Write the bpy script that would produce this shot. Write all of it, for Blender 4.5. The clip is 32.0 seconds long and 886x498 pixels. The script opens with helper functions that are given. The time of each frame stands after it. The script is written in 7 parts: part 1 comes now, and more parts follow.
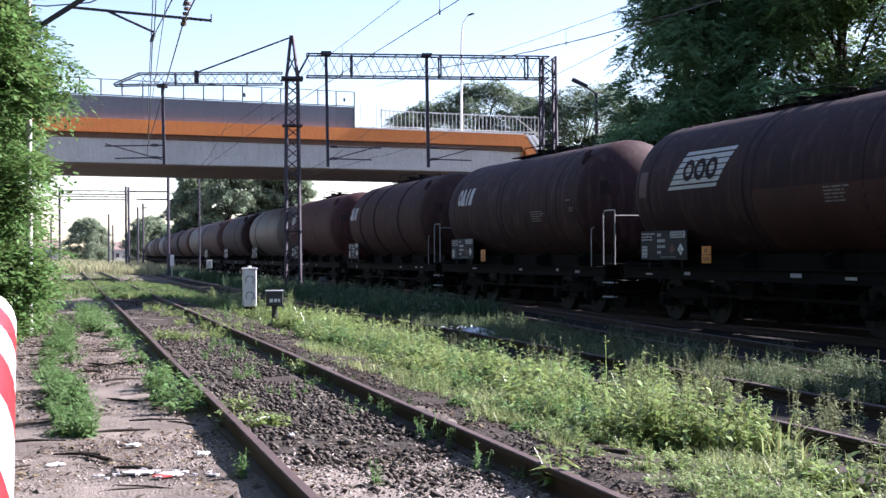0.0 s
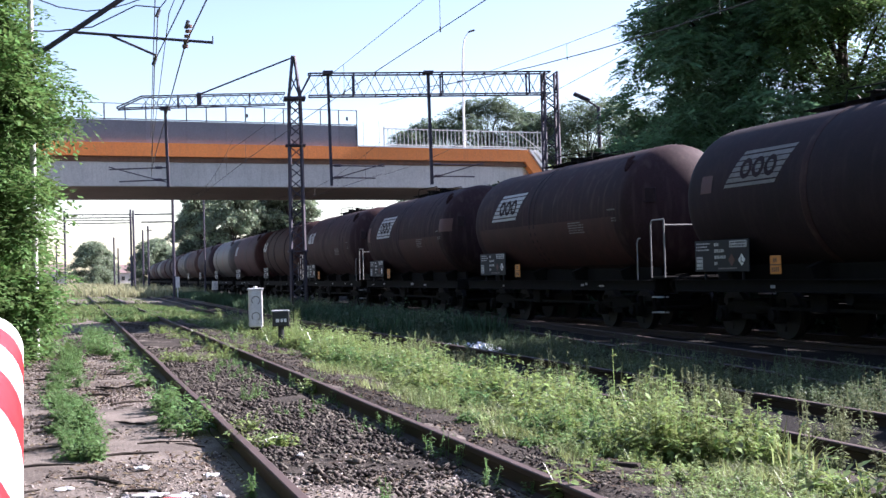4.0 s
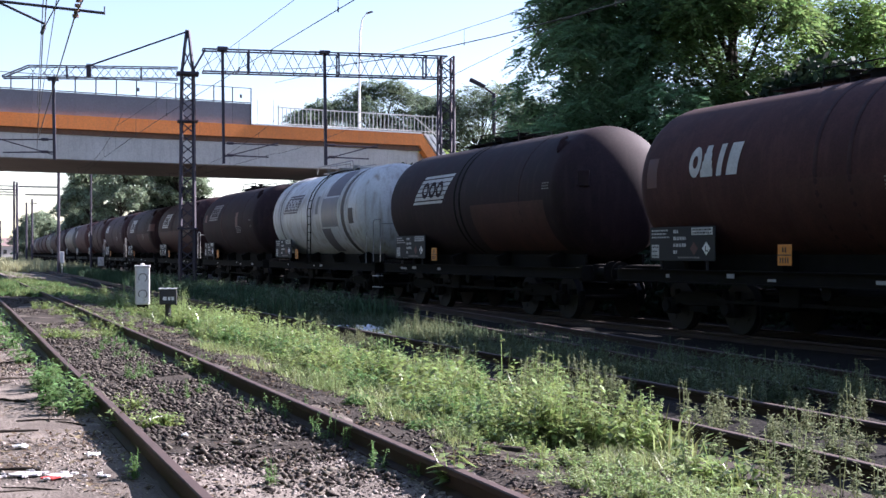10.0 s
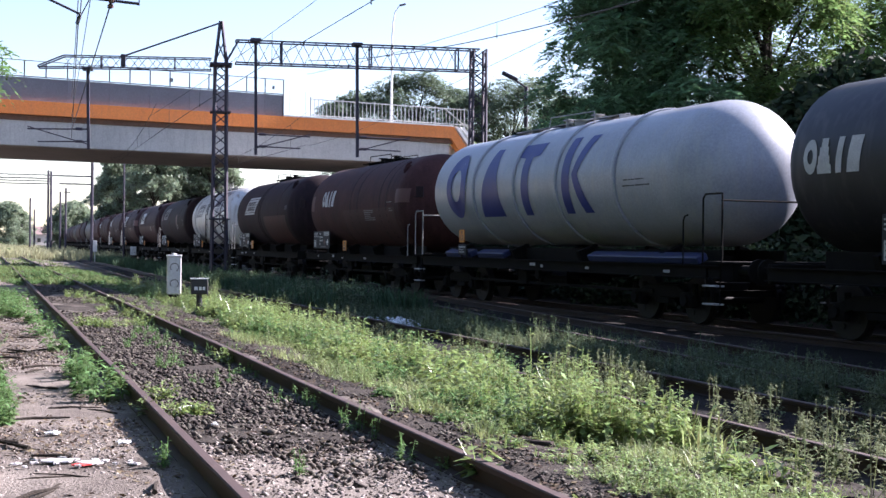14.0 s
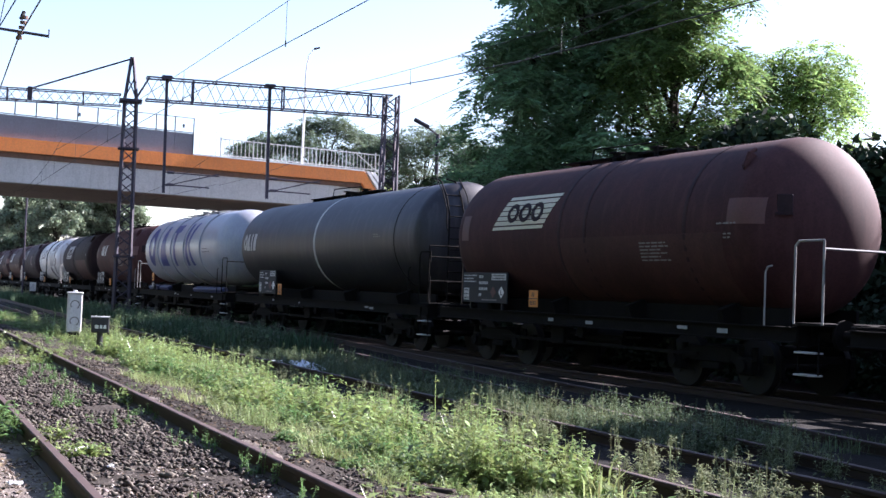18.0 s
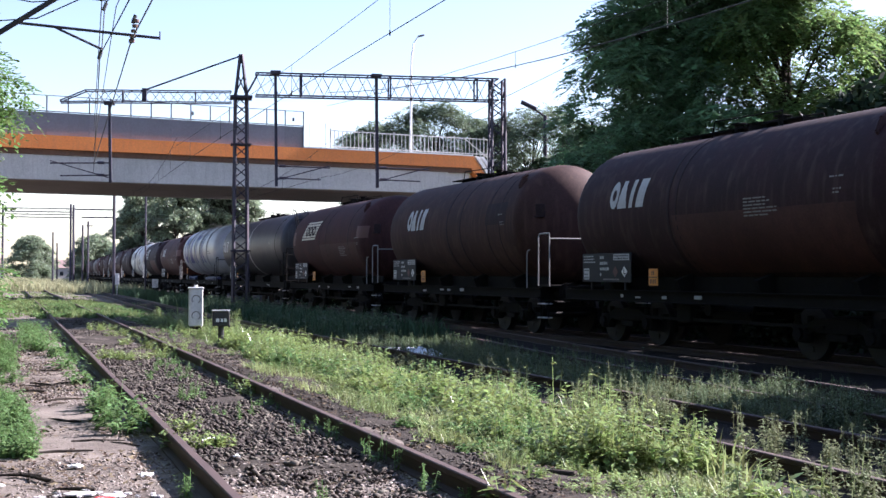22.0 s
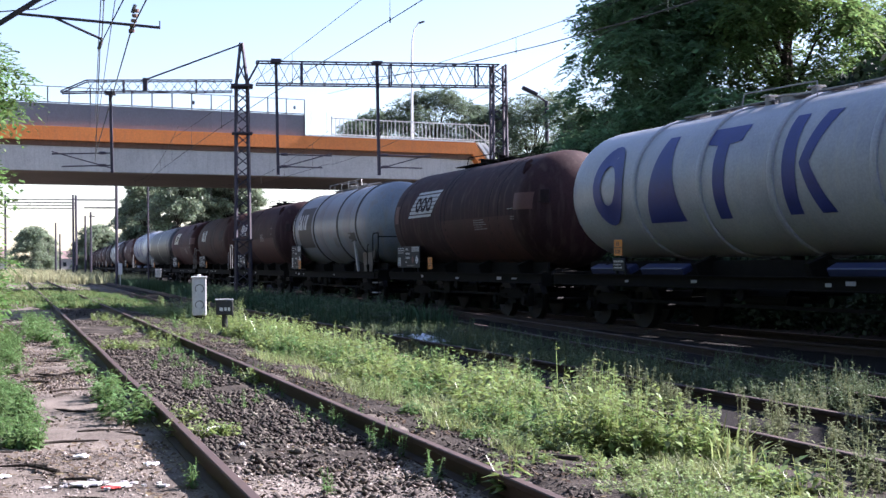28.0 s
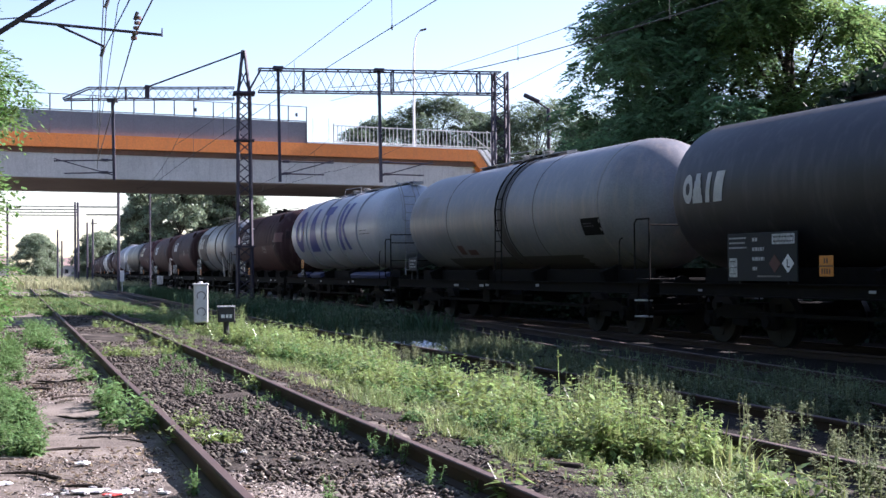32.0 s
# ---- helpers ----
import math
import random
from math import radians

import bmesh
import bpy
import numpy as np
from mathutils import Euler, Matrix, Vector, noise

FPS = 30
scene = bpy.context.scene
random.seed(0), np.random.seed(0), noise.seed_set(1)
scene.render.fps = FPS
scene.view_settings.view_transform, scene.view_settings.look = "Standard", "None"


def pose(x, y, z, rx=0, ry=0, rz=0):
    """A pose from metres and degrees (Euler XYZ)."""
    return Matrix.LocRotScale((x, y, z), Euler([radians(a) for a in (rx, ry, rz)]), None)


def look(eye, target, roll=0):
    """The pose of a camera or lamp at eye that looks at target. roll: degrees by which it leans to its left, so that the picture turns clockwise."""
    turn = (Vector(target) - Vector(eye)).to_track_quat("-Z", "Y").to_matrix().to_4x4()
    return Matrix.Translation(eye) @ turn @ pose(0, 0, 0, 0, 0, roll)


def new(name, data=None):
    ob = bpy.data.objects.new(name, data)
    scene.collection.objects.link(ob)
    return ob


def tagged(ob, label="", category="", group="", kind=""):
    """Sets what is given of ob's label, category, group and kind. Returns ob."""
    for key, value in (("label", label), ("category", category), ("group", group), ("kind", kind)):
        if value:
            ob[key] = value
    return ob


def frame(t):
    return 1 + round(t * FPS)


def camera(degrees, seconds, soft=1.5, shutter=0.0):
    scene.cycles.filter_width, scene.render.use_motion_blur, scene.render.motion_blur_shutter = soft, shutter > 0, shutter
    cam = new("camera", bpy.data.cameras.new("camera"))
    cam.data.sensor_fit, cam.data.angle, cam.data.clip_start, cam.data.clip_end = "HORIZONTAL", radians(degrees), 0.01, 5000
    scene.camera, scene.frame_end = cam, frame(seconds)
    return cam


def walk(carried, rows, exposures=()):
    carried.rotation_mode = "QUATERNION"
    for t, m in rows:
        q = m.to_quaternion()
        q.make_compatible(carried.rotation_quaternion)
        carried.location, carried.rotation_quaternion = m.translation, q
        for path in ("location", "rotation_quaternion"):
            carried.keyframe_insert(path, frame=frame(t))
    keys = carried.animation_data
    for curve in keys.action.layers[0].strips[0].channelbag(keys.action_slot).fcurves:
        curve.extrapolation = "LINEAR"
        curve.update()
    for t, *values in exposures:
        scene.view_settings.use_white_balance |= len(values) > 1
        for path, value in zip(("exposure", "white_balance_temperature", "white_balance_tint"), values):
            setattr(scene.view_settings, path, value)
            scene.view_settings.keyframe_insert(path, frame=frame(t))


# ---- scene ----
cam = camera(39.0, 32.0, soft=1.5)
EYE = (0.0, 0.0, 1.40)
# seconds, yaw, pitch, roll of the hand-held camera
TURNS = [
    (0, 0.18, 0.26, 0.33), (0.5, 0.22, 0.42, 0.55), (1, 0.33, 0.43, 0.66), (1.5, 0.41, 0.39, 0.83),
    (2, 0.48, 0.35, 0.97), (2.5, 0.48, 0.37, 1.13), (3, 0.50, 0.54, 1.27), (3.5, 0.45, 0.72, 1.50),
    (5.5, 0.58, 2.10, 0.71), (6, 0.78, 2.18, 0.42), (6.5, 0.78, 2.19, 0.57), (7, 0.50, 2.30, 0.88),
    (7.5, 0.45, 2.98, -0.84), (8, -0.53, 2.50, 0.39), (8.5, -2.40, 1.97, 0.73), (9, -4.06, 0.82, 1.26),
    (9.5, -4.50, 0.27, 1.11), (10, -4.53, 0.19, -0.01), (10.5, -4.57, 0.49, -0.50), (11, -4.40, 0.45, -1.38),
    (11.5, -4.08, 0.17, -0.66), (12, -3.71, -0.09, -0.44), (12.5, -3.50, -0.21, -0.69), (13, -3.35, -0.30, -0.76),
    (13.5, -3.22, -0.21, -0.60), (14, -3.14, -0.14, -0.64), (14.5, -3.22, -0.14, -0.39), (16.5, -2.84, 0.24, -0.46),
    (17, -2.89, 0.89, -2.93), (17.5, -6.77, 1.76, -2.79), (18, -7.38, 2.05, -2.19), (18.5, -6.23, 2.36, -2.10),
    (19, -4.90, 2.53, -0.56), (19.5, -4.65, 2.26, -1.40), (20, -4.26, 1.78, -1.21), (20.5, -3.59, 1.38, 0.67),
    (21, -2.48, 1.52, 0.90), (21.5, -2.30, 1.34, 0.03), (22, -2.19, 1.21, -0.08), (22.5, -2.28, 1.04, 0.20),
    (23, -2.15, 0.93, 0.06), (23.5, -2.09, 0.71, 0.51), (24, -2.27, 0.58, 0.34), (24.5, -2.23, 0.70, 0.32),
    (25, -2.19, 0.83, 0.53), (25.5, -2.22, 0.83, 0.53), (27.5, -2.03, 0.63, 0.66), (28, -2.06, 0.60, 0.53),
    (28.5, -2.05, 0.64, 0.54), (29, -2.02, 0.79, 0.73), (29.5, -1.98, 0.84, 0.75), (30, -1.98, 0.70, 0.76),
    (30.5, -1.98, 0.61, 0.52), (31, -2.00, 0.72, 0.52), (31.5, -2.01, 0.84, 0.48), (32, -1.98, 0.93, 0.49),
]
EXPOSURES = [(0, 1.80), (3.5, 1.80), (5.5, 1.77), (7, 1.70), (8, 1.60), (9, 1.68), (10.5, 1.79), (12, 1.88), (14.5, 1.84), (16.5, 1.84), (17.5, 1.95), (18, 2.0),
             (20, 1.93), (21.5, 1.84), (24, 1.86), (28, 1.82), (32, 1.78)]
walk(cam, [(t, pose(*EYE, 90 + p, r, y)) for t, y, p, r in TURNS], EXPOSURES)

# ---- light ----
SUN_AZ, SUN_EL = 67.0, 32.0      # degrees clockwise from +y, degrees up
world = bpy.data.worlds.new("world")
scene.world = world
world.use_nodes = True
wn = world.node_tree
sky = wn.nodes.new("ShaderNodeTexSky")
sky.sky_type, sky.sun_disc = "NISHITA", False
sky.sun_elevation, sky.sun_rotation = radians(SUN_EL), radians(SUN_AZ)
sky.air_density, sky.dust_density, sky.ozone_density = 1.0, 0.45, 0.6
wn.links.new(sky.outputs[0], wn.nodes["Background"].inputs[0])
wn.nodes["Background"].inputs[1].default_value = 0.074
sun = new("sun", bpy.data.lights.new("sun", "SUN"))
sun.data.energy, sun.data.angle, sun.data.color = 5.6, radians(0.6), (1.0, 0.96, 0.90)
_a, _e = radians(SUN_AZ), radians(SUN_EL)
SUN_DIR = Vector((math.sin(_a) * math.cos(_e), math.cos(_a) * math.cos(_e), math.sin(_e)))
sun.matrix_world = look(SUN_DIR * 300, (0, 0, 0))
scene.view_settings.use_white_balance = True
scene.view_settings.white_balance_tint = 25.0
scene.view_settings.white_balance_temperature = 6050.0

# ---- materials ----
MATS = {}


def mat(name, c1, c2, rough=0.7, metal=0.0, scale=3.0, fine=40.0, bump=0.25, dist=0.01, mix=0.5, streak=0.0, c3=None,
        vary=0.0, island=0.0, trans=0.0, spec=0.5, grain=0.28):
    """A two-scale procedural surface: patches of c1 and c2, fine grain, optional vertical streaks of c3, colour that varies per object or island."""
    m = bpy.data.materials.new(name)
    m.use_nodes = True
    t = m.node_tree
    n, l = t.nodes, t.links
    b = n["Principled BSDF"]
    co = n.new("ShaderNodeTexCoord")
    big = n.new("ShaderNodeTexNoise")
    big.inputs["Scale"].default_value, big.inputs["Detail"].default_value, big.inputs["Roughness"].default_value = scale, 5, 0.65
    sm = n.new("ShaderNodeTexNoise")
    sm.inputs["Scale"].default_value, sm.inputs["Detail"].default_value = fine, 3
    for q in (big, sm):
        l.new(co.outputs["Object"], q.inputs["Vector"])
    rp = n.new("ShaderNodeValToRGB")
    rp.color_ramp.elements[0].position, rp.color_ramp.elements[1].position = max(0, 0.5 - mix / 2), min(1, 0.5 + mix / 2)
    rp.color_ramp.elements[0].color, rp.color_ramp.elements[1].color = (*c1, 1), (*c2, 1)
    l.new(big.outputs[0], rp.inputs[0])
    col = rp.outputs[0]
    g = n.new("ShaderNodeMix")
    g.data_type, g.blend_type = "RGBA", "MULTIPLY"
    g.inputs["Factor"].default_value = 1.0
    mr = n.new("ShaderNodeMapRange")
    mr.inputs[3].default_value, mr.inputs[4].default_value = 1 - grain, 1 + grain
    l.new(sm.outputs[0], mr.inputs[0])
    l.new(col, g.inputs[6]), l.new(mr.outputs[0], g.inputs[7])
    col = g.outputs[2]
    if streak and c3:
        mp = n.new("ShaderNodeMapping")
        mp.inputs["Scale"].default_value = (1.0, 1.0, 0.12)
        st = n.new("ShaderNodeTexNoise")
        st.inputs["Scale"].default_value, st.inputs["Detail"].default_value = 6.0, 4
        l.new(co.outputs["Object"], mp.inputs[0]), l.new(mp.outputs[0], st.inputs["Vector"])
        sr = n.new("ShaderNodeValToRGB")
        sr.color_ramp.elements[0].position, sr.color_ramp.elements[1].position = 0.5, 0.72
        sr.color_ramp.elements[0].color, sr.color_ramp.elements[1].color = (0, 0, 0, 1), (streak, streak, streak, 1)
        l.new(st.outputs[0], sr.inputs[0])
        k = n.new("ShaderNodeMix")
        k.data_type = "RGBA"
        k.inputs[7].default_value = (*c3, 1)
        l.new(sr.outputs[0], k.inputs[0]), l.new(col, k.inputs[6])
        col = k.outputs[2]
    if vary or island:
        src = n.new("ShaderNodeObjectInfo").outputs["Random"] if vary else n.new("ShaderNodeNewGeometry").outputs["Random Per Island"]
        w = vary or island
        hs = n.new("ShaderNodeHueSaturation")
        r1, r2 = n.new("ShaderNodeMapRange"), n.new("ShaderNodeMapRange")
        r1.inputs[3].default_value, r1.inputs[4].default_value = 1 - w, 1 + w
        r2.inputs[3].default_value, r2.inputs[4].default_value = 0.5 - w * 0.05, 0.5 + w * 0.05
        l.new(src, r1.inputs[0]), l.new(src, r2.inputs[0])
        l.new(r1.outputs[0], hs.inputs["Value"]), l.new(r2.outputs[0], hs.inputs["Hue"])
        l.new(col, hs.inputs["Color"])
        col = hs.outputs[0]
    l.new(col, b.inputs["Base Color"])
    b.inputs["Metallic"].default_value = metal
    b.inputs["Specular IOR Level"].default_value = spec
    rr = n.new("ShaderNodeMapRange")
    rr.inputs[3].default_value, rr.inputs[4].default_value = max(0.02, rough - 0.12), min(1, rough + 0.12)
    l.new(big.outputs[0], rr.inputs[0]), l.new(rr.outputs[0], b.inputs["Roughness"])
    if bump:
        bp = n.new("ShaderNodeBump")
        bp.inputs["Strength"].default_value, bp.inputs["Distance"].default_value = bump, dist
        l.new(sm.outputs[0], bp.inputs["Height"]), l.new(bp.outputs[0], b.inputs["Normal"])
    if trans:
        tr = n.new("ShaderNodeBsdfTranslucent")
        mx = n.new("ShaderNodeMixShader")
        mx.inputs[0].default_value = trans
        l.new(col, tr.inputs[0])
        l.new(b.outputs[0], mx.inputs[1]), l.new(tr.outputs[0], mx.inputs[2])
        l.new(mx.outputs[0], n["Material Output"].inputs[0])
    MATS[name] = m
    return m


mat("earth", (0.102, 0.085, 0.073), (0.228, 0.194, 0.166), 0.95, scale=0.9, fine=55, bump=0.8, dist=0.02, mix=0.25, spec=0.1, grain=0.75)
mat("gravel", (0.18, 0.15, 0.135), (0.36, 0.31, 0.28), 0.95, scale=2, fine=30, bump=0.4, island=0.45, spec=0.15)
mat("ballast", (0.032, 0.027, 0.024), (0.125, 0.105, 0.09), 0.95, scale=2, fine=30, bump=0.4, island=0.75, spec=0.15)
mat("stone_piece", (0.034, 0.029, 0.025), (0.105, 0.088, 0.076), 0.95, scale=12, fine=60, bump=0.4, dist=0.004, vary=0.6, spec=0.15)
# oily ballast stones, darkened further for the shade over loop and main line
mat("shaded_stone", (0.012, 0.011, 0.010), (0.040, 0.036, 0.033), 0.9, scale=2, fine=30, bump=0.4, island=0.6, spec=0.15)
# oily ballast, taken nearly black for the deep shade around the train
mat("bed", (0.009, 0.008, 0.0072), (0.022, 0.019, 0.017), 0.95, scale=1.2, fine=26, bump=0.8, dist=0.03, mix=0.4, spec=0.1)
mat("cinder", (0.030, 0.025, 0.021), (0.082, 0.069, 0.058), 0.95, scale=1.6, fine=30, bump=0.8, dist=0.03, mix=0.4, spec=0.1)
mat("rail_rust", (0.022, 0.012, 0.010), (0.055, 0.029, 0.022), 0.7, metal=0.2, scale=4, fine=60, bump=0.3, dist=0.004)
mat("rail_head", (0.046, 0.027, 0.023), (0.092, 0.058, 0.049), 0.72, metal=0.15, scale=5, fine=80, bump=0.15, dist=0.002)
mat("sleeper", (0.020, 0.016, 0.013), (0.050, 0.040, 0.033), 0.95, scale=3, fine=60, bump=0.6, dist=0.01, vary=0.35, spec=0.1)
mat("grass", (0.105, 0.155, 0.05), (0.20, 0.25, 0.10), 0.7, scale=0.9, fine=15, bump=0, island=0.4, trans=0.4, spec=0.2)
mat("grass_pale", (0.19, 0.235, 0.085), (0.32, 0.355, 0.155), 0.55, scale=0.9, fine=15, bump=0, island=0.5, trans=0.42, spec=0.4)
mat("dry_grass", (0.26, 0.265, 0.135), (0.38, 0.375, 0.22), 0.8, scale=0.9, fine=15, bump=0, island=0.35, trans=0.35, spec=0.2)
mat("weed", (0.06, 0.105, 0.045), (0.12, 0.17, 0.075), 0.6, scale=2, fine=15, bump=0, island=0.45, trans=0.4, spec=0.3)
mat("weed_bright", (0.145, 0.205, 0.065), (0.29, 0.345, 0.145), 0.45, scale=2, fine=15, bump=0, island=0.6, trans=0.38, spec=0.5)
mat("weed_fresh", (0.085, 0.16, 0.05), (0.15, 0.24, 0.09), 0.6, scale=2, fine=15, bump=0, island=0.4, trans=0.4, spec=0.3)
mat("stalk", (0.115, 0.145, 0.065), (0.215, 0.23, 0.13), 0.8, scale=2, fine=15, bump=0, island=0.45, trans=0.35, spec=0.2)
# seeding weeds kept darker than stalk for the shade beyond the loop
mat("shaded_weed", (0.07, 0.105, 0.052), (0.135, 0.17, 0.085), 0.6, scale=1.0, fine=12, bump=0, island=0.5, trans=0.35, spec=0.3)
# darker than grass: the shade about the mast is put into this green
mat("shaded_grass", (0.042, 0.085, 0.044), (0.075, 0.125, 0.064), 0.7, scale=0.6, fine=12, bump=0, island=0.4, trans=0.25, spec=0.2)
mat("leaf", (0.115, 0.225, 0.11), (0.205, 0.315, 0.15), 0.5, scale=0.5, fine=10, bump=0, island=0.4, trans=0.62, spec=0.45)
mat("leaf_thicket", (0.085, 0.165, 0.048), (0.15, 0.235, 0.074), 0.6, scale=0.5, fine=10, bump=0, island=0.5, trans=0.45, spec=0.3)
mat("leaf_light", (0.105, 0.18, 0.058), (0.18, 0.255, 0.088), 0.6, scale=0.5, fine=10, bump=0, island=0.5, trans=0.58, spec=0.3)
# brighter leaf colour that stands for sun on two right-hand trees
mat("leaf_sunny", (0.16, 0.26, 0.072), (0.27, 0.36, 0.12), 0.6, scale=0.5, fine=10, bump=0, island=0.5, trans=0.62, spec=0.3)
mat("leaf_grey", (0.14, 0.18, 0.11), (0.24, 0.275, 0.175), 0.65, scale=0.3, fine=10, bump=0, island=0.45, trans=0.62, spec=0.3)
mat("leaf_dull", (0.095, 0.135, 0.085), (0.17, 0.21, 0.135), 0.6, scale=0.5, fine=10, bump=0, island=0.5, trans=0.45, spec=0.35)
# poplar leaves, paled so that distance haze is in the colour
mat("leaf_hazy", (0.15, 0.20, 0.125), (0.27, 0.32, 0.215), 0.5, scale=0.5, fine=10, bump=0, island=0.5, trans=0.5, spec=0.45)
# near-black leaves: the shade behind and under the train is in the colour
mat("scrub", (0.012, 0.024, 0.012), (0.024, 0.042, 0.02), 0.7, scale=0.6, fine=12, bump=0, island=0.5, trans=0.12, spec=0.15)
mat("weed_lime", (0.16, 0.225, 0.06), (0.285, 0.34, 0.13), 0.36, scale=2, fine=15, bump=0, island=0.55, trans=0.4, spec=0.7)
mat("bark", (0.025, 0.02, 0.017), (0.06, 0.05, 0.04), 0.95, scale=4, fine=40, bump=0.8, dist=0.02, spec=0.1)
mat("tank_brown", (0.0275, 0.0122, 0.014), (0.046, 0.0205, 0.0225), 0.74, scale=0.9, fine=25, mix=0.26, grain=0.42, bump=0.08, dist=0.004, streak=0.85, c3=(0.072, 0.043, 0.038), vary=0.15, spec=0.22)
mat("tank_red", (0.045, 0.0168, 0.0165), (0.071, 0.0285, 0.027), 0.74, scale=0.9, fine=25, mix=0.26, grain=0.42, bump=0.08, dist=0.004, streak=0.5, c3=(0.09, 0.04, 0.035), vary=0.12, spec=0.22)
mat("tank_low", (0.046, 0.0175, 0.0165), (0.074, 0.03, 0.027), 0.66, scale=0.9, fine=25, mix=0.26, grain=0.42, bump=0.05, dist=0.003, streak=0.5, c3=(0.04, 0.018, 0.016), spec=0.25)
mat("tank_rust", (0.04, 0.018, 0.0155), (0.066, 0.032, 0.027), 0.74, scale=0.9, fine=25, mix=0.26, grain=0.42, bump=0.1, dist=0.004, streak=0.6, c3=(0.10, 0.055, 0.04), vary=0.12, spec=0.22)
mat("tank_dark", (0.019, 0.0105, 0.013), (0.033, 0.0175, 0.021), 0.74, scale=0.9, fine=25, mix=0.26, grain=0.42, bump=0.08, dist=0.004, streak=0.5, c3=(0.05, 0.03, 0.03), vary=0.12, spec=0.22)
mat("tank_white", (0.50, 0.49, 0.475), (0.64, 0.635, 0.625), 0.42, scale=0.8, fine=22, mix=0.34, bump=0.06, dist=0.003, streak=0.75, c3=(0.27, 0.20, 0.14))
mat("tank_cream", (0.285, 0.297, 0.335), (0.385, 0.397, 0.435), 0.36, scale=0.7, fine=22, mix=0.34, bump=0.05, dist=0.003, streak=0.3, c3=(0.46, 0.43, 0.37))
mat("tank_black", (0.016, 0.015, 0.0195), (0.03, 0.028, 0.0345), 0.5, scale=0.8, fine=25, mix=0.34, bump=0.06, dist=0.003, streak=0.4, c3=(0.09, 0.08, 0.08))
mat("tank_grey", (0.16, 0.178, 0.21), (0.25, 0.265, 0.285), 0.42, scale=0.8, fine=25, mix=0.34, bump=0.06, dist=0.003, streak=0.6, c3=(0.24, 0.19, 0.15))
mat("tank_silver", (0.145, 0.143, 0.155), (0.215, 0.212, 0.226), 0.42, scale=0.8, fine=25, mix=0.34, bump=0.06, dist=0.003, streak=0.5, c3=(0.30, 0.25, 0.22))
mat("tank_dirty", (0.042, 0.036, 0.033), (0.095, 0.082, 0.073), 0.6, scale=0.9, fine=25, bump=0.06, dist=0.003, streak=0.8, c3=(0.09, 0.06, 0.05))
mat("frame_black", (0.006, 0.0055, 0.005), (0.015, 0.013, 0.012), 0.85, spec=0.1, scale=3, fine=40, bump=0.3, dist=0.004)
mat("wheel", (0.008, 0.0065, 0.006), (0.018, 0.014, 0.012), 0.75, metal=0.2, scale=4, fine=40)
mat("pipe_grey", (0.20, 0.195, 0.19), (0.34, 0.33, 0.32), 0.5, scale=4, fine=40, bump=0.1, dist=0.002)
mat("step_grey", (0.35, 0.34, 0.33), (0.5, 0.49, 0.47), 0.6, scale=6, fine=40, bump=0.1, dist=0.002)
mat("placard", (0.007, 0.007, 0.009), (0.02, 0.021, 0.024), 0.7, scale=5, fine=30, bump=0.05)
mat("board_ink", (0.3, 0.3, 0.29), (0.58, 0.57, 0.55), 0.7, scale=14, fine=60, bump=0.0, mix=0.25, grain=0.5)
mat("placard_pale", (0.25, 0.25, 0.24), (0.40, 0.39, 0.37), 0.7, scale=5, fine=30, bump=0.05)
mat("orange_plate", (0.62, 0.21, 0.03), (0.75, 0.28, 0.05), 0.6, scale=8, fine=30, bump=0.05)
mat("white_paint", (0.72, 0.71, 0.68), (0.8, 0.79, 0.77), 0.55, scale=6, fine=40, bump=0.05)
mat("litter_leaf", (0.055, 0.038, 0.026), (0.15, 0.11, 0.075), 0.9, scale=3, fine=20, bump=0, island=0.6, spec=0.1)
mat("logo_cream", (0.55, 0.50, 0.36), (0.66, 0.60, 0.45), 0.6, scale=5, fine=40, bump=0.0)
mat("stencil", (0.16, 0.145, 0.135), (0.26, 0.24, 0.225), 0.7, scale=9, fine=60, bump=0.0)
mat("logo_white", (0.40, 0.385, 0.365), (0.58, 0.565, 0.54), 0.6, scale=5, fine=40, bump=0.0)
mat("logo_blue", (0.018, 0.028, 0.16), (0.03, 0.045, 0.22), 0.45, scale=4, fine=40, bump=0.0)
mat("blue_beam", (0.018, 0.026, 0.085), (0.034, 0.045, 0.12), 0.5, scale=4, fine=40, bump=0.05)
mat("patch_red", (0.085, 0.032, 0.028), (0.12, 0.046, 0.04), 0.6, scale=3, fine=30, bump=0.0)
mat("patch_grey", (0.16, 0.15, 0.145), (0.25, 0.24, 0.23), 0.6, scale=3, fine=30, bump=0.0)
mat("patch_brown", (0.055, 0.046, 0.043), (0.095, 0.082, 0.076), 0.65, scale=2, fine=30, bump=0.0)
mat("patch_violet", (0.10, 0.085, 0.095), (0.16, 0.14, 0.155), 0.6, scale=3, fine=30, bump=0.0)
mat("concrete", (0.40, 0.39, 0.37), (0.55, 0.54, 0.51), 0.9, scale=0.5, fine=12, bump=0.2, dist=0.01, streak=0.35, c3=(0.28, 0.26, 0.24))
# brown underside, coloured darker than the girders to deepen its shade
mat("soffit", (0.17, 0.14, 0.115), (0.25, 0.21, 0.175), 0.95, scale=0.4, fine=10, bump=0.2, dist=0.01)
mat("shadow_brown", (0.10, 0.055, 0.035), (0.17, 0.09, 0.055), 0.8, scale=0.6, fine=14, bump=0.2, dist=0.01, streak=0.5, c3=(0.06, 0.035, 0.025))
mat("orange_steel", (0.68, 0.19, 0.035), (0.76, 0.24, 0.05), 0.55, scale=0.5, fine=12, bump=0.05, streak=0.4, c3=(0.5, 0.17, 0.06))
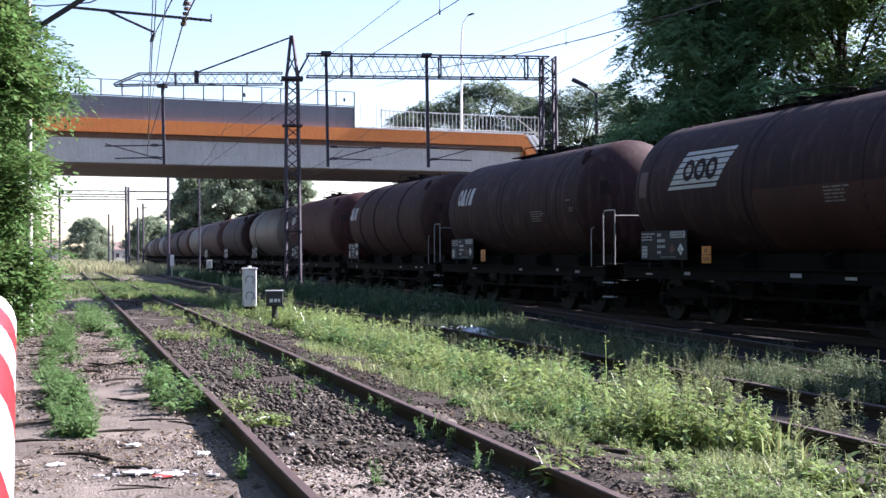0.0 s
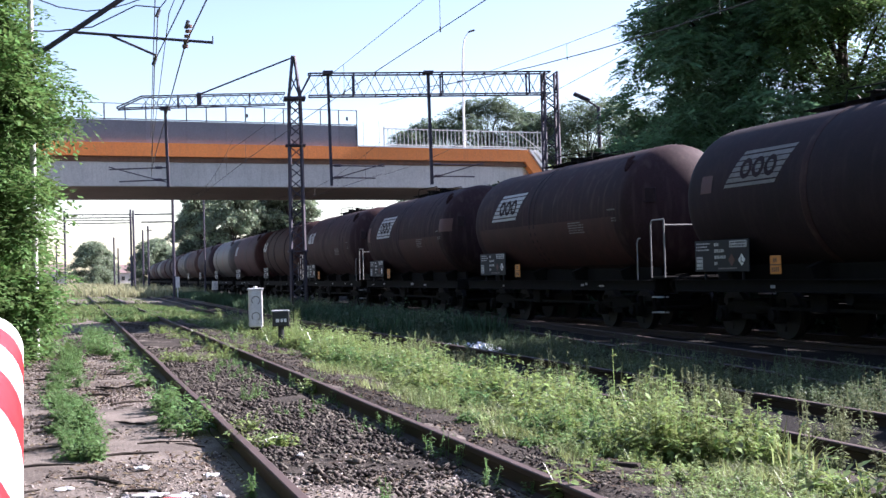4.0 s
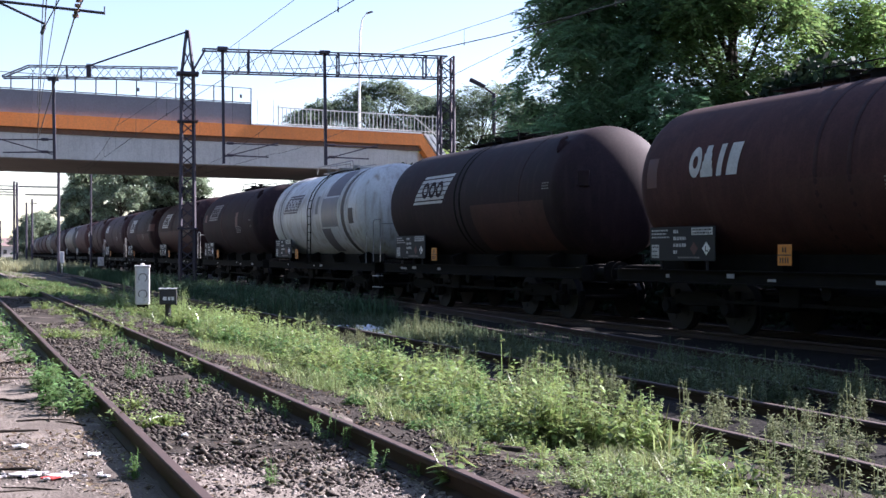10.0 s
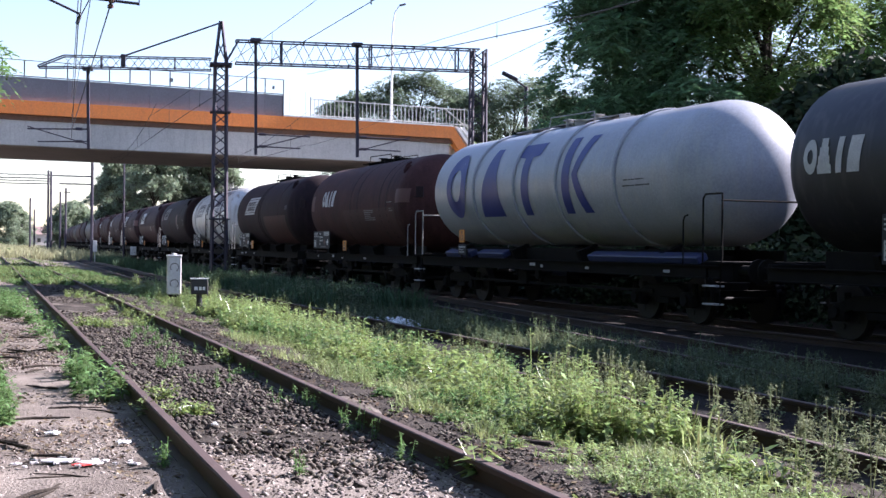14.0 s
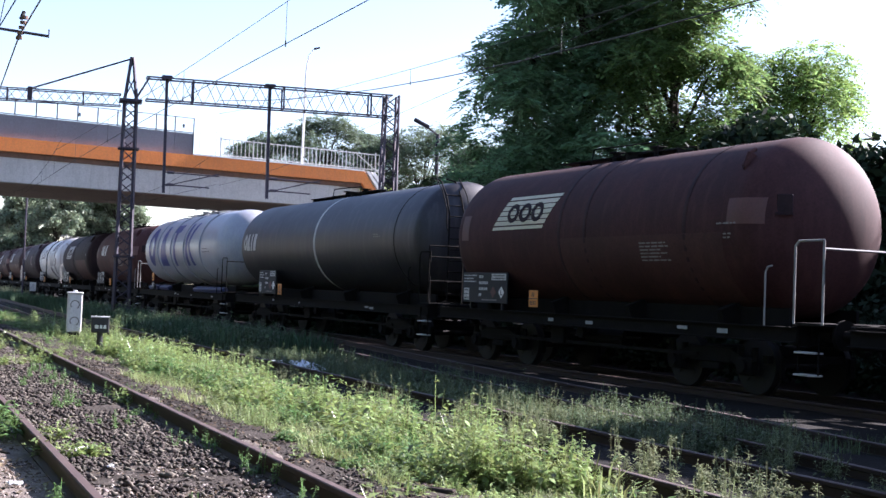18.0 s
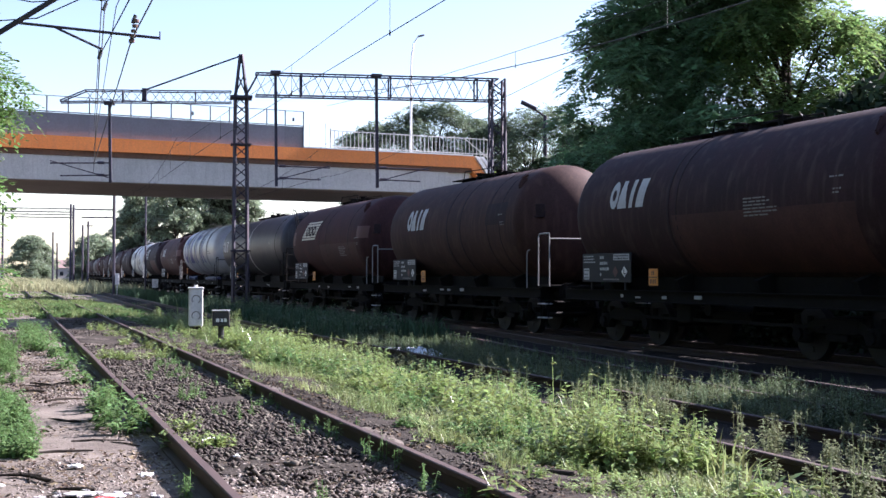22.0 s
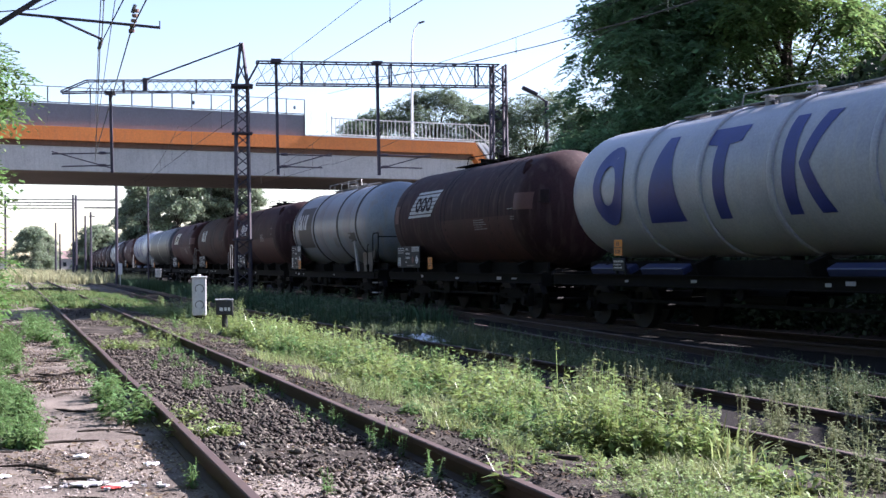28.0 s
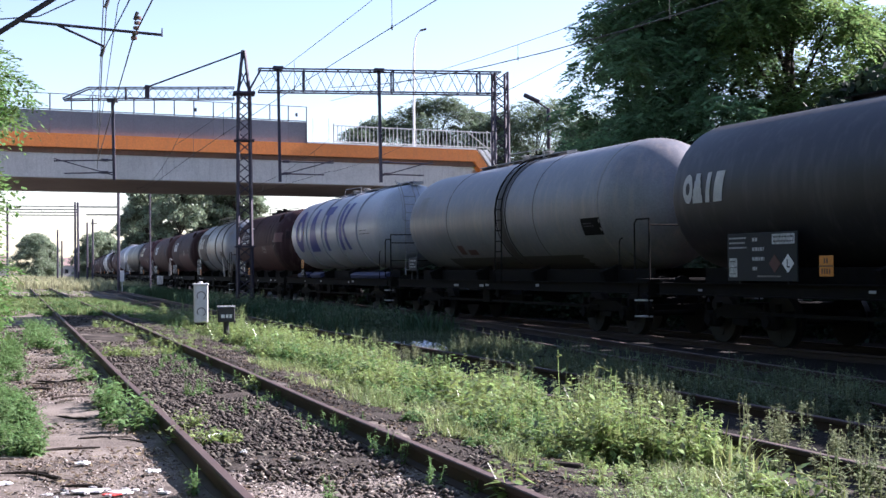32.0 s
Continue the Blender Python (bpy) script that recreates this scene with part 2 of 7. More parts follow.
mat("screen", (0.145, 0.148, 0.172), (0.195, 0.198, 0.225), 0.6, scale=0.6, fine=14, bump=0.05, vary=0.06)
mat("fence_dark", (0.05, 0.05, 0.06), (0.09, 0.09, 0.10), 0.6)
mat("rail_grey", (0.35, 0.35, 0.33), (0.48, 0.47, 0.45), 0.55, metal=0.3)
mat("mast_steel", (0.028, 0.025, 0.042), (0.055, 0.048, 0.068), 0.65, metal=0.2, scale=3, fine=40, streak=0.4, c3=(0.10, 0.055, 0.035))
mat("wire", (0.03, 0.032, 0.033), (0.06, 0.06, 0.058), 0.8, metal=0.0, bump=0)
mat("porcelain", (0.12, 0.06, 0.045), (0.18, 0.09, 0.06), 0.3, bump=0)
mat("barrier_white", (0.74, 0.73, 0.71), (0.8, 0.79, 0.78), 0.35, scale=5, fine=50, bump=0.05, streak=0.3, c3=(0.5, 0.46, 0.42))
mat("barrier_red", (0.33, 0.007, 0.012), (0.40, 0.013, 0.018), 0.4, scale=5, fine=50, bump=0.05)
mat("sign_black", (0.02, 0.02, 0.022), (0.04, 0.04, 0.042), 0.5)
mat("box_white", (0.62, 0.62, 0.62), (0.72, 0.72, 0.72), 0.5, scale=4, fine=30, streak=0.4, c3=(0.4, 0.36, 0.32))
mat("plastic_sheet", (0.7, 0.72, 0.78), (0.8, 0.82, 0.86), 0.35, scale=6, fine=20, bump=0.4, dist=0.02)
mat("torn_film", (0.42, 0.39, 0.38), (0.68, 0.66, 0.66), 0.5, scale=25, fine=60, bump=0.4, dist=0.01, mix=0.3)
mat("litter_red", (0.6, 0.05, 0.05), (0.7, 0.1, 0.08), 0.6)
mat("hill_grass", (0.07, 0.12, 0.025), (0.15, 0.2, 0.05), 0.9, scale=0.3, fine=8, bump=0.8, dist=0.1, spec=0.1)
mat("far_wood", (0.05, 0.075, 0.055), (0.10, 0.13, 0.09), 0.9, scale=0.06, fine=0.8, bump=1.0, dist=0.6, spec=0.1)
mat("roof_far", (0.18, 0.12, 0.11), (0.26, 0.18, 0.16), 0.8, scale=0.2, fine=3)
mat("wall_far", (0.35, 0.33, 0.30), (0.46, 0.44, 0.40), 0.9, scale=0.2, fine=3)
mat("glass_dark", (0.02, 0.025, 0.03), (0.04, 0.045, 0.05), 0.1, bump=0)

# ---- building helpers ----


def mesh_of(name, bm, *names, smooth=None):
    bmesh.ops.recalc_face_normals(bm, faces=bm.faces[:]) if len(bm.faces) < 20000 else None
    me = bpy.data.meshes.new(name)
    bm.to_mesh(me)
    bm.free()
    for n in names:
        me.materials.append(MATS[n])
    if smooth is not None:
        me.shade_smooth()
        me.set_sharp_from_angle(angle=radians(smooth))
    return me


def part(name, bm, material, parent, label="", smooth=35):
    names = material if isinstance(material, tuple) else (material,)
    ob = new(name, bm if isinstance(bm, bpy.types.Mesh) else mesh_of(name, bm, *names, smooth=smooth))
    ob.parent = parent
    return tagged(ob, label) if label else ob


def part_islands(name, bm, material, parent, label=""):
    """Each loose piece of a mesh as a part of its own."""
    left, out = set(bm.verts), []
    while left:
        st = [next(iter(sorted(left, key=lambda q: q.index)))]
        isl = set(st)
        while st:
            for e in st.pop().link_edges:
                for q in e.verts:
                    if q not in isl:
                        isl.add(q), st.append(q)
        left -= isl
        nb = bmesh.new()
        order = sorted(isl, key=lambda q: q.index)
        mp = {q: nb.verts.new(q.co) for q in order}
        for f in bm.faces:
            if f.verts[0] in isl:
                nb.faces.new([mp[q] for q in f.verts])
        out.append(part(name, nb, material, parent, label))
    bm.free()
    return out


def thing(name, label, category, group="", kind="", m=None):
    ob = new(name)
    ob.empty_display_size = 0.2
    if m is not None:
        ob.matrix_world = m
    return tagged(ob, label, category, group, kind)


def box(bm, c, s, rot=None, bev=0.0, mi=0):
    r = bmesh.ops.create_cube(bm, size=1.0, matrix=Matrix.LocRotScale(c, Euler(rot) if rot else None, s))
    if bev:
        es = list({e for v in r["verts"] for e in v.link_edges})
        out = bmesh.ops.bevel(bm, geom=es, offset=bev, segments=1, affect="EDGES")
        for f in out["faces"]:
            f.material_index = mi
        return
    if mi:
        for f in {f for v in r["verts"] for f in v.link_faces}:
            f.material_index = mi


def tube(bm, a, b, r, n=8, r2=None, mi=0, caps=True):
    a, b = Vector(a), Vector(b)
    d = b - a
    q = d.to_track_quat("Z", "Y").to_matrix().to_4x4()
    m = Matrix.Translation((a + b) / 2) @ q
    o = bmesh.ops.create_cone(bm, cap_ends=caps, segments=n, radius1=r, radius2=r if r2 is None else r2, depth=d.length, matrix=m)
    if mi:
        for f in {f for v in o["verts"] for f in v.link_faces}:
            f.material_index = mi


def pipe(bm, pts, r, n=6):
    for a, b in zip(pts[:-1], pts[1:]):
        tube(bm, a, b, r, n)


def bar(bm, a, b, w, h):
    """A square bar from a to b."""
    a, b = Vector(a), Vector(b)
    d = b - a
    m = Matrix.Translation((a + b) / 2) @ d.to_track_quat("Z", "Y").to_matrix().to_4x4()
    bmesh.ops.create_cube(bm, size=1.0, matrix=m @ Matrix.Diagonal((w, h, d.length, 1)))


def lathe_y(bm, prof, n=40, mi=0):
    """A body of revolution round the y axis from (y, r) pairs."""
    rings = []
    for y, r in prof:
        if r < 1e-6:
            rings.append([bm.verts.new((0, y, 0))])
        else:
            rings.append([bm.verts.new((r * math.cos(2 * math.pi * k / n), y, r * math.sin(2 * math.pi * k / n))) for k in range(n)])
    for A, B in zip(rings[:-1], rings[1:]):
        for k in range(n):
            j = (k + 1) % n
            if len(A) == 1:
                f = bm.faces.new((A[0], B[k], B[j]))
            elif len(B) == 1:
                f = bm.faces.new((A[k], B[0], A[j]))
            else:
                f = bm.faces.new((A[k], B[k], B[j], A[j]))
            f.material_index = mi


def cloud(name, verts, faces, material, parent=None):
    """One mesh from numpy arrays: verts (n, 3), faces (m, 3 or 4)."""
    me = bpy.data.meshes.new(name)
    verts, faces = np.asarray(verts, np.float32), np.asarray(faces, np.int32)
    k = faces.shape[1]
    me.vertices.add(len(verts))
    me.vertices.foreach_set("co", verts.ravel())
    me.loops.add(faces.size)
    me.loops.foreach_set("vertex_index", faces.ravel())
    me.polygons.add(len(faces))
    me.polygons.foreach_set("loop_start", np.arange(0, faces.size, k, dtype=np.int32))
    me.update(calc_edges=True)
    me.materials.append(MATS[material])
    ob = new(name, me)
    ob.parent = parent
    return ob


# ---- plan of the tracks ----
SG = np.arange(-80.0, 900.0, 0.5)
_th = -(0.3641 - 0.0328 * np.tanh(SG / 60) - 0.0841 * np.tanh(SG / 200))
_x, _y = np.cumsum(np.sin(_th)) * 0.5, np.cumsum(np.cos(_th)) * 0.5
_k = int(np.searchsorted(SG, 0))
MAIN_X, MAIN_Y, MAIN_T = _x - _x[_k] + 15.79, _y - _y[_k], _th
RAIL_Z = -0.05           # rail head of the tracks beyond the siding
SIDING_Z = 0.15


def main_at(s):
    """Place and heading on the train's track, s metres along it."""
    return float(np.interp(s, SG, MAIN_X)), float(np.interp(s, SG, MAIN_Y)), float(np.interp(s, SG, MAIN_T))


def main_x(y):
    return float(np.interp(y, MAIN_Y, MAIN_X))


def siding_x(y):
    return 2.07 - 0.3045 * y


_ky = np.array([-60, 0, 40, 85, 160, 250, 400, 700.0])
_kx = np.array([26.2, 7.09, -5.70, -18.6, -42.4, -64, -102, -180.0])
_fine = np.arange(-60, 700, 1.0)
_lin = np.interp(_fine, _ky, _kx)
_ker = np.ones(31) / 31
_lin[15:-15] = np.convolve(_lin, _ker, "valid")


def loop_x(y):
    return float(np.interp(y, _fine, _lin))


def branch_x(y):
    """The track that leaves the train's track towards the viewer."""
    a = 5.78 - 0.2 * (y - 13)
    k = min(max((y - 34) / 26, 0), 1)
    k = k * k * (3 - 2 * k)
    return a * (1 - k) + main_x(y) * k


def ground_z(x, y):
    d = (x - siding_x(y)) * 0.957          # across the siding, to the right
    k = min(max((d - 0.9) / 2.6, 0), 1)
    z = -0.24 * k * k * (3 - 2 * k)
    e = (x - main_x(y)) * 0.95
    if e > 7:
        z += min((e - 7) * 0.12, 1.5)
    return z

# ---- ground ----


def build_ground():
    xs = np.concatenate([np.linspace(-3000, -150, 12), np.linspace(-120, -14, 40), np.linspace(-12, 22, 137), np.linspace(24, 120, 40), np.linspace(150, 3000, 12)])
    ys = np.concatenate([np.linspace(-800, -20, 8), np.linspace(-12, 50, 200), np.linspace(51, 260, 120), np.linspace(300, 4000, 14)])
    nx, ny = len(xs), len(ys)
    v = np.zeros((ny, nx, 3), np.float32)
    for j, y in enumerate(ys):
        for i, x in enumerate(xs):
            z = ground_z(x, y)
            if -12 <= x <= 22 and -12 <= y <= 60:
                z += (0.05 * noise.noise(Vector((x * 0.5, y * 0.5, 0))) + 0.025 * noise.noise(Vector((x * 2.1, y * 2.1, 3)))) * (0.25 if abs(x - siding_x(y)) < 0.95 else 1.0)
            v[j, i] = (x, y, z)
    idx = np.arange(nx * ny).reshape(ny, nx)
    f = np.stack([idx[:-1, :-1], idx[:-1, 1:], idx[1:, 1:], idx[1:, :-1]], -1).reshape(-1, 4)
    g = cloud("ground", v.reshape(-1, 3), f, "earth")
    g.data.shade_smooth()
    tagged(g, "bare grey-brown earth and cinders between the railway tracks", "ground", "", "structure")


build_ground()



def bed(name, label, left, right, y0, y1, step, lift, material, fade=0.25):
    """A strip of track bed laid on the ground, with ragged edges."""
    ys = np.arange(y0, y1 + step, step)
    nx_ = 14
    v = []
    for y in ys:
        a = left(y) + fade * noise.noise(Vector((y * 0.8, 1.0, 0)))
        b = right(y) + fade * noise.noise(Vector((y * 0.8, 9.0, 0)))
        for i in range(nx_):
            x = a + (b - a) * i / (nx_ - 1)
            edge = i in (0, nx_ - 1)
            v.append((x, y, ground_z(x, y) + (-0.05 if edge else lift + 0.06 + 0.03 * noise.noise(Vector((x * 2, y * 2, 5))))))
    idx = np.arange(len(ys) * nx_).reshape(-1, nx_)
    f = np.stack([idx[:-1, :-1], idx[:-1, 1:], idx[1:, 1:], idx[1:, :-1]], -1).reshape(-1, 4)
    o = cloud(name, v, f, material)
    o.data.shade_smooth()
    tagged(o, label, "track bed", "", "structure")


bed("trackbed", "oily ballast bed of the main line and loop, blackened for shade", lambda y: loop_x(y) - 1.1, lambda y: main_x(y) + 9.0, -8, 150, 0.5, -0.005, "bed")
bed("soil_strip", "dark trodden soil under the weeds between the tracks", lambda y: siding_x(y) + 1.0, lambda y: loop_x(y) - 0.6, 5.0, 60, 0.4, -0.012, "cinder", 0.35)
bed("cinder_bed", "dark cinder bed between the siding's rails", lambda y: siding_x(y) - 0.70, lambda y: siding_x(y) + 0.70, 8.8, 60, 0.3, -0.052, "cinder", 0.05)

RAIL_PROFILE = [(-0.065, 0), (0.065, 0), (0.065, 0.012), (0.012, 0.03), (0.012, 0.105), (0.035, 0.118), (0.035, 0.148),
                (0.026, 0.155), (-0.026, 0.155), (-0.035, 0.148), (-0.035, 0.118), (-0.012, 0.105), (-0.012, 0.03), (-0.065, 0.012)]


def rail_mesh(fx, off, ys, top):
    bm = bmesh.new()
    rings = []
    for y in ys:
        h = (fx(y + 0.5) - fx(y - 0.5))
        ln = math.hypot(h, 1)
        nx_, ny_ = 1 / ln, -h / ln
        cx, cy = fx(y) + off * nx_, y + off * ny_
        jig = 0.006 * noise.noise(Vector((y * 0.23, off, 1)))
        rings.append([bm.verts.new((cx + (px + jig) * nx_, cy + (px + jig) * ny_, top - 0.155 + pz + jig)) for px, pz in RAIL_PROFILE])
    n = len(RAIL_PROFILE)
    for A, B in zip(rings[:-1], rings[1:]):
        for k in range(n):
            j = (k + 1) % n
            f = bm.faces.new((A[k], A[j], B[j], B[k]))
            f.material_index = 1 if k in (6, 7, 8) else 0
    for R in (rings[0], rings[-1]):
        bm.faces.new(R)
    return mesh_of("rail", bm, "rail_rust", "rail_head", smooth=30)


SLEEPER = None


def railway(name, label, fx, y0, y1, step, top, s0, s1, group="railway tracks"):
    global SLEEPER
    t = thing(name, label, "railway track", group)
    ys = []
    y = y0
    while y < y1:
        ys.append(y)
        y += step if y < 90 else step * 5
    ys.append(y1)
    for off in (-0.7525, 0.7525):
        r = new("rail", rail_mesh(fx, off, ys, top))
        r.parent = t
    if SLEEPER is None:
        bm = bmesh.new()
        box(bm, (0, 0, 0), (2.5, 0.25, 0.15), bev=0.018)
        SLEEPER = mesh_of("sleeper", bm, "sleeper")
    rnd = random.Random(hash(y0) % 97 + int(top * 100))
    y = s0
    while y < s1:
        h = fx(y + 0.5) - fx(y - 0.5)
        o = new("sleeper", SLEEPER)
        o.parent = t
        o.matrix_basis = Matrix.LocRotScale((fx(y), y, top - 0.155 - 0.090 + rnd.uniform(-0.008, 0.008)),
                                            Euler((0, 0, -math.atan(h) + rnd.uniform(-0.02, 0.02))), (1 + rnd.uniform(-0.03, 0.03), 1, 1))
        y += 0.60
    return t


railway("railway_track", "rusty disused siding with dark wooden sleepers in cinders", siding_x, -60.0, 165.0, 0.5, SIDING_Z, 9.4, 46.0)
railway("railway_track", "weed-grown rusty loop track between tall grasses", loop_x, -60.0, 420.0, 0.5, RAIL_Z, 2.0, 45.0)
railway("railway_track", "dark branch track in shade leaving the main line", branch_x, 0.0, 62.0, 0.5, RAIL_Z, 5.0, 35.0)
railway("railway_track", "main line track carrying the tank wagons", main_x, -60.0, 640.0, 1.0, RAIL_Z, 3.0, 70.0)

# ---- the train ----
# local wagon space: y ahead along the track, x to the right, z up from the rail head; the near side is at negative x
WHEEL_ROWS = []
SHARED = {}


def shared(key, make):
    if key not in SHARED:
        SHARED[key] = make()
    return SHARED[key]


def wheel_mesh():
    bm = bmesh.new()
    tube(bm, (-0.72, 0, 0), (0.72, 0, 0), 0.08, 10)
    for sgn in (-1, 1):
        tube(bm, (sgn * 0.69, 0, 0), (sgn * 0.82, 0, 0), 0.46, 24)
        tube(bm, (sgn * 0.665, 0, 0), (sgn * 0.692, 0, 0), 0.49, 24)
        tube(bm, (sgn * 0.81, 0, 0), (sgn * 0.99, 0, 0), 0.10, 10)
        for k in range(4):
            a = k * math.pi / 2
            box(bm, (sgn * 0.825, 0.27 * math.cos(a), 0.27 * math.sin(a)), (0.02, 0.10, 0.10), bev=0.01)
    return mesh_of("wheelset", bm, "wheel", smooth=40)


def bogie_mesh():
    bm = bmesh.new()
    for sgn in (-1, 1):
        x = sgn * 1.0
        box(bm, (x, 0, 0.62), (0.14, 1.1, 0.26), bev=0.02)
        for e in (-1, 1):
            bar(bm, (x, e * 0.45, 0.66), (x, e * 0.9, 0.50), 0.13, 0.18)
            box(bm, (x, e * 0.9, 0.47), (0.2, 0.34, 0.30), bev=0.03)
            tube(bm, (x + sgn * 0.08, e * 0.9, 0.47), (x + sgn * 0.16, e * 0.9, 0.47), 0.11, 12)
            for q in (-0.17, 0.17):
                tube(bm, (x, e * 0.9 + q, 0.55), (x, e * 0.9 + q, 0.78), 0.055, 8)
            box(bm, (sgn * 0.74, e * 1.42, 0.46), (0.10, 0.06, 0.34), bev=0.01)
        box(bm, (x, 0, 0.43), (0.10, 0.5, 0.12), bev=0.01)
    box(bm, (0, 0, 0.66), (2.0, 0.42, 0.24), bev=0.02)
    box(bm, (0, 1.25, 0.60), (1.9, 0.10, 0.12))
    box(bm, (0, -1.25, 0.60), (1.9, 0.10, 0.12))
    return mesh_of("bogie", bm, "frame_black", smooth=40)


def frame_mesh(half):
    def make():
        bm = bmesh.new()
        for x in (-1.28, 1.28):
            box(bm, (x, 0, 1.03), (0.07, half * 2, 0.24), bev=0.01)
            box(bm, (x + (0.05 if x > 0 else -0.05), 0, 1.14), (0.10, half * 2, 0.02))
            box(bm, (x + (0.05 if x > 0 else -0.05), 0, 0.92), (0.10, half * 2, 0.02))
        for x in (-0.3, 0.3):
            box(bm, (x, 0, 1.0), (0.08, half * 2 - 0.2, 0.28))
        for y in (-half + 0.04, half - 0.04):
            box(bm, (0, y, 1.03), (2.6, 0.10, 0.34), bev=0.01)
        n = int(half / 1.3)
        for k in range(-n, n + 1):
            box(bm, (0, k * 1.3, 1.0), (2.5, 0.08, 0.16))
        for x in (-0.72, 0.72):
            box(bm, (x, 0, 1.28), (0.06, half * 2 - 1.6, 0.30))
        # brake gear, air tanks and pipes under the frame
        tube(bm, (-0.8, -0.9, 0.72), (-0.8, 0.3, 0.72), 0.17, 14)
        tube(bm, (0.7, 0.2, 0.74), (0.7, 1.2, 0.74), 0.15, 14)
        tube(bm, (-1.05, -1.7, 0.78), (-1.05, 1.7, 0.78), 0.025, 6)
        box(bm, (-1.05, 1.0, 0.72), (0.25, 0.5, 0.34), bev=0.02)
        bar(bm, (-1.1, -half + 2.6, 0.6), (-1.1, half - 2.6, 0.6), 0.04, 0.06)
        for y in (-1.4, 1.4):
            bar(bm, (-1.2, y, 0.95), (-0.9, y * 0.6, 0.55), 0.05, 0.05)
        return mesh_of("underframe", bm, "frame_black", smooth=40)
    return shared(("frame", half), make)


def buffer_mesh():
    bm = bmesh.new()
    tube(bm, (0, 0, 0), (0, 0.34, 0), 0.11, 12)
    tube(bm, (0, 0.30, 0), (0, 0.52, 0), 0.075, 12)
    tube(bm, (0, 0.52, 0), (0, 0.56, 0), 0.23, 18)
    box(bm, (0, 0.02, 0), (0.34, 0.04, 0.34), bev=0.01)
    return mesh_of("buffer", bm, "frame_black", smooth=40)


def coupling_mesh():
    bm = bmesh.new()
    box(bm, (0, 0.2, 0), (0.09, 0.4, 0.10), bev=0.02)
    tube(bm, (-0.09, 0.36, -0.06), (-0.09, 0.5, -0.3), 0.025, 6)
    tube(bm, (0.09, 0.36, -0.06), (0.09, 0.5, -0.3), 0.025, 6)
    pipe(bm, [(0.3, 0.1, -0.05), (0.32, 0.3, -0.25), (0.3, 0.5, -0.2)], 0.03)
    return mesh_of("coupling", bm, "frame_black", smooth=40)


def tank_profile(L, r, dish, shoulder=0.0):
    pr = []
    n = 12
    for k in range(n + 1):
        a = math.pi / 2 * k / n
        pr.append((-L / 2 + dish * (1 - math.sin(a)), r * math.cos(a) if k < n else 0))
    pr = [(y, q) for y, q in pr][::-1]
    out = [(y, q) for y, q in pr]
    m = 8
    out += [(-L / 2 + dish + (L - 2 * dish) * k / m, r) for k in range(1, m)]
    out += [(-y, q) for y, q in pr][::-1]
    return out


def tank_mesh(L, r, dish, material, rings, ringr=0.03, ringw=0.12):
    def make():
        bm = bmesh.new()
        lathe_y(bm, tank_profile(L, r, dish), 48)
        return mesh_of("tank", bm, material, smooth=50)
    return shared(("tank", L, r, dish, material), make)


def ring_mesh(r, w, h, material):
    def make():
        bm = bmesh.new()
        lathe_y(bm, [(-w / 2, r - 0.01), (-w / 2, r + h * 0.7), (-w / 2 + w * 0.2, r + h), (w / 2 - w * 0.2, r + h), (w / 2, r + h * 0.7), (w / 2, r - 0.01)], 48)
        return mesh_of("rib", bm, material, smooth=40)
    return shared(("ring", r, w, h, material), make)


def curved_patch(bm, r, y0, y1, z0, z1, skew=0.0, lift=0.006, n=8, dome=None):
    """A thin sheet laid on the near side of a tank of radius r: y0..y1 along it, heights z0..z1 over its axis."""
    def at(y, z):
        rr = r + lift
        if dome and abs(y) > dome[0] - dome[1]:
            rr = r * math.sqrt(max(1 - ((abs(y) - dome[0] + dome[1]) / dome[1]) ** 2, 0.01)) + lift * 1.5
        z = max(-rr * 0.999, min(rr * 0.999, z))
        return (-math.sqrt(max(rr * rr - z * z, 0)), y, z)
    n = max(n, int(abs(z1 - z0) / 0.08) + 1)
    lift = max(lift, 0.006)
    rows = []
    for k in range(n + 1):
        u = k / n
        z = z0 + (z1 - z0) * u
        rows.append((bm.verts.new(at(y0 + skew * u, z)), bm.verts.new(at(y1 + skew * u, z))))
    for a, b in zip(rows[:-1], rows[1:]):
        bm.faces.new((a[0], a[1], b[1], b[0]))


def stroke(bm, r, y0, z0, y1, z1, w, lift=0.007):
    """A straight painted stroke of width w (along the tank) between two points on the near side."""
    curved_patch(bm, r, min(y0, y0) - w / 2, y0 + w / 2, z0, z1, skew=y1 - y0, lift=lift)


def tapered(bm, r, rows, lift=0.008):
    """One painted shape on the near side from rows of (height, y from, y to), smooth between them."""
    def at(y, z):
        return (-math.sqrt((r + lift) ** 2 - z * z), y, z)
    last = None
    for (z0, a0, b0), (z1, a1, b1) in zip(rows[:-1], rows[1:]):
        n = max(1, int((z1 - z0) / 0.08))
        for k in range(n + 1):
            u = k / n
            if last is not None and k == 0:
                continue
            z = z0 + (z1 - z0) * u
            now = (bm.verts.new(at(a0 + (a1 - a0) * u, z)), bm.verts.new(at(b0 + (b1 - b0) * u, z)))
            if last is not None:
                bm.faces.new((last[0], last[1], now[1], now[0]))
            last = now


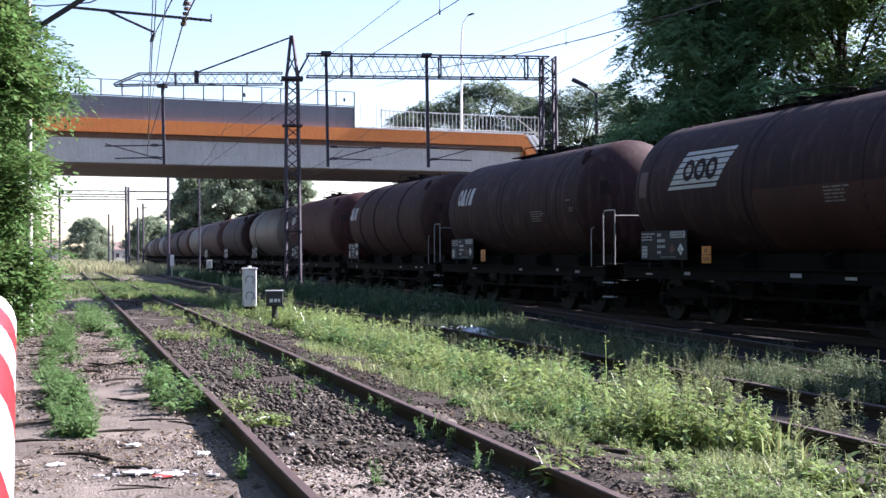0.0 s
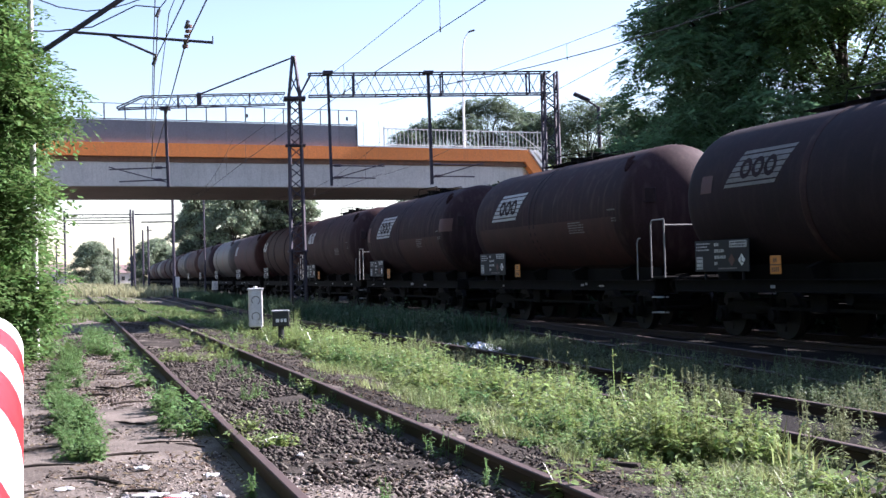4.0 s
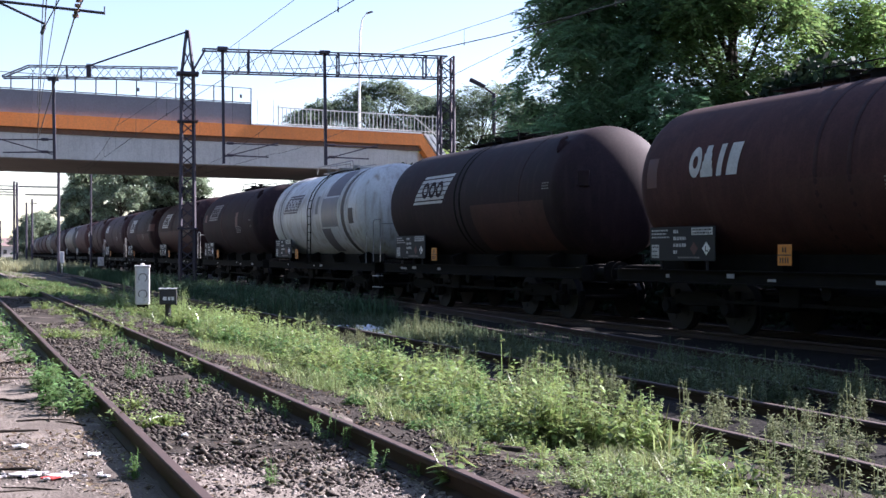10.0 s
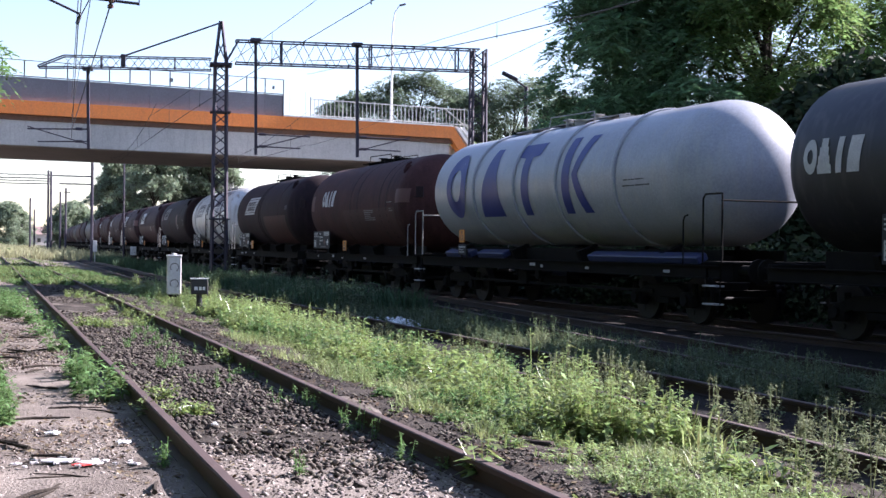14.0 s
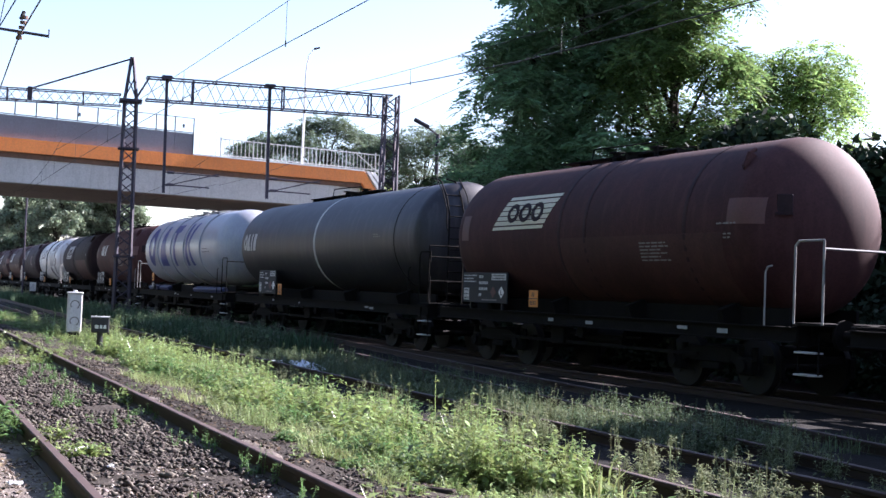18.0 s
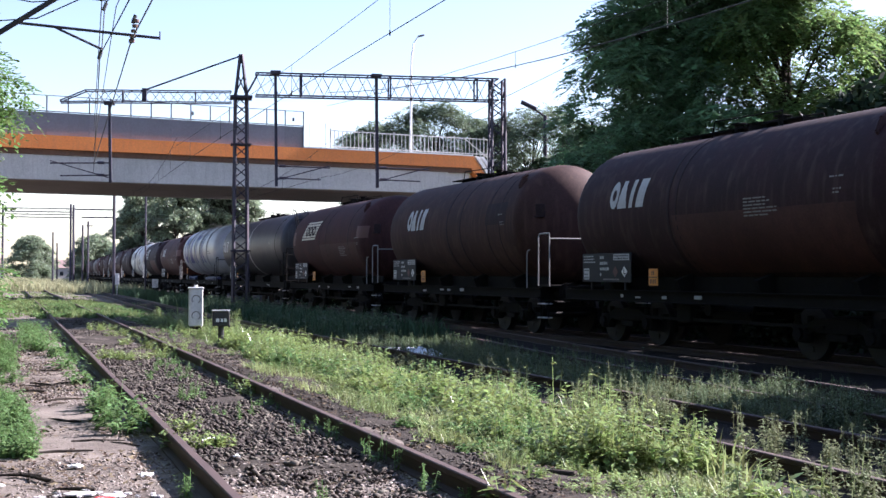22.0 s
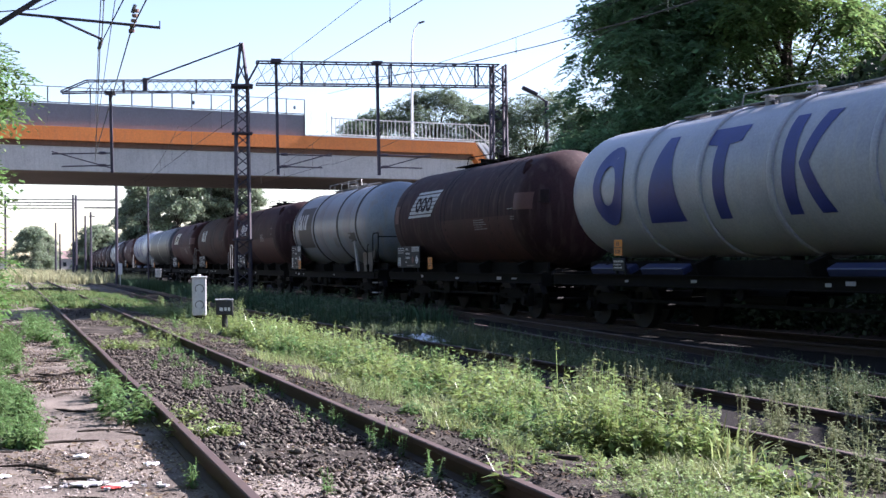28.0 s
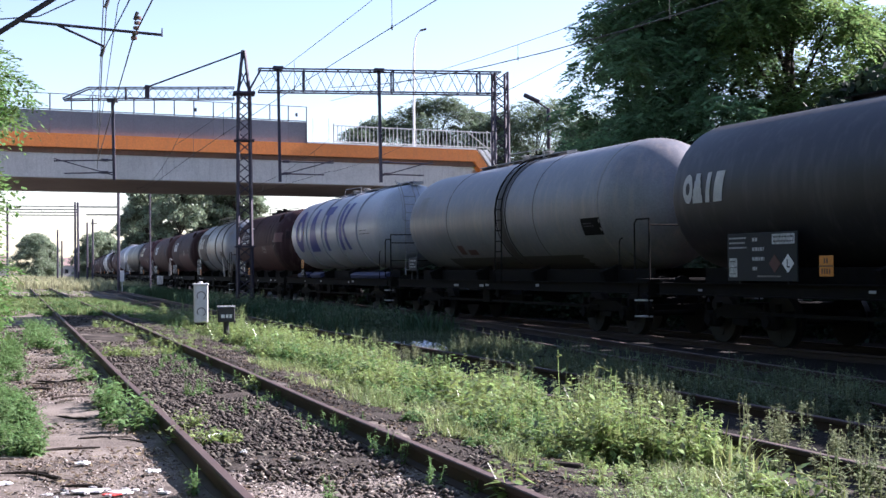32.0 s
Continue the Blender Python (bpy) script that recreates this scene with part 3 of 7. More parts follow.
def disc(bm, r, yc, zc, w, h, hole=0.0, lift=0.011, n=20):
    """A painted oval on the near side, with an oval hole if asked."""
    def at(y, z):
        rr = r + lift
        return (-math.sqrt(max(rr * rr - z * z, 0)), y, z)
    out = [bm.verts.new(at(yc + w / 2 * math.cos(2 * math.pi * k / n), zc + h / 2 * math.sin(2 * math.pi * k / n))) for k in range(n)]
    if not hole:
        bm.faces.new(out)
        return
    inn = [bm.verts.new(at(yc + hole * w / 2 * math.cos(2 * math.pi * k / n), zc + hole * h / 2 * math.sin(2 * math.pi * k / n))) for k in range(n)]
    for k in range(n):
        bm.faces.new((out[k], out[(k + 1) % n], inn[(k + 1) % n], inn[k]))


def logo_stripes(bm, r, yc, zc, w, h):
    """A slanted panel of seven broad stripes."""
    sk = -0.62 * h
    pitch = h / 6.4
    for k in range(7):
        u = k / 6
        z = zc - h / 2 + pitch * 0.2 + u * (h - pitch * 0.4)
        t = pitch * (0.62 if k in (0, 6) else 0.80)
        y0 = yc - w / 2 + sk * (u - 0.5)
        curved_patch(bm, r, y0, y0 + w, z - t / 2, z + t / 2, skew=sk * t / h, n=1)


def logo_rings(bm, r, yc, zc, w, h):
    """Three plain rings on the striped panel."""
    for k in range(3):
        disc(bm, r, yc + w * (0.21 - 0.235 * k), zc - 0.01 * h, w * 0.225, h * 0.60, 0.52, lift=0.016)


def logo_blocks(bm, r, yc, zc, w, h):
    """A plain word-sized mark: a ring, a wedge, a post and a wide block, tightly set."""
    q = w / 4
    disc(bm, r, yc + 1.5 * q, zc, q * 1.0, h, 0.42, lift=0.009)
    y = yc + 0.5 * q
    for k in range(4):
        b0 = q * (0.5 - 0.09 * k)
        curved_patch(bm, r, y - b0, y + b0, zc - h / 2 + k * h / 4, zc - h / 2 + (k + 1) * h / 4, n=2, lift=0.009)
    curved_patch(bm, r, yc - 0.5 * q - q * 0.2, yc - 0.5 * q + q * 0.2, zc - h / 2, zc + h / 2, skew=-0.1 * h, lift=0.009)
    curved_patch(bm, r, yc - 1.5 * q - q * 0.42, yc - 1.5 * q + q * 0.42, zc - h / 2, zc + h / 2, skew=-0.15 * h, lift=0.009)


def text_bars(bm, r, yc, zc, w, rows, h=0.026, gap=0.06, rnd=None):
    for k in range(rows):
        z, y = zc - k * gap, yc + w / 2
        end = y - w * (rnd.uniform(0.55, 1.0) if rnd else 1)
        while y > end:
            ww = min(w * (rnd.uniform(0.10, 0.30) if rnd else 0.3), max(y - end, 0.05))
            curved_patch(bm, r, y - ww, y, z - h / 2, z + h / 2, n=1)
            y -= ww + 0.03


def placard(parent, y, w, h, pale, rnd, z=1.62, plate=None):
    """The data board above the sole bar with its lines of writing as bars and a white diamond."""
    x = -1.40
    bm = bmesh.new()
    box(bm, (x, y, z), (0.03, w, h), bev=0.008)
    bar(bm, (x + 0.05, y - w * 0.35, 1.15), (x + 0.05, y - w * 0.35, z), 0.04, 0.04)
    bar(bm, (x + 0.05, y + w * 0.35, 1.15), (x + 0.05, y + w * 0.35, z), 0.04, 0.04)
    p = part("data_board", bm, "placard_pale" if pale else "placard", parent, "dirty painted data board with lines of writing")
    ink = "placard" if pale else "board_ink"

    def words(u0, u1, v, tall, mate):
        # one line of writing: small blocks from u0 to u1 across the board, v up from its middle
        bm = bmesh.new()
        u = u0
        while u < u1:
            q = min(rnd.uniform(0.03, 0.09) / w, u1 - u)
            box(bm, (x - 0.017, y + w * (0.5 - u - q / 2), z + h * v), (0.004, w * q, tall))
            u += q + 0.022 / w
        bm.verts.index_update()
        part_islands("writing_bar", bm, mate, p)

    def panel(u0, u1, v0, v1, name, mate):
        bm = bmesh.new()
        box(bm, (x - 0.016, y + w * (0.5 - (u0 + u1) / 2), z + h * (v0 + v1) / 2), (0.005, w * (u1 - u0), h * (v1 - v0)))
        return part(name, bm, mate, p)

    if w > 1.2:
        for k in range(3):
            words(0.03, rnd.uniform(0.22, 0.33), 0.40 - 0.10 * k, 0.028, ink)
        for k, e in enumerate((0.50, 0.58, 0.60, 0.46)):
            words(0.38, e - rnd.uniform(0, 0.05), 0.36 - 0.20 * k, 0.062, ink)
        panel(0.66, 0.97, 0.25, 0.46, "table_panel", "board_ink")
        for v in (0.40, 0.31):
            words(0.68, 0.95, v, 0.03, "sign_black")
        panel(0.03, 0.15, -0.42, -0.02, "table_panel", "board_ink")
        for k in range(3):
            words(0.045, 0.135, -0.09 - 0.13 * k, 0.022, "sign_black")
        words(0.45, 0.78, -0.40, 0.03, "stencil")
        d = h * 0.27
        for u, mate, dl in ((0.88, "white_paint", "white diamond hazard label"), (0.70, "patch_red", "faded red diamond hazard label")):
            bm = bmesh.new()
            box(bm, (x - 0.020, y + w * (0.5 - u), z - h * 0.14), (0.006, d, d), rot=(radians(45), 0, 0))
            o = part("hazard_diamond", bm, mate, p, dl)
            if mate == "white_paint":
                bm = bmesh.new()
                box(bm, (x - 0.024, y + w * (0.5 - u) + 0.015, z - h * 0.14), (0.004, 0.022, d * 0.6))
                box(bm, (x - 0.024, y + w * (0.5 - u) - 0.02, z - h * 0.14 - d * 0.26), (0.004, 0.07, 0.022))
                part("drawn_mark", bm, "sign_black", o)
    else:
        words(0.1, 0.9, 0.25, 0.04, ink)
        words(0.1, 0.7, 0.0, 0.03, ink)
        words(0.1, 0.8, -0.22, 0.03, ink)
    if plate is not None:
        bm = bmesh.new()
        box(bm, (x - 0.02, plate[0], plate[1]), (0.02, 0.34, 0.34), bev=0.006)
        o = part("hazard_plate", bm, "orange_plate", parent, "orange hazard number plate")
        bm = bmesh.new()
        box(bm, (x - 0.033, plate[0], plate[1]), (0.004, 0.34, 0.018))
        for sgn, digits in ((1, 2), (-1, 4)):
            for k in range(digits):
                box(bm, (x - 0.033, plate[0] + (k - (digits - 1) / 2) * 0.062, plate[1] + sgn * 0.085), (0.004, 0.026, 0.085))
        part("number_mark", bm, "sign_black", o)


def catwalk(parent, r, zc, y0, y1, rail=True, mate="frame_black"):
    top = zc + r
    bm = bmesh.new()
    box(bm, (0, (y0 + y1) / 2, top + 0.075), (0.42, abs(y1 - y0), 0.022))
    for k in range(int(abs(y1 - y0) / 1.1) + 1):
        y = min(y0, y1) + k * 1.1
        box(bm, (0, y, top + 0.02), (0.38, 0.04, 0.10))
    c = part("catwalk", bm, mate, parent, "grey steel walkway along the tank top")
    bm = bmesh.new()
    tube(bm, (0, 0, top - 0.05), (0, 0, top + 0.09), 0.28, 20)
    tube(bm, (0, 0, top + 0.09), (0, 0, top + 0.12), 0.31, 20)
    box(bm, (0.33, 0, top + 0.09), (0.1, 0.12, 0.05))
    part("manhole_hatch", bm, mate, parent)
    for q in (-0.75, 0.62):
        bm = bmesh.new()
        tube(bm, (-0.12, q, top - 0.04), (-0.12, q, top + 0.16), 0.09, 12)
        box(bm, (-0.12, q, top + 0.17), (0.24, 0.26, 0.03), bev=0.006)
        part("vent_valve", bm, mate, parent)
    for x in (-0.46, 0.46):
        bm = bmesh.new()
        pipe(bm, [(x * 1.08, -1.25, top - 0.10), (x, -1.2, top + 0.20), (x, 0.95, top + 0.24), (x * 1.08, 1.0, top - 0.10)], 0.014, 6)
        part("guard_rail", bm, mate, parent)
    if rail:
        bm = bmesh.new()
        for x in (-0.42,):
            pipe(bm, [(x, y0, top + 0.06), (x, y0 + 0.1, top + 0.30), (x, y1 - 0.1, top + 0.30), (x, y1, top + 0.06)], 0.016)
            k = y0 + 0.8
            while k < y1 - 0.3:
                tube(bm, (x, k, top + 0.0), (x, k, top + 0.30), 0.013, 6)
                k += 1.0
        part("catwalk_rail", bm, "pipe_grey" if mate != "frame_black" else mate, c)


def ladder_side(parent, r, zc, y, material, bottom=1.1):
    """A ladder bent round the near side of the tank."""
    bm = bmesh.new()
    for o in (-0.2, 0.2):
        pts = []
        for k in range(9):
            a = radians(88 - k * 12)
            pts.append((-(r + 0.07) * math.cos(a), y + o, zc + (r + 0.07) * math.sin(a)))
        pts.append((-(r + 0.07), y + o, bottom))
        pipe(bm, pts, 0.018)
    ld = part("ladder", bm, material, parent, "steel ladder bent over the tank side")
    for k in range(8):
        z = bottom + 0.25 + k * 0.27
        d = z - zc
        x = -(r + 0.07) if d < 0.1 else -math.sqrt(max((r + 0.07) ** 2 - d * d, 0.02))
        bm = bmesh.new()
        tube(bm, (x, y - 0.2, z), (x, y + 0.2, z), 0.014, 6)
        part("rung", bm, material, ld)


def end_platform(parent, y, sgn, mate="pipe_grey", tall=1.25):
    """Steps, a chequered platform and bent handrails at the wagon's rear end."""
    bm = bmesh.new()
    box(bm, (0, y, 1.2), (2.7, 0.55, 0.05), bev=0.008)
    for z, w in ((0.45, 0.42), (0.78, 0.42)):
        for x in (-1.33, 1.33):
            for q in (-0.5, 0.5):
                bar(bm, (x, y + q * w, z), (x, y + q * w, 1.1), 0.03, 0.012)
    pl = part("platform", bm, "frame_black", parent, "grimy end platform with hanging steps")
    for z in (0.45, 0.78):
        for x in (-1.33, 1.33):
            bm = bmesh.new()
            box(bm, (x, y, z), (0.2, 0.42, 0.03), bev=0.006)
            part("step", bm, "step_grey", pl, "worn pale step plate")
    bm = bmesh.new()
    x = -1.36
    pipe(bm, [(x, y + 0.30, 1.2), (x, y + 0.30, 1.2 + tall - 0.08), (x, y + 0.22, 1.2 + tall), (x, y - 0.30, 1.2 + tall), (x, y - 0.30, 1.2)], 0.018, 8)
    pipe(bm, [(x, y + 0.95, 1.15), (x, y + 0.95, 1.98), (x, y + 0.90, 2.06), (x, y + 0.80, 2.08)], 0.015, 8)
    pipe(bm, [(x, y - 0.28, 1.2 + tall * 0.9), (1.36, y - 0.28, 1.2 + tall * 0.9), (1.36, y - 0.28, 1.2)], 0.018, 8)
    part("handrail", bm, mate, pl, "bent steel handrail, paint worn pale")


def rear_ladder(parent, r, zc, y, mate):
    bm = bmesh.new()
    lean = [(y, 1.2), (y, zc + 0.35 * r), (y + 0.18, zc + 0.68 * r), (y + 0.55, zc + 0.98 * r), (y + 1.05, zc + r + 0.07)]
    for x in (-0.75, -0.35):
        pipe(bm, [(x, q, z) for q, z in lean], 0.02, 8)
    # grab rails standing off the ladder, bent back to it below
    for x in (-0.87, -0.23):
        pipe(bm, [(x * 0.9, y - 0.02, zc + 0.1 * r), (x, y - 0.12, zc + 0.14 * r), (x, y - 0.10, zc + 0.45 * r), (x, y + 0.16, zc + 0.76 * r), (x, y + 0.62, zc + r + 0.08)], 0.014, 8)
    ld = part("end_ladder", bm, mate, parent, "tall steel ladder bent over the tank end")
    bm = bmesh.new()
    pipe(bm, [(-1.3, y - 0.1, 1.2), (-1.3, y - 0.1, 2.6), (-0.35, y - 0.1, 2.6)], 0.018, 8)
    pipe(bm, [(-1.3, y - 0.1, 1.75), (0.9, y - 0.1, 1.75)], 0.016, 8)
    part("end_rail", bm, "frame_black", parent)
    for k in range(10):
        z = 1.45 + 0.27 * k
        q = float(np.interp(z, [c[1] for c in lean], [c[0] for c in lean]))
        bm = bmesh.new()
        tube(bm, (-0.75, q, z), (-0.35, q, z), 0.014, 6)
        part("rung", bm, mate, ld)


def saddle_mesh():
    bm = bmesh.new()
    for x in (-0.85, 0.85):
        box(bm, (x, 0, 1.28), (0.5, 0.14, 0.36), rot=(0, radians(20 if x > 0 else -20), 0))
    box(bm, (0, 0, 1.22), (1.5, 0.14, 0.2))
    return mesh_of("saddle", bm, "frame_black", smooth=40)


WAGONS = []


def wagon(label, s16, L, r, zc, material, dish=0.8, ribs=(), rib_mat=None, rib=(0.12, 0.03), logo=None, logo_at=(3.1, 0.42), logo_size=(1.7, 0.62),
          straps=(), pale=False, board=(3.45, 1.95, 0.62), plate=None, platform=None, rear=None, ladder=None, walkway=True, walk_rail=False,
          patches=(), texts=(), plain=False, letters=False, skirt=(), valve=True, logo_mat="logo_white", hook=True, low_red=None, struts=()):
    """One four-axle tank wagon. s16: metres along the track at 16 s."""
    rnd = random.Random(int(s16 * 10) + 500)
    half = L / 2 + (0.50 if platform is not None and L < 12 else 0.26)
    w = thing("tank_wagon", label, "tank wagon", "goods train")
    tk = part("tank", tank_mesh(L, r, dish, material, ()), material, w)
    tk.matrix_basis = Matrix.Translation((0, 0, zc))
    for y in ribs:
        o = new("rib", ring_mesh(r, rib[0], rib[1], rib_mat or material))
        o.parent = tk
        o.matrix_basis = Matrix.Translation((0, y, 0))
    for y, sw, sm in straps:
        o = new("band", ring_mesh(r, sw, 0.008, sm))
        o.parent = tk
        o.matrix_basis = Matrix.Translation((0, y, 0))
    for q in (-0.36, -0.12, 0.12, 0.36):
        sd = part("saddle", shared("saddle", saddle_mesh), "", w)
        sd.matrix_basis = Matrix.Translation((0, q * L, 0))
    part("underframe", frame_mesh(round(half, 2)), "", w)
    for e in (-1, 1):
        b = part("bogie", shared("bogie", bogie_mesh), "", w)
        b.matrix_basis = Matrix.Translation((0, e * (half - 2.35), 0))
        for q in (-0.9, 0.9):
            ws = part("wheelset", shared("wheel", wheel_mesh), "", b)
            ws.matrix_basis = Matrix.Translation((0, q, 0.47))
            WHEEL_ROWS.append((ws, q, s16))
        for x in (-0.875, 0.875):
            bf = part("buffer", shared("buffer", buffer_mesh), "", w)
            bf.matrix_basis = pose(x, e * half, 1.05, 0, 0, 0 if e > 0 else 180)
        cp = part("coupling", shared("coupling", coupling_mesh), "", w)
        cp.matrix_basis = pose(0, e * half, 1.0, 0, 0, 0 if e > 0 else 180)
    if walkway:
        catwalk(w, r, zc, -L / 2 + 0.8 if rear == "pipe_grey" else -L * 0.13, L * 0.24, walk_rail, "pipe_grey" if walkway == "grey" else "frame_black")
    if not plain:
        placard(w, board[0], board[1], board[2], pale, rnd, board[3] if len(board) > 3 else 1.62, plate)
        if platform is not None:
            end_platform(w, -half - 0.27 if L < 12 else -half + 0.2, -1, platform)
        if rear:
            rear_ladder(w, r, zc, -L / 2 - 0.06, rear)
        if ladder is not None:
            ladder_side(w, r, zc, ladder, "frame_black")
    if logo:
        bm = bmesh.new()
        f = logo_stripes if logo == "stripes" else logo_blocks
        f(bm, r, logo_at[0], logo_at[1], logo_size[0], logo_size[1])
        bm.verts.index_update()
        part_islands("painted_mark", bm, logo_mat, tk, "worn pale painted company mark")
        if logo == "stripes":
            bm = bmesh.new()
            logo_rings(bm, r, logo_at[0], logo_at[1], logo_size[0], logo_size[1])
            bm.verts.index_update()
            part_islands("ring_mark", bm, "tank_white" if logo_mat == "patch_violet" else "tank_dark", tk)
    # lower tank side set redder, up to a straight edge
    if low_red:
        patches = tuple(patches) + ((-L / 2 + dish + 0.3, low_red, -1.25, -0.14, "tank_low"),)
    for y0, y1, z0, z1, pm in patches:
        bm = bmesh.new()
        m = 5 if y0 < -L / 2 + dish else 1
        for k in range(m):
            curved_patch(bm, r, y0 + (y1 - y0) * k / m, y0 + (y1 - y0) * (k + 1) / m, z0, z1, lift=0.004, dome=(L / 2, dish))
        bmesh.ops.remove_doubles(bm, verts=bm.verts[:], dist=0.001)
        part("paint_patch", bm, pm, tk, "patch of another colour on the tank side")
    if texts:
        for y, z, ww, rows in texts:
            for k in range(rows):
                bm = bmesh.new()
                text_bars(bm, r, y, z - k * 0.06, ww, 1, rnd=rnd)
                bm.verts.index_update()
                part_islands("writing_bar", bm, "stencil" if material not in ("tank_white", "tank_cream", "tank_silver", "tank_grey") else "sign_black", tk)
    if hook and not plain:
        # lifting hook and a small plate holder on the rear shoulder of the tank
        yh = -L / 2 + dish + 0.12
        for z, big in ((r * 0.66, True), (r * 0.05, False)):
            x = -math.sqrt(max(r * r - z * z, 0.01)) - 0.02
            bm = bmesh.new()
            if big:
                pipe(bm, [(x + 0.02, yh, z - 0.16), (x - 0.08, yh, z - 0.06), (x + 0.02, yh, z + 0.16), (x + 0.16, yh, z + 0.24)], 0.035, 6)
                bar(bm, (x + 0.02, yh, z - 0.10), (x + 0.1, yh, z + 0.16), 0.04, 0.14)
                part("lifting_hook", bm, material, tk)
            else:
                # on the rear dome, square to its slope
                a = math.acos(0.68)
                yd, zd = -L / 2 + dish * (1 - math.sin(a)), 0.20 * r
                xd = -math.sqrt((0.68 * r) ** 2 - zd * zd)
                turn = (0, 0, radians(44))
                box(bm, (xd - 0.01, yd - 0.01, zd), (0.06, 0.24, 0.32), rot=turn, bev=0.008)
                box(bm, (xd - 0.04, yd - 0.03, zd - 0.15), (0.04, 0.28, 0.04), rot=turn)
                part("plate_holder", bm, "tank_dark", tk)
    if letters:
        h, z = 1.70, 0.12
        # plain blue shapes between the ribs: an oval ring, a solid wedge, a headed post, a post and a chevron
        bm = bmesh.new()
        disc(bm, r, 4.55, z, 1.28, h, 0.50, lift=0.022, n=28)
        part("painted_mark", bm, "logo_blue", tk, "tall dark blue painted ring")
        m = z - h / 2
        for rows in ([(m, 1.74, 3.06), (m + h, 2.22, 2.58)], [(m, 0.23, 0.61), (m + h - 0.34, 0.23, 0.61), (m + h - 0.30, -0.12, 0.96), (m + h, -0.18, 1.02)],
                     [(m, -1.82, -1.46), (m + h, -1.82, -1.46)], [(m, -2.68, -2.30), (z, -2.18, -1.92), (m + h, -2.68, -2.30)]):
            bm = bmesh.new()
            tapered(bm, r, rows)
            part("painted_mark", bm, "logo_blue", tk, "tall dark blue painted shape")
    for y0, y1 in skirt:
        bm = bmesh.new()
        box(bm, (-1.15, (y0 + y1) / 2, 1.27), (0.24, abs(y1 - y0), 0.15), rot=(0, radians(-25), 0), bev=0.02)
        part("side_beam", bm, "blue_beam", w, "blue painted cradle beam")
    if not plain:
        # pale stencilled bars on the sole bar
        for k in range(4):
            ys = rnd.uniform(-half + 1.2, half - 1.2)
            bm = bmesh.new()
            box(bm, (-1.386, ys, 1.03 + rnd.uniform(-0.03, 0.03)), (0.006, rnd.uniform(0.10, 0.34), rnd.uniform(0.035, 0.08)))
            part("stencil_bar", bm, "placard_pale", w)
    for y in struts:
        bm = bmesh.new()
        bar(bm, (-math.sqrt(r * r - 0.36) - 0.02, y + 0.28, zc - 0.60), (-1.33, y - 0.08, 1.16), 0.06, 0.12)
        part("saddle_strut", bm, "pipe_grey", w, "pale slanting saddle strut")
        # plate coloured darker than the tank, for the shade under its belly
        bm = bmesh.new()
        lo, hi = 1.14, zc - r * 0.62
        vs = [bm.verts.new(q) for x in (-1.06, -1.02) for q in ((x, y - 0.75, lo), (x, y + 0.10, lo), (x, y + 0.30, hi), (x, y - 1.25, hi))]
        for f in ((3, 2, 1, 0), (4, 5, 6, 7), (0, 1, 5, 4), (1, 2, 6, 5), (2, 3, 7, 6), (3, 0, 4, 7)):
            bm.faces.new([vs[i] for i in f])
        part("saddle_plate", bm, "patch_brown", w)
    if valve:
        bm = bmesh.new()
        tube(bm, (0, 0, 0.75), (0, 0, zc - r + 0.05), 0.13, 12)
        tube(bm, (-1.2, 0, 0.82), (1.2, 0, 0.82), 0.07, 10)
        tube(bm, (-1.28, 0, 0.82), (-1.2, 0, 0.82), 0.12, 12)
        part("outlet_valve", bm, "frame_black", w)
    WAGONS.append((w, s16))
    return w


R0, Z0 = 1.50, 2.76          # usual tank radius and axis height over the rail
# from the head of the visible row back to its tail
for s, label, m, rb in ((334, "dark brown dusty tank wagon", "tank_dark", ()), (320.6, "brown dusty tank wagon", "tank_brown", ()),
                        (307.2, "dull grey tank wagon far along the train", "tank_dirty", ()), (293.8, "rust-brown tank wagon far along the train", "tank_rust", ()),
                        (280.4, "dark tank wagon far along the train", "tank_dark", ()), (267.0, "grey-brown tank wagon far along the train", "tank_dirty", ()),
                        (253.6, "dark brown tank wagon far along the train", "tank_brown", ()), (240.2, "dark tank wagon far along the train", "tank_dark", ()),
                        (226.9, "brown dusty tank wagon with pale rust", "tank_rust", ()), (213.7, "dirty greyish ribbed tank wagon", "tank_dirty", (-3, -1, 1, 3))):
    wagon(label, s, 11.2, R0, Z0, m, ribs=rb, plain=True, walk_rail=False, valve=False)
wagon("reddish brown tank wagon with faded paint", 200.5, 11.0, R0, Z0, "tank_rust", straps=((2.0, 0.3, "tank_dark"), (-2.5, 0.3, "tank_dark")))
wagon("dark brown tank wagon with strap bands", 187.2, 11.0, R0, Z0, "tank_dark", straps=((1.5, 0.25, "tank_brown"), (-1.8, 0.25, "frame_black")))
wagon("dirty whitish tank wagon with a dark band", 173.5, 11.2, R0, Z0, "tank_dirty", straps=((2.6, 0.2, "frame_black"), (-1.5, 0.5, "patch_red")))
wagon("weathered red tank wagon in the train", 160.1, 11.0, R0, Z0, "tank_red", straps=((-1.2, 0.2, "tank_brown"),), patches=((3.3, 4.2, 0.1, 0.7, "patch_grey"),))
wagon("rust-brown tank wagon with three raised bands", 146.7, 11.2, R0, Z0, "tank_rust", ribs=(3.2, 1.1, -2.2), rib=(0.16, 0.03), rib_mat="tank_dark",
      logo="blocks", logo_at=(4.3, 0.35), logo_size=(1.0, 0.5), board=(4.6, 1.6, 0.62), platform="pipe_grey")
PLAQUE = ((-2.3, -0.20, 0.9, 5), (-4.35, 0.02, 0.45, 1), (-4.45, -0.18, 0.3, 2))
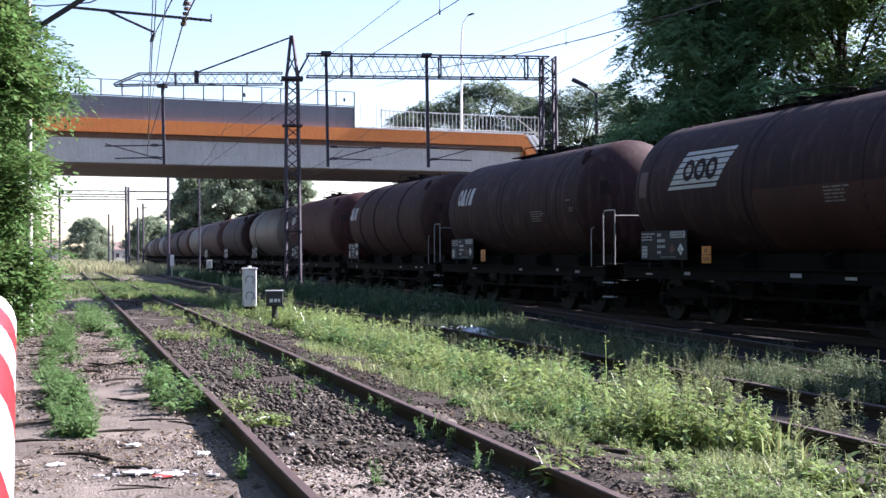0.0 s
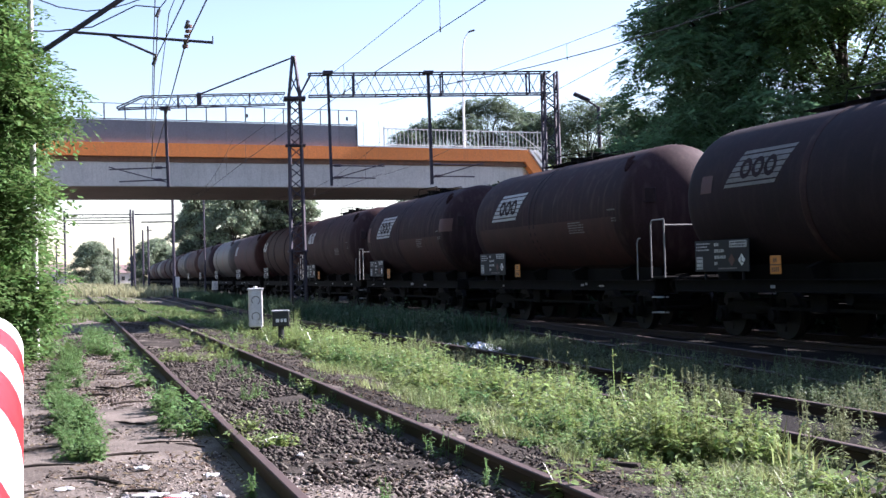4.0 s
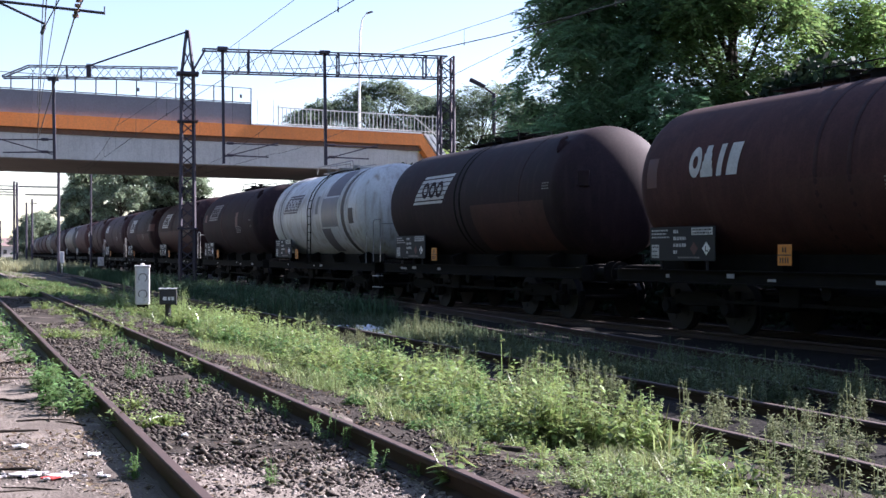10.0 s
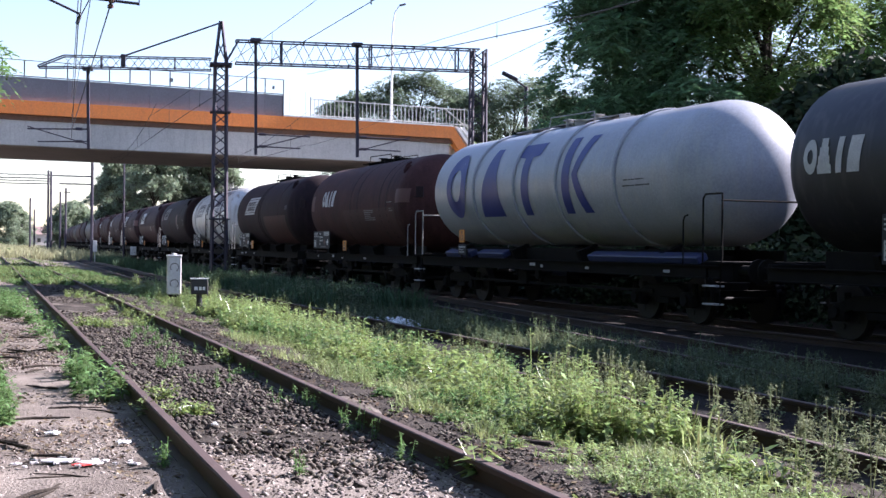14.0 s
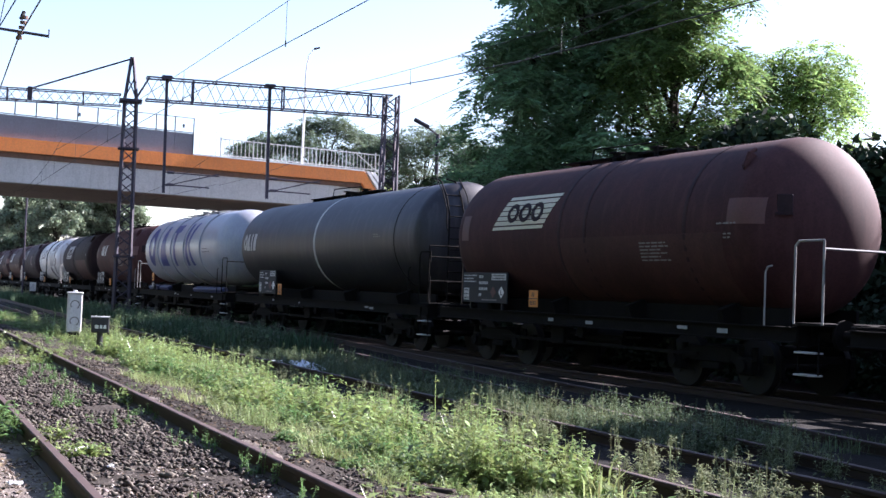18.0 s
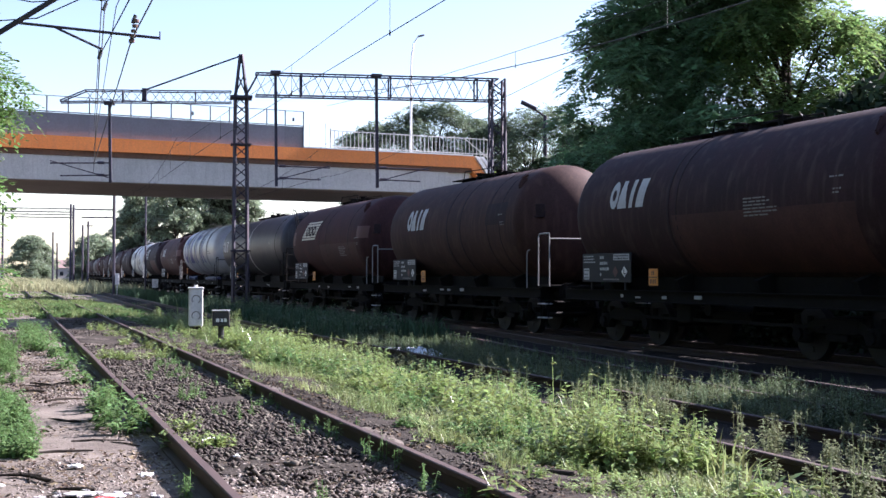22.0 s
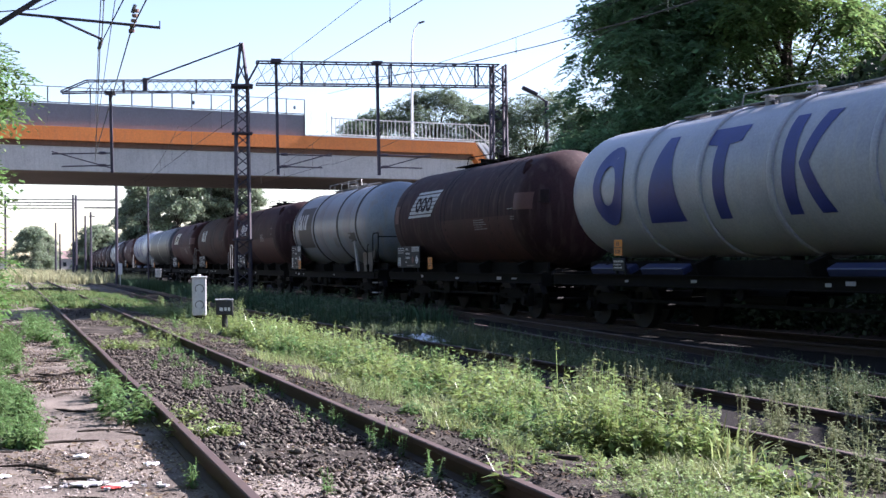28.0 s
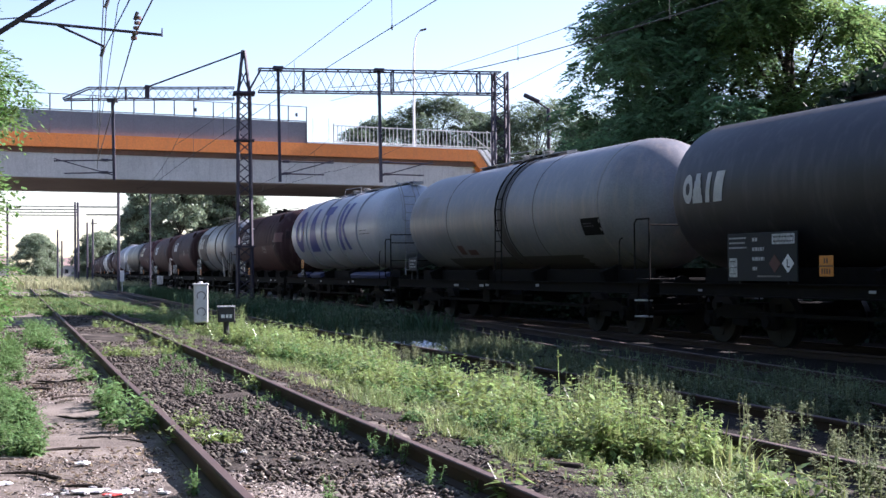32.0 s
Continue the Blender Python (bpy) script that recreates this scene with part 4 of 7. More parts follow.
SEAMS = ((0.62, 0.09, "tank_dark"), (0.32, 0.09, "tank_dark"), (-2.9, 0.05, "tank_dark"), (-3.5, 0.05, "tank_dark"), (4.2, 0.04, "tank_dark"))
SMALL = ((-5.12, -4.5, -0.02, 0.40, "patch_red"), (4.3, 4.62, -0.1, 0.45, "patch_red"))
wagon("dark brown tank wagon with a small white mark", 134.0, 10.95, R0, Z0, "tank_brown", straps=SEAMS, logo="blocks",
      logo_at=(3.3, 0.42), logo_size=(1.25, 0.5), board=(3.75, 1.95, 0.62), plate=(1.9, 1.42), platform="pipe_grey", texts=PLAQUE)
wagon("dark red tank wagon with a striped white mark", 121.4, 10.95, R0, Z0, "tank_brown", low_red=0.3, straps=SEAMS, logo="stripes",
      logo_at=(2.20, 0.38), logo_size=(1.85, 0.74), board=(3.75, 1.95, 0.62), plate=(2.0, 1.42), pale=False, texts=PLAQUE, patches=SMALL)
wagon("dark red tank wagon with a striped mark and pale dome", 108.6, 10.95, R0, Z0, "tank_brown", low_red=4.4, straps=SEAMS[:2], logo="stripes",
      logo_at=(2.25, 0.42), logo_size=(1.8, 0.70), board=(3.65, 2.0, 0.62), plate=(1.7, 1.42), platform="pipe_grey", texts=PLAQUE)
wagon("purplish brown tank wagon with a faded striped mark", 96.0, 10.95, R0, Z0, "tank_dark", straps=((0.9, 0.2, "tank_brown"), (-3.0, 0.05, "tank_brown")), logo="stripes", logo_mat="stencil",
      logo_at=(2.4, 0.50), logo_size=(1.7, 0.66), board=(3.75, 1.95, 0.62), plate=(1.9, 1.42), texts=PLAQUE, patches=((3.9, 4.3, 0.1, 0.45, "patch_red"), (-2.2, -1.8, -0.2, 0.4, "patch_red")))
wagon("dirty white tank wagon with a dark ladder and grey bands", 83.3, 10.95, R0, Z0, "tank_white", ribs=(4.0, 3.45, -3.1, -3.75), rib=(0.10, 0.025), logo="stripes", logo_mat="patch_violet",
      logo_at=(2.25, 0.42), logo_size=(1.75, 0.62), ladder=-0.05, board=(3.65, 2.05, 0.66), plate=(1.9, 1.42), platform="pipe_grey", walkway="grey", walk_rail=True,
      straps=((3.72, 0.16, "patch_grey"), (-3.42, 0.30, "patch_brown")),
      patches=((4.5, 4.95, -0.1, 0.45, "patch_violet"), (-2.95, -1.5, 0.55, 1.40, "patch_violet"), (-2.9, -1.2, -0.45, 0.5, "tank_silver"), (-2.0, -1.1, -1.25, -0.5, "patch_violet"),
               (-0.85, -0.55, 0.0, 0.6, "patch_grey"), (-4.45, -4.0, -0.38, 0.10, "patch_brown")), hook=False)
wagon("dark violet-brown tank wagon with a striped white mark", 70.8, 10.95, R0, Z0, "tank_dark", low_red=-0.6, straps=((0.35, 0.09, "frame_black"), (0.05, 0.09, "frame_black"), (-3.2, 0.04, "tank_brown")), logo="stripes",
      logo_at=(1.85, 0.36), logo_size=(1.95, 0.72), board=(3.5, 2.1, 0.62), plate=(1.8, 1.42), texts=((-4.5, 0.22, 0.35, 3),))
wagon("brick-red tank wagon with a worn white mark", 57.7, 10.95, R0, Z0, "tank_red", low_red=0.8, straps=((0.0, 0.09, "tank_brown"), (-0.75, 0.09, "tank_brown"), (-3.0, 0.09, "tank_brown"), (-3.65, 0.09, "tank_brown")), logo="blocks",
      logo_at=(2.6, 0.30), logo_size=(1.4, 0.55), board=(3.65, 2.0, 0.62), plate=(0.8, 1.42), platform="pipe_grey",
      texts=((-2.0, -0.20, 1.1, 6), (-4.0, 0.02, 0.5, 1), (-4.05, -0.18, 0.3, 2)), patches=SMALL)
RIBBED = dict(dish=1.3, ribs=(3.45, 1.05, -1.15, -3.75), rib=(0.15, 0.05), letters=True, hook=False, board=(4.15, 0.50, 0.28, 1.36), plate=(4.15, 1.72),
              platform="frame_black", walkway="grey", skirt=((-6.6, -2.4), (3.95, 5.65), (1.9, 3.5)), texts=((-4.6, -0.1, 0.9, 1), (-4.75, -0.22, 1.3, 1)))
wagon("long white ribbed tank wagon with tall blue shapes", 44.0, 14.3, 1.43, 2.93, "tank_cream", **RIBBED)
wagon("long black tank wagon with a white ring", 27.4, 15.2, 1.44, 2.84, "tank_black", hook=False, dish=0.55, straps=((-0.1, 0.14, "logo_white"), (-5.9, 0.04, "frame_black")), logo="blocks", logo_at=(6.15, 0.1),
      logo_size=(1.3, 0.56), board=(4.2, 1.7, 0.75), plate=(2.9, 1.40), rear="frame_black", platform="frame_black", texts=((-4.8, 0.1, 0.5, 2),))
wagon("brick-red tank wagon with a cream striped mark", 13.0, 10.95, R0, Z0, "tank_red", low_red=0.5, logo_mat="logo_cream", straps=((0.55, 0.09, "tank_brown"), (-0.35, 0.09, "tank_brown"), (-3.4, 0.09, "tank_brown")), logo="stripes", logo_at=(2.0, 0.44),
      logo_size=(2.05, 0.68), board=(3.65, 2.0, 0.66), plate=(1.55, 1.42), platform="pipe_grey", texts=((-2.6, -0.28, 1.0, 6), (-4.5, 0.0, 0.5, 1), (-4.55, -0.17, 0.28, 2)), patches=SMALL)
wagon("brown tank wagon with a clean white mark", 0.0, 10.95, R0, Z0, "tank_rust", low_red=0.0, straps=((-0.2, 0.09, "tank_dark"), (-1.2, 0.09, "tank_dark"), (-3.1, 0.05, "tank_dark"), (-3.9, 0.05, "tank_dark")), logo="blocks", logo_at=(2.4, 0.35),
      logo_size=(1.5, 0.62), board=(3.65, 2.1, 0.64), plate=(1.9, 1.42), pale=False, platform="pipe_grey", patches=((-4.3, -3.0, 0.0, 0.55, "tank_dark"),), texts=((-4.05, 0.25, 0.5, 1), (-4.1, 0.05, 0.28, 2)))
wagon("dark red-brown tank wagon with a white mark", -13.0, 10.95, R0, Z0, "tank_brown", low_red=0.9, straps=((1.05, 0.09, "tank_dark"), (0.75, 0.05, "tank_dark")), logo="blocks", logo_at=(2.65, 0.38),
      logo_size=(1.4, 0.58), board=(3.65, 2.1, 0.62), plate=(1.7, 1.42), texts=((-1.95, 0.05, 1.0, 6), (-3.95, 0.28, 0.4, 1), (-4.0, 0.08, 0.28, 2)))
wagon("weathered blue-grey tank wagon with stained bands", -26.2, 12.4, 1.47, 2.83, "tank_grey", dish=1.3, ribs=(4.75, 1.6, -1.85, -4.3), rib=(0.10, 0.035), rib_mat="patch_brown", logo="blocks", logo_at=(3.45, 0.28),
      logo_size=(1.4, 0.62), board=(4.72, 1.6, 0.98, 1.70), plate=(4.1, 1.40), platform="frame_black", walkway="grey", walk_rail=True, straps=((-3.1, 0.9, "tank_silver"), (0.6, 0.6, "tank_silver")),
      patches=((1.95, 4.05, -0.75, 0.85, "patch_brown"), (-4.05, -3.2, -0.62, -0.3, "patch_brown"), (-1.55, -1.1, -0.80, -0.42, "patch_grey")), hook=False, struts=(-4.05,))
wagon("dark red-brown tank wagon with a striped white mark", -39.6, 10.95, R0, Z0, "tank_brown", low_red=0.6, straps=SEAMS, logo="stripes", logo_at=(2.15, 0.42),
      logo_size=(1.95, 0.74), board=(3.65, 2.05, 0.66), plate=(1.7, 1.42), texts=PLAQUE, patches=SMALL)
wagon("long white ribbed tank wagon with tall blue shapes", -53.4, 14.3, 1.43, 2.93, "tank_cream", rear="pipe_grey", **RIBBED)
# its long low brown patch stands for the fairing along the bottom
wagon("long silver-grey tank wagon with a dark ladder band", -69.4, 15.2, 1.46, 2.86, "tank_silver", dish=1.6, ladder=-0.65, board=(6.2, 0.7, 0.4), platform="frame_black", walkway="grey", hook=False,
      straps=((-0.65, 0.42, "patch_brown"), (-0.35, 0.05, "frame_black"), (-0.95, 0.05, "frame_black"), (3.2, 0.025, "patch_brown"), (-2.6, 0.025, "patch_brown"), (-5.9, 0.07, "patch_grey")),
      patches=((-5.95, -5.05, -0.68, -0.30, "frame_black"), (-6.4, 6.6, -1.42, -1.10, "patch_brown"), (2.5, 2.9, -1.0, -0.75, "patch_red"), (1.7, 2.3, -1.02, -0.88, "patch_red"), (-1.3, -1.05, -0.75, -0.35, "patch_grey"), (5.0, 5.6, 0.3, 0.75, "patch_grey")), texts=((-5.4, -0.42, 0.5, 2),))
wagon("long matt black tank wagon with a white mark", -85.6, 15.4, 1.44, 2.84, "tank_black", hook=False, dish=0.55, logo="blocks", logo_at=(6.2, 0.1),
      logo_size=(1.3, 0.56), board=(4.45, 2.0, 0.85), plate=(2.7, 1.45), pale=False)

# ---- overhead line masts and gantries ----
CROSS = radians(-9.0)            # turn of the gantry
RIGHT = Vector((math.cos(CROSS), -math.sin(CROSS), 0))
AHEAD = Vector((math.sin(CROSS), math.cos(CROSS), 0))
GANTRY = thing("catenary_gantry", "dark steel lattice gantry over the tracks", "gantry")
MAST = Vector((-6.4, 52.0, -0.2))


def lattice(bm, base, top, w0, w1, step=0.7, leg=0.09, lace=0.04, d=None):
    """A four-legged tapering lattice column."""
    base, top = Vector(base), Vector(top)
    H = (top - base).length
    def corner(k, u):
        w = (w0 + (w1 - w0) * u) / 2
        dd = w if d is None else (d[0] + (d[1] - d[0]) * u) / 2
        sx, sy = ((-1, -1), (1, -1), (1, 1), (-1, 1))[k]
        return base + (top - base) * u + RIGHT * (sx * w) + AHEAD * (sy * dd)
    for k in range(4):
        bar(bm, corner(k, 0), corner(k, 1), leg, leg)
    n = int(H / step)
    for i in range(n):
        a, b = i / n, (i + 1) / n
        for k in range(4):
            j = (k + 1) % 4
            if i % 2 == 0:
                bar(bm, corner(k, a), corner(j, b), lace, 0.045)
            else:
                bar(bm, corner(j, a), corner(k, b), lace, 0.045)


def truss(bm, a, b, h, w, panel, chord=0.07, lace=0.04, cross=True):
    """A box truss with chords and crossed laces; a and b are the ends of its lower middle line."""
    a, b = Vector(a), Vector(b)
    n = max(1, round((b - a).length / panel))
    U = Vector((0, 0, h))
    for sgn in (-1, 1):
        o = AHEAD * (sgn * w / 2)
        bar(bm, a + o, b + o, chord, chord)
        bar(bm, a + o + U, b + o + U, chord, chord)
        for i in range(n):
            p, q = a + (b - a) * (i / n) + o, a + (b - a) * ((i + 1) / n) + o
            m = (p + q) / 2
            lo, hi = (Vector(), U) if sgn < 0 or not cross else (U, Vector())
            bar(bm, p + lo, m + hi, lace, 0.02)
            bar(bm, m + hi, q + lo, lace, 0.02)
            if cross and i % 4 == 2:
                bar(bm, p, p + U, lace * 1.6, 0.03)
    for i in range(n + 1):
        p = a + (b - a) * (i / n)
        for z in (Vector(), U):
            bar(bm, p + z - AHEAD * w / 2, p + z + AHEAD * w / 2, lace, 0.03)


def at_mast(k, z, f=0.0):
    p = MAST + RIGHT * k + AHEAD * f
    return Vector((p.x, p.y, z))


bm = bmesh.new()
lattice(bm, at_mast(0, -0.2), at_mast(0, 8.9), 0.60, 0.46, step=0.42, leg=0.10, lace=0.07)
lattice(bm, at_mast(0, 8.9), at_mast(0, 10.55), 0.44, 0.08, step=0.6)
box(bm, at_mast(0, 8.75), (0.9, 0.9, 0.10), rot=(0, 0, -CROSS))
for zz in (2.4, 6.8):
    box(bm, at_mast(0, zz), (0.82, 0.78, 0.06), rot=(0, 0, -CROSS))
part("lattice_mast", bm, "mast_steel", GANTRY, smooth=20)
bm = bmesh.new()
truss(bm, at_mast(-0.4, 8.52), at_mast(-6.2, 8.40), 0.46, 0.5, 0.72, chord=0.045, lace=0.035)
for f in (-0.25, 0.25):
    bar(bm, at_mast(-6.2, 8.40, f), at_mast(-7.2, 8.36, f), 0.05, 0.05)
    bar(bm, at_mast(-6.2, 8.86, f), at_mast(-7.2, 8.40, f), 0.05, 0.05)
part("cantilever_truss", bm, "mast_steel", GANTRY, smooth=20)
bm = bmesh.new()
tube(bm, at_mast(0, 10.5), at_mast(-3.9, 8.95), 0.035, 6)
box(bm, at_mast(-3.9, 8.75), (0.18, 0.5, 0.5), rot=(0, 0, -CROSS))
part("stay_rod", bm, "mast_steel", GANTRY, smooth=20)
bm = bmesh.new()
truss(bm, at_mast(0.6, 8.85), at_mast(10.9, 8.92), 0.92, 0.62, 0.98, chord=0.06, lace=0.045)
for f in (-0.31, 0.31):
    bar(bm, at_mast(0.2, 8.85, f), at_mast(0.7, 9.77, f), 0.06, 0.06)
part("portal_truss", bm, "mast_steel", GANTRY, smooth=20)
bm = bmesh.new()
lattice(bm, at_mast(10.92, 0.0), at_mast(10.92, 9.86), 0.64, 0.56, step=0.42, leg=0.085, lace=0.055)
part("lattice_mast", bm, "mast_steel", GANTRY, smooth=20)
for k, zt, zb in ((-5.28, 8.42, 5.15), (1.41, 9.9, 5.1), (5.65, 9.9, 5.1)):
    bm = bmesh.new()
    for f in (-0.07, 0.07):
        bar(bm, at_mast(k, zt, f), at_mast(k + 0.06, zb, f), 0.11, 0.11)
    box(bm, at_mast(k, zt - 0.05), (0.42, 0.5, 0.10), rot=(0, 0, -CROSS))
    dp = part("drop_post", bm, "mast_steel", GANTRY, smooth=20)
    bm = bmesh.new()
    sgn = -1 if k < 0 else 1
    for z, ln in ((5.95, 2.3), (5.45, 1.9)):
        tube(bm, at_mast(k, z), at_mast(k + sgn * ln, z - 0.05), 0.028, 6)
    tube(bm, at_mast(k, 5.35), at_mast(k + sgn * 2.3, 6.0), 0.022, 6)
    for z in (5.95, 5.45):
        tube(bm, at_mast(k + sgn * 0.18, z), at_mast(k + sgn * 0.45, z), 0.06, 8)
    part("registration_arm", bm, "mast_steel", dp, smooth=20)


def wire(pts, r=0.012, name="overhead_wire", label="sagging overhead wire of the electric line", mate="wire"):
    cu = bpy.data.curves.new(name, "CURVE")
    cu.dimensions, cu.bevel_depth, cu.bevel_resolution = "3D", r, 0
    sp = cu.splines.new("POLY")
    sp.points.add(len(pts) - 1)
    for q, p in zip(sp.points, pts):
        q.co = (*p, 1)
    cu.materials.append(MATS[mate])
    return tagged(new(name, cu), label, "wire", "overhead wires")


def catenary(fx, y0, y1, y2, low=5.6, high=7.0, off=0.0):
    """Contact wire, messenger and droppers over one track, between supports at y0, y1, y2."""
    for a, b in ((y0, y1), (y1, y2)):
        wire([Vector((fx(y) + off, y, low)) for y in np.linspace(a, b, 8)], 0.008)
        ms = [Vector((fx(y) + off, y, high - 4 * 1.0 * u * (1 - u))) for u, y in ((k / 12, a + (b - a) * k / 12) for k in range(13))]
        wire(ms, 0.008)
        for k in range(1, 12, 2):
            p = ms[k]
            bm = bmesh.new()
            tube(bm, p, (p.x, p.y, low), 0.006, 4)
            tagged(new("overhead_dropper", mesh_of("dropper", bm, "wire")), "thin dropper wire between contact wire and messenger", "wire", "overhead wires")


def parabola(fx, off, z0, k, yc, y0=-8.0, y1=53.0, r=0.008):
    """A sagging wire along a track, lowest at yc; returns its height at y."""
    wire([Vector((fx(y) + off, y, z0 + k * (y - yc) ** 2)) for y in np.linspace(y0, y1, 16)], r)
    return lambda y: z0 + k * (y - yc) ** 2


def droppers(fx, off, lower, upper, ys):
    for y in ys:
        bm = bmesh.new()
        tube(bm, (fx(y) + off, y, upper(y)), (fx(y) + off, y, lower(y)), 0.006, 4)
        tube(bm, (fx(y) + off, y, lower(y) - 0.05), (fx(y) + off, y, lower(y) + 0.05), 0.016, 6)
        tagged(new("overhead_dropper", mesh_of("dropper", bm, "wire")), "thin dropper wire between contact wire and messenger", "wire", "overhead wires")


# main line: two wires high over the track, tied by short droppers
lo_, hi_ = parabola(main_x, 0.0, 6.75, 0.0022, 20.0, r=0.014), parabola(main_x, 0.0, 7.42, 0.0012, 22.0)
droppers(main_x, 0.0, lo_, hi_, (8.0, 17.0, 27.0, 34.5, 43.0))
# loop: level contact wire and its messenger
lo_, hi_ = parabola(loop_x, 0.0, 5.77, 0.0, 0.0, r=0.010), parabola(loop_x, 0.0, 6.43, 0.0008, 34.0)
droppers(loop_x, 0.0, lo_, hi_, (6.0, 16.0, 22.5, 30.0, 40.0, 47.0))
# branch: a single thin contact wire
parabola(branch_x, 0.0, 5.57, 0.0, 0.0, 2.0, 53.0, 0.006)
catenary(main_x, 53, 85, 118, 5.6, 7.0)
catenary(loop_x, 51, 80, 112, 5.77, 7.0)

# siding: wires through the arm at its own mast
ARM_Y = 22.5
for x, z, r in ((-5.28, 5.33, 0.011), (-5.22, 6.95, 0.012), (-4.72, 5.62, 0.014), (-5.0, 6.2, 0.009)):
    wire([Vector((x, ARM_Y, z)), Vector((siding_x(50) + 1.2, 50, z + 0.15))], r)
    wire([Vector((x, ARM_Y, z)), Vector((siding_x(-6) + 0.2, -6, z + 0.25))], r)
CM = thing("catenary_mast", "pale catenary mast with a slanting tube arm over the siding", "mast")
bm = bmesh.new()
tube(bm, (-7.52, ARM_Y, -0.1), (-7.52, ARM_Y, 8.6), 0.06, 12, 0.05)
part("pole", bm, "concrete", CM)
bm = bmesh.new()
tube(bm, (-7.52, ARM_Y, 5.43), (-4.6, ARM_Y, 7.26), 0.05, 10)
part("slanting_tube", bm, "mast_steel", CM)
bm = bmesh.new()
tube(bm, (-6.78, ARM_Y, 5.90), (-4.22, ARM_Y, 5.64), 0.026, 8)
tube(bm, (-4.22, ARM_Y, 5.61), (-4.22, ARM_Y, 5.76), 0.012, 6)
part("registration_tube", bm, "mast_steel", CM)
bm = bmesh.new()
pipe(bm, [(-6.08, ARM_Y, 5.82), (-5.26, ARM_Y, 5.44), (-5.25, ARM_Y, 5.35)], 0.022)
part("steady_arm", bm, "mast_steel", CM)
bm = bmesh.new()
for k in range(5):
    tube(bm, (-4.72 + 0.02 * k, ARM_Y, 5.56 + 0.09 * k), (-4.72 + 0.02 * k, ARM_Y, 5.61 + 0.09 * k), 0.055, 10)
part("insulator", bm, "porcelain", CM)
bm = bmesh.new()
pipe(bm, [(-8.6, ARM_Y, 6.05), (-7.2, ARM_Y, 5.92), (-6.4, ARM_Y, 5.98), (-5.6, ARM_Y, 6.35), (-5.15, ARM_Y, 6.3)], 0.012)
part("feeder_wire", bm, "sign_black", CM)
for pts in ([(-7.4, 6.68), (-6.95, 6.62), (-6.52, 6.61), (-6.1, 6.65), (-5.76, 6.72), (-5.34, 6.84), (-4.9, 7.05)],
            [(-7.4, 6.52), (-7.0, 6.36), (-6.48, 6.27), (-6.1, 6.30), (-5.76, 6.38), (-5.4, 6.50), (-5.03, 6.61), (-5.05, 6.43), (-5.2, 6.25), (-5.25, 5.4)],
            [(-5.9, 7.4), (-5.6, 7.0), (-5.2, 6.7), (-4.85, 6.75), (-4.6, 7.1)]):
    bm = bmesh.new()
    pipe(bm, [(x, ARM_Y, z) for x, z in pts], 0.011)
    part("feeder_wire", bm, "sign_black", CM, "drooping black feeder cable")
for x, z in ((-4.72, 5.62), (-4.68, 5.98), (-5.28, 5.33), (-5.2, 6.2)):
    bm = bmesh.new()
    tube(bm, (x - 0.02, ARM_Y - 0.02, z - 0.07), (x + 0.02, ARM_Y + 0.02, z + 0.07), 0.035, 8)
    part("clamp", bm, "sign_black", CM)

# ---- road bridge ----
BR_A = Vector((-18.94, 66.0, 0))
BR_U = Vector((0.908, 0.4186, 0)).normalized()
BR_N = Vector((-BR_U.y, BR_U.x, 0))
BRIDGE = thing("road_bridge", "concrete road bridge with an orange edge beam over the railway", "bridge")


def bp(k, z, f=0.0):
    p = BR_A + BR_U * k + BR_N * f
    return Vector((p.x, p.y, z))


def slab(bm, k0, k1, z0, z1, f0, f1, slope=0.0, bev=0.0, mi=0):
    """A block along the bridge, from k0 to k1, with an optional end that leans outwards at the top."""
    vs = []
    for f in (f0, f1):
        vs += [bm.verts.new(bp(k0, z0, f)), bm.verts.new(bp(k1 + slope, z0, f)), bm.verts.new(bp(k1, z1, f)), bm.verts.new(bp(k0, z1, f))]
    for q in ((0, 1, 2, 3), (7, 6, 5, 4), (0, 4, 5, 1), (1, 5, 6, 2), (2, 6, 7, 3), (3, 7, 4, 0)):
        bm.faces.new([vs[i] for i in q]).material_index = mi


def slant(bm, k0, k1, shift, z0, z1, f0, f1):
    """A leaning plate: k0 to k1 at the top, moved on by shift at the bottom."""
    vs = []
    for f in (f0, f1):
        vs += [bm.verts.new(bp(k0 + shift, z0, f)), bm.verts.new(bp(k1 + shift, z0, f)), bm.verts.new(bp(k1, z1, f)), bm.verts.new(bp(k0, z1, f))]
    for q in ((0, 1, 2, 3), (7, 6, 5, 4), (0, 4, 5, 1), (1, 5, 6, 2), (2, 6, 7, 3), (3, 7, 4, 0)):
        bm.faces.new([vs[i] for i in q])


SCR_END = 15.0
BW = 11.5
BK0, BK1 = -45.0, 26.0
bm = bmesh.new()
slab(bm, BK0, BK1 - 1.6, 6.40, 7.70, 0.0, 0.5)
slab(bm, BK0, BK1 - 1.6, 6.40, 7.70, BW - 0.5, BW)
part("girder", bm, "concrete", BRIDGE, "pale grey concrete side girder")
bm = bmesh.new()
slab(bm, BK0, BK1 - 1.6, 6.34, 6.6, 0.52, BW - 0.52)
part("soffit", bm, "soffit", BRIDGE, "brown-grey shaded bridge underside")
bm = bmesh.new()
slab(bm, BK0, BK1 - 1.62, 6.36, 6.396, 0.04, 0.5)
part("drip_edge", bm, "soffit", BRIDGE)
bm = bmesh.new()
slab(bm, BK0, BK1, 8.00, 8.72, -0.25, 0.35, slope=0.58)
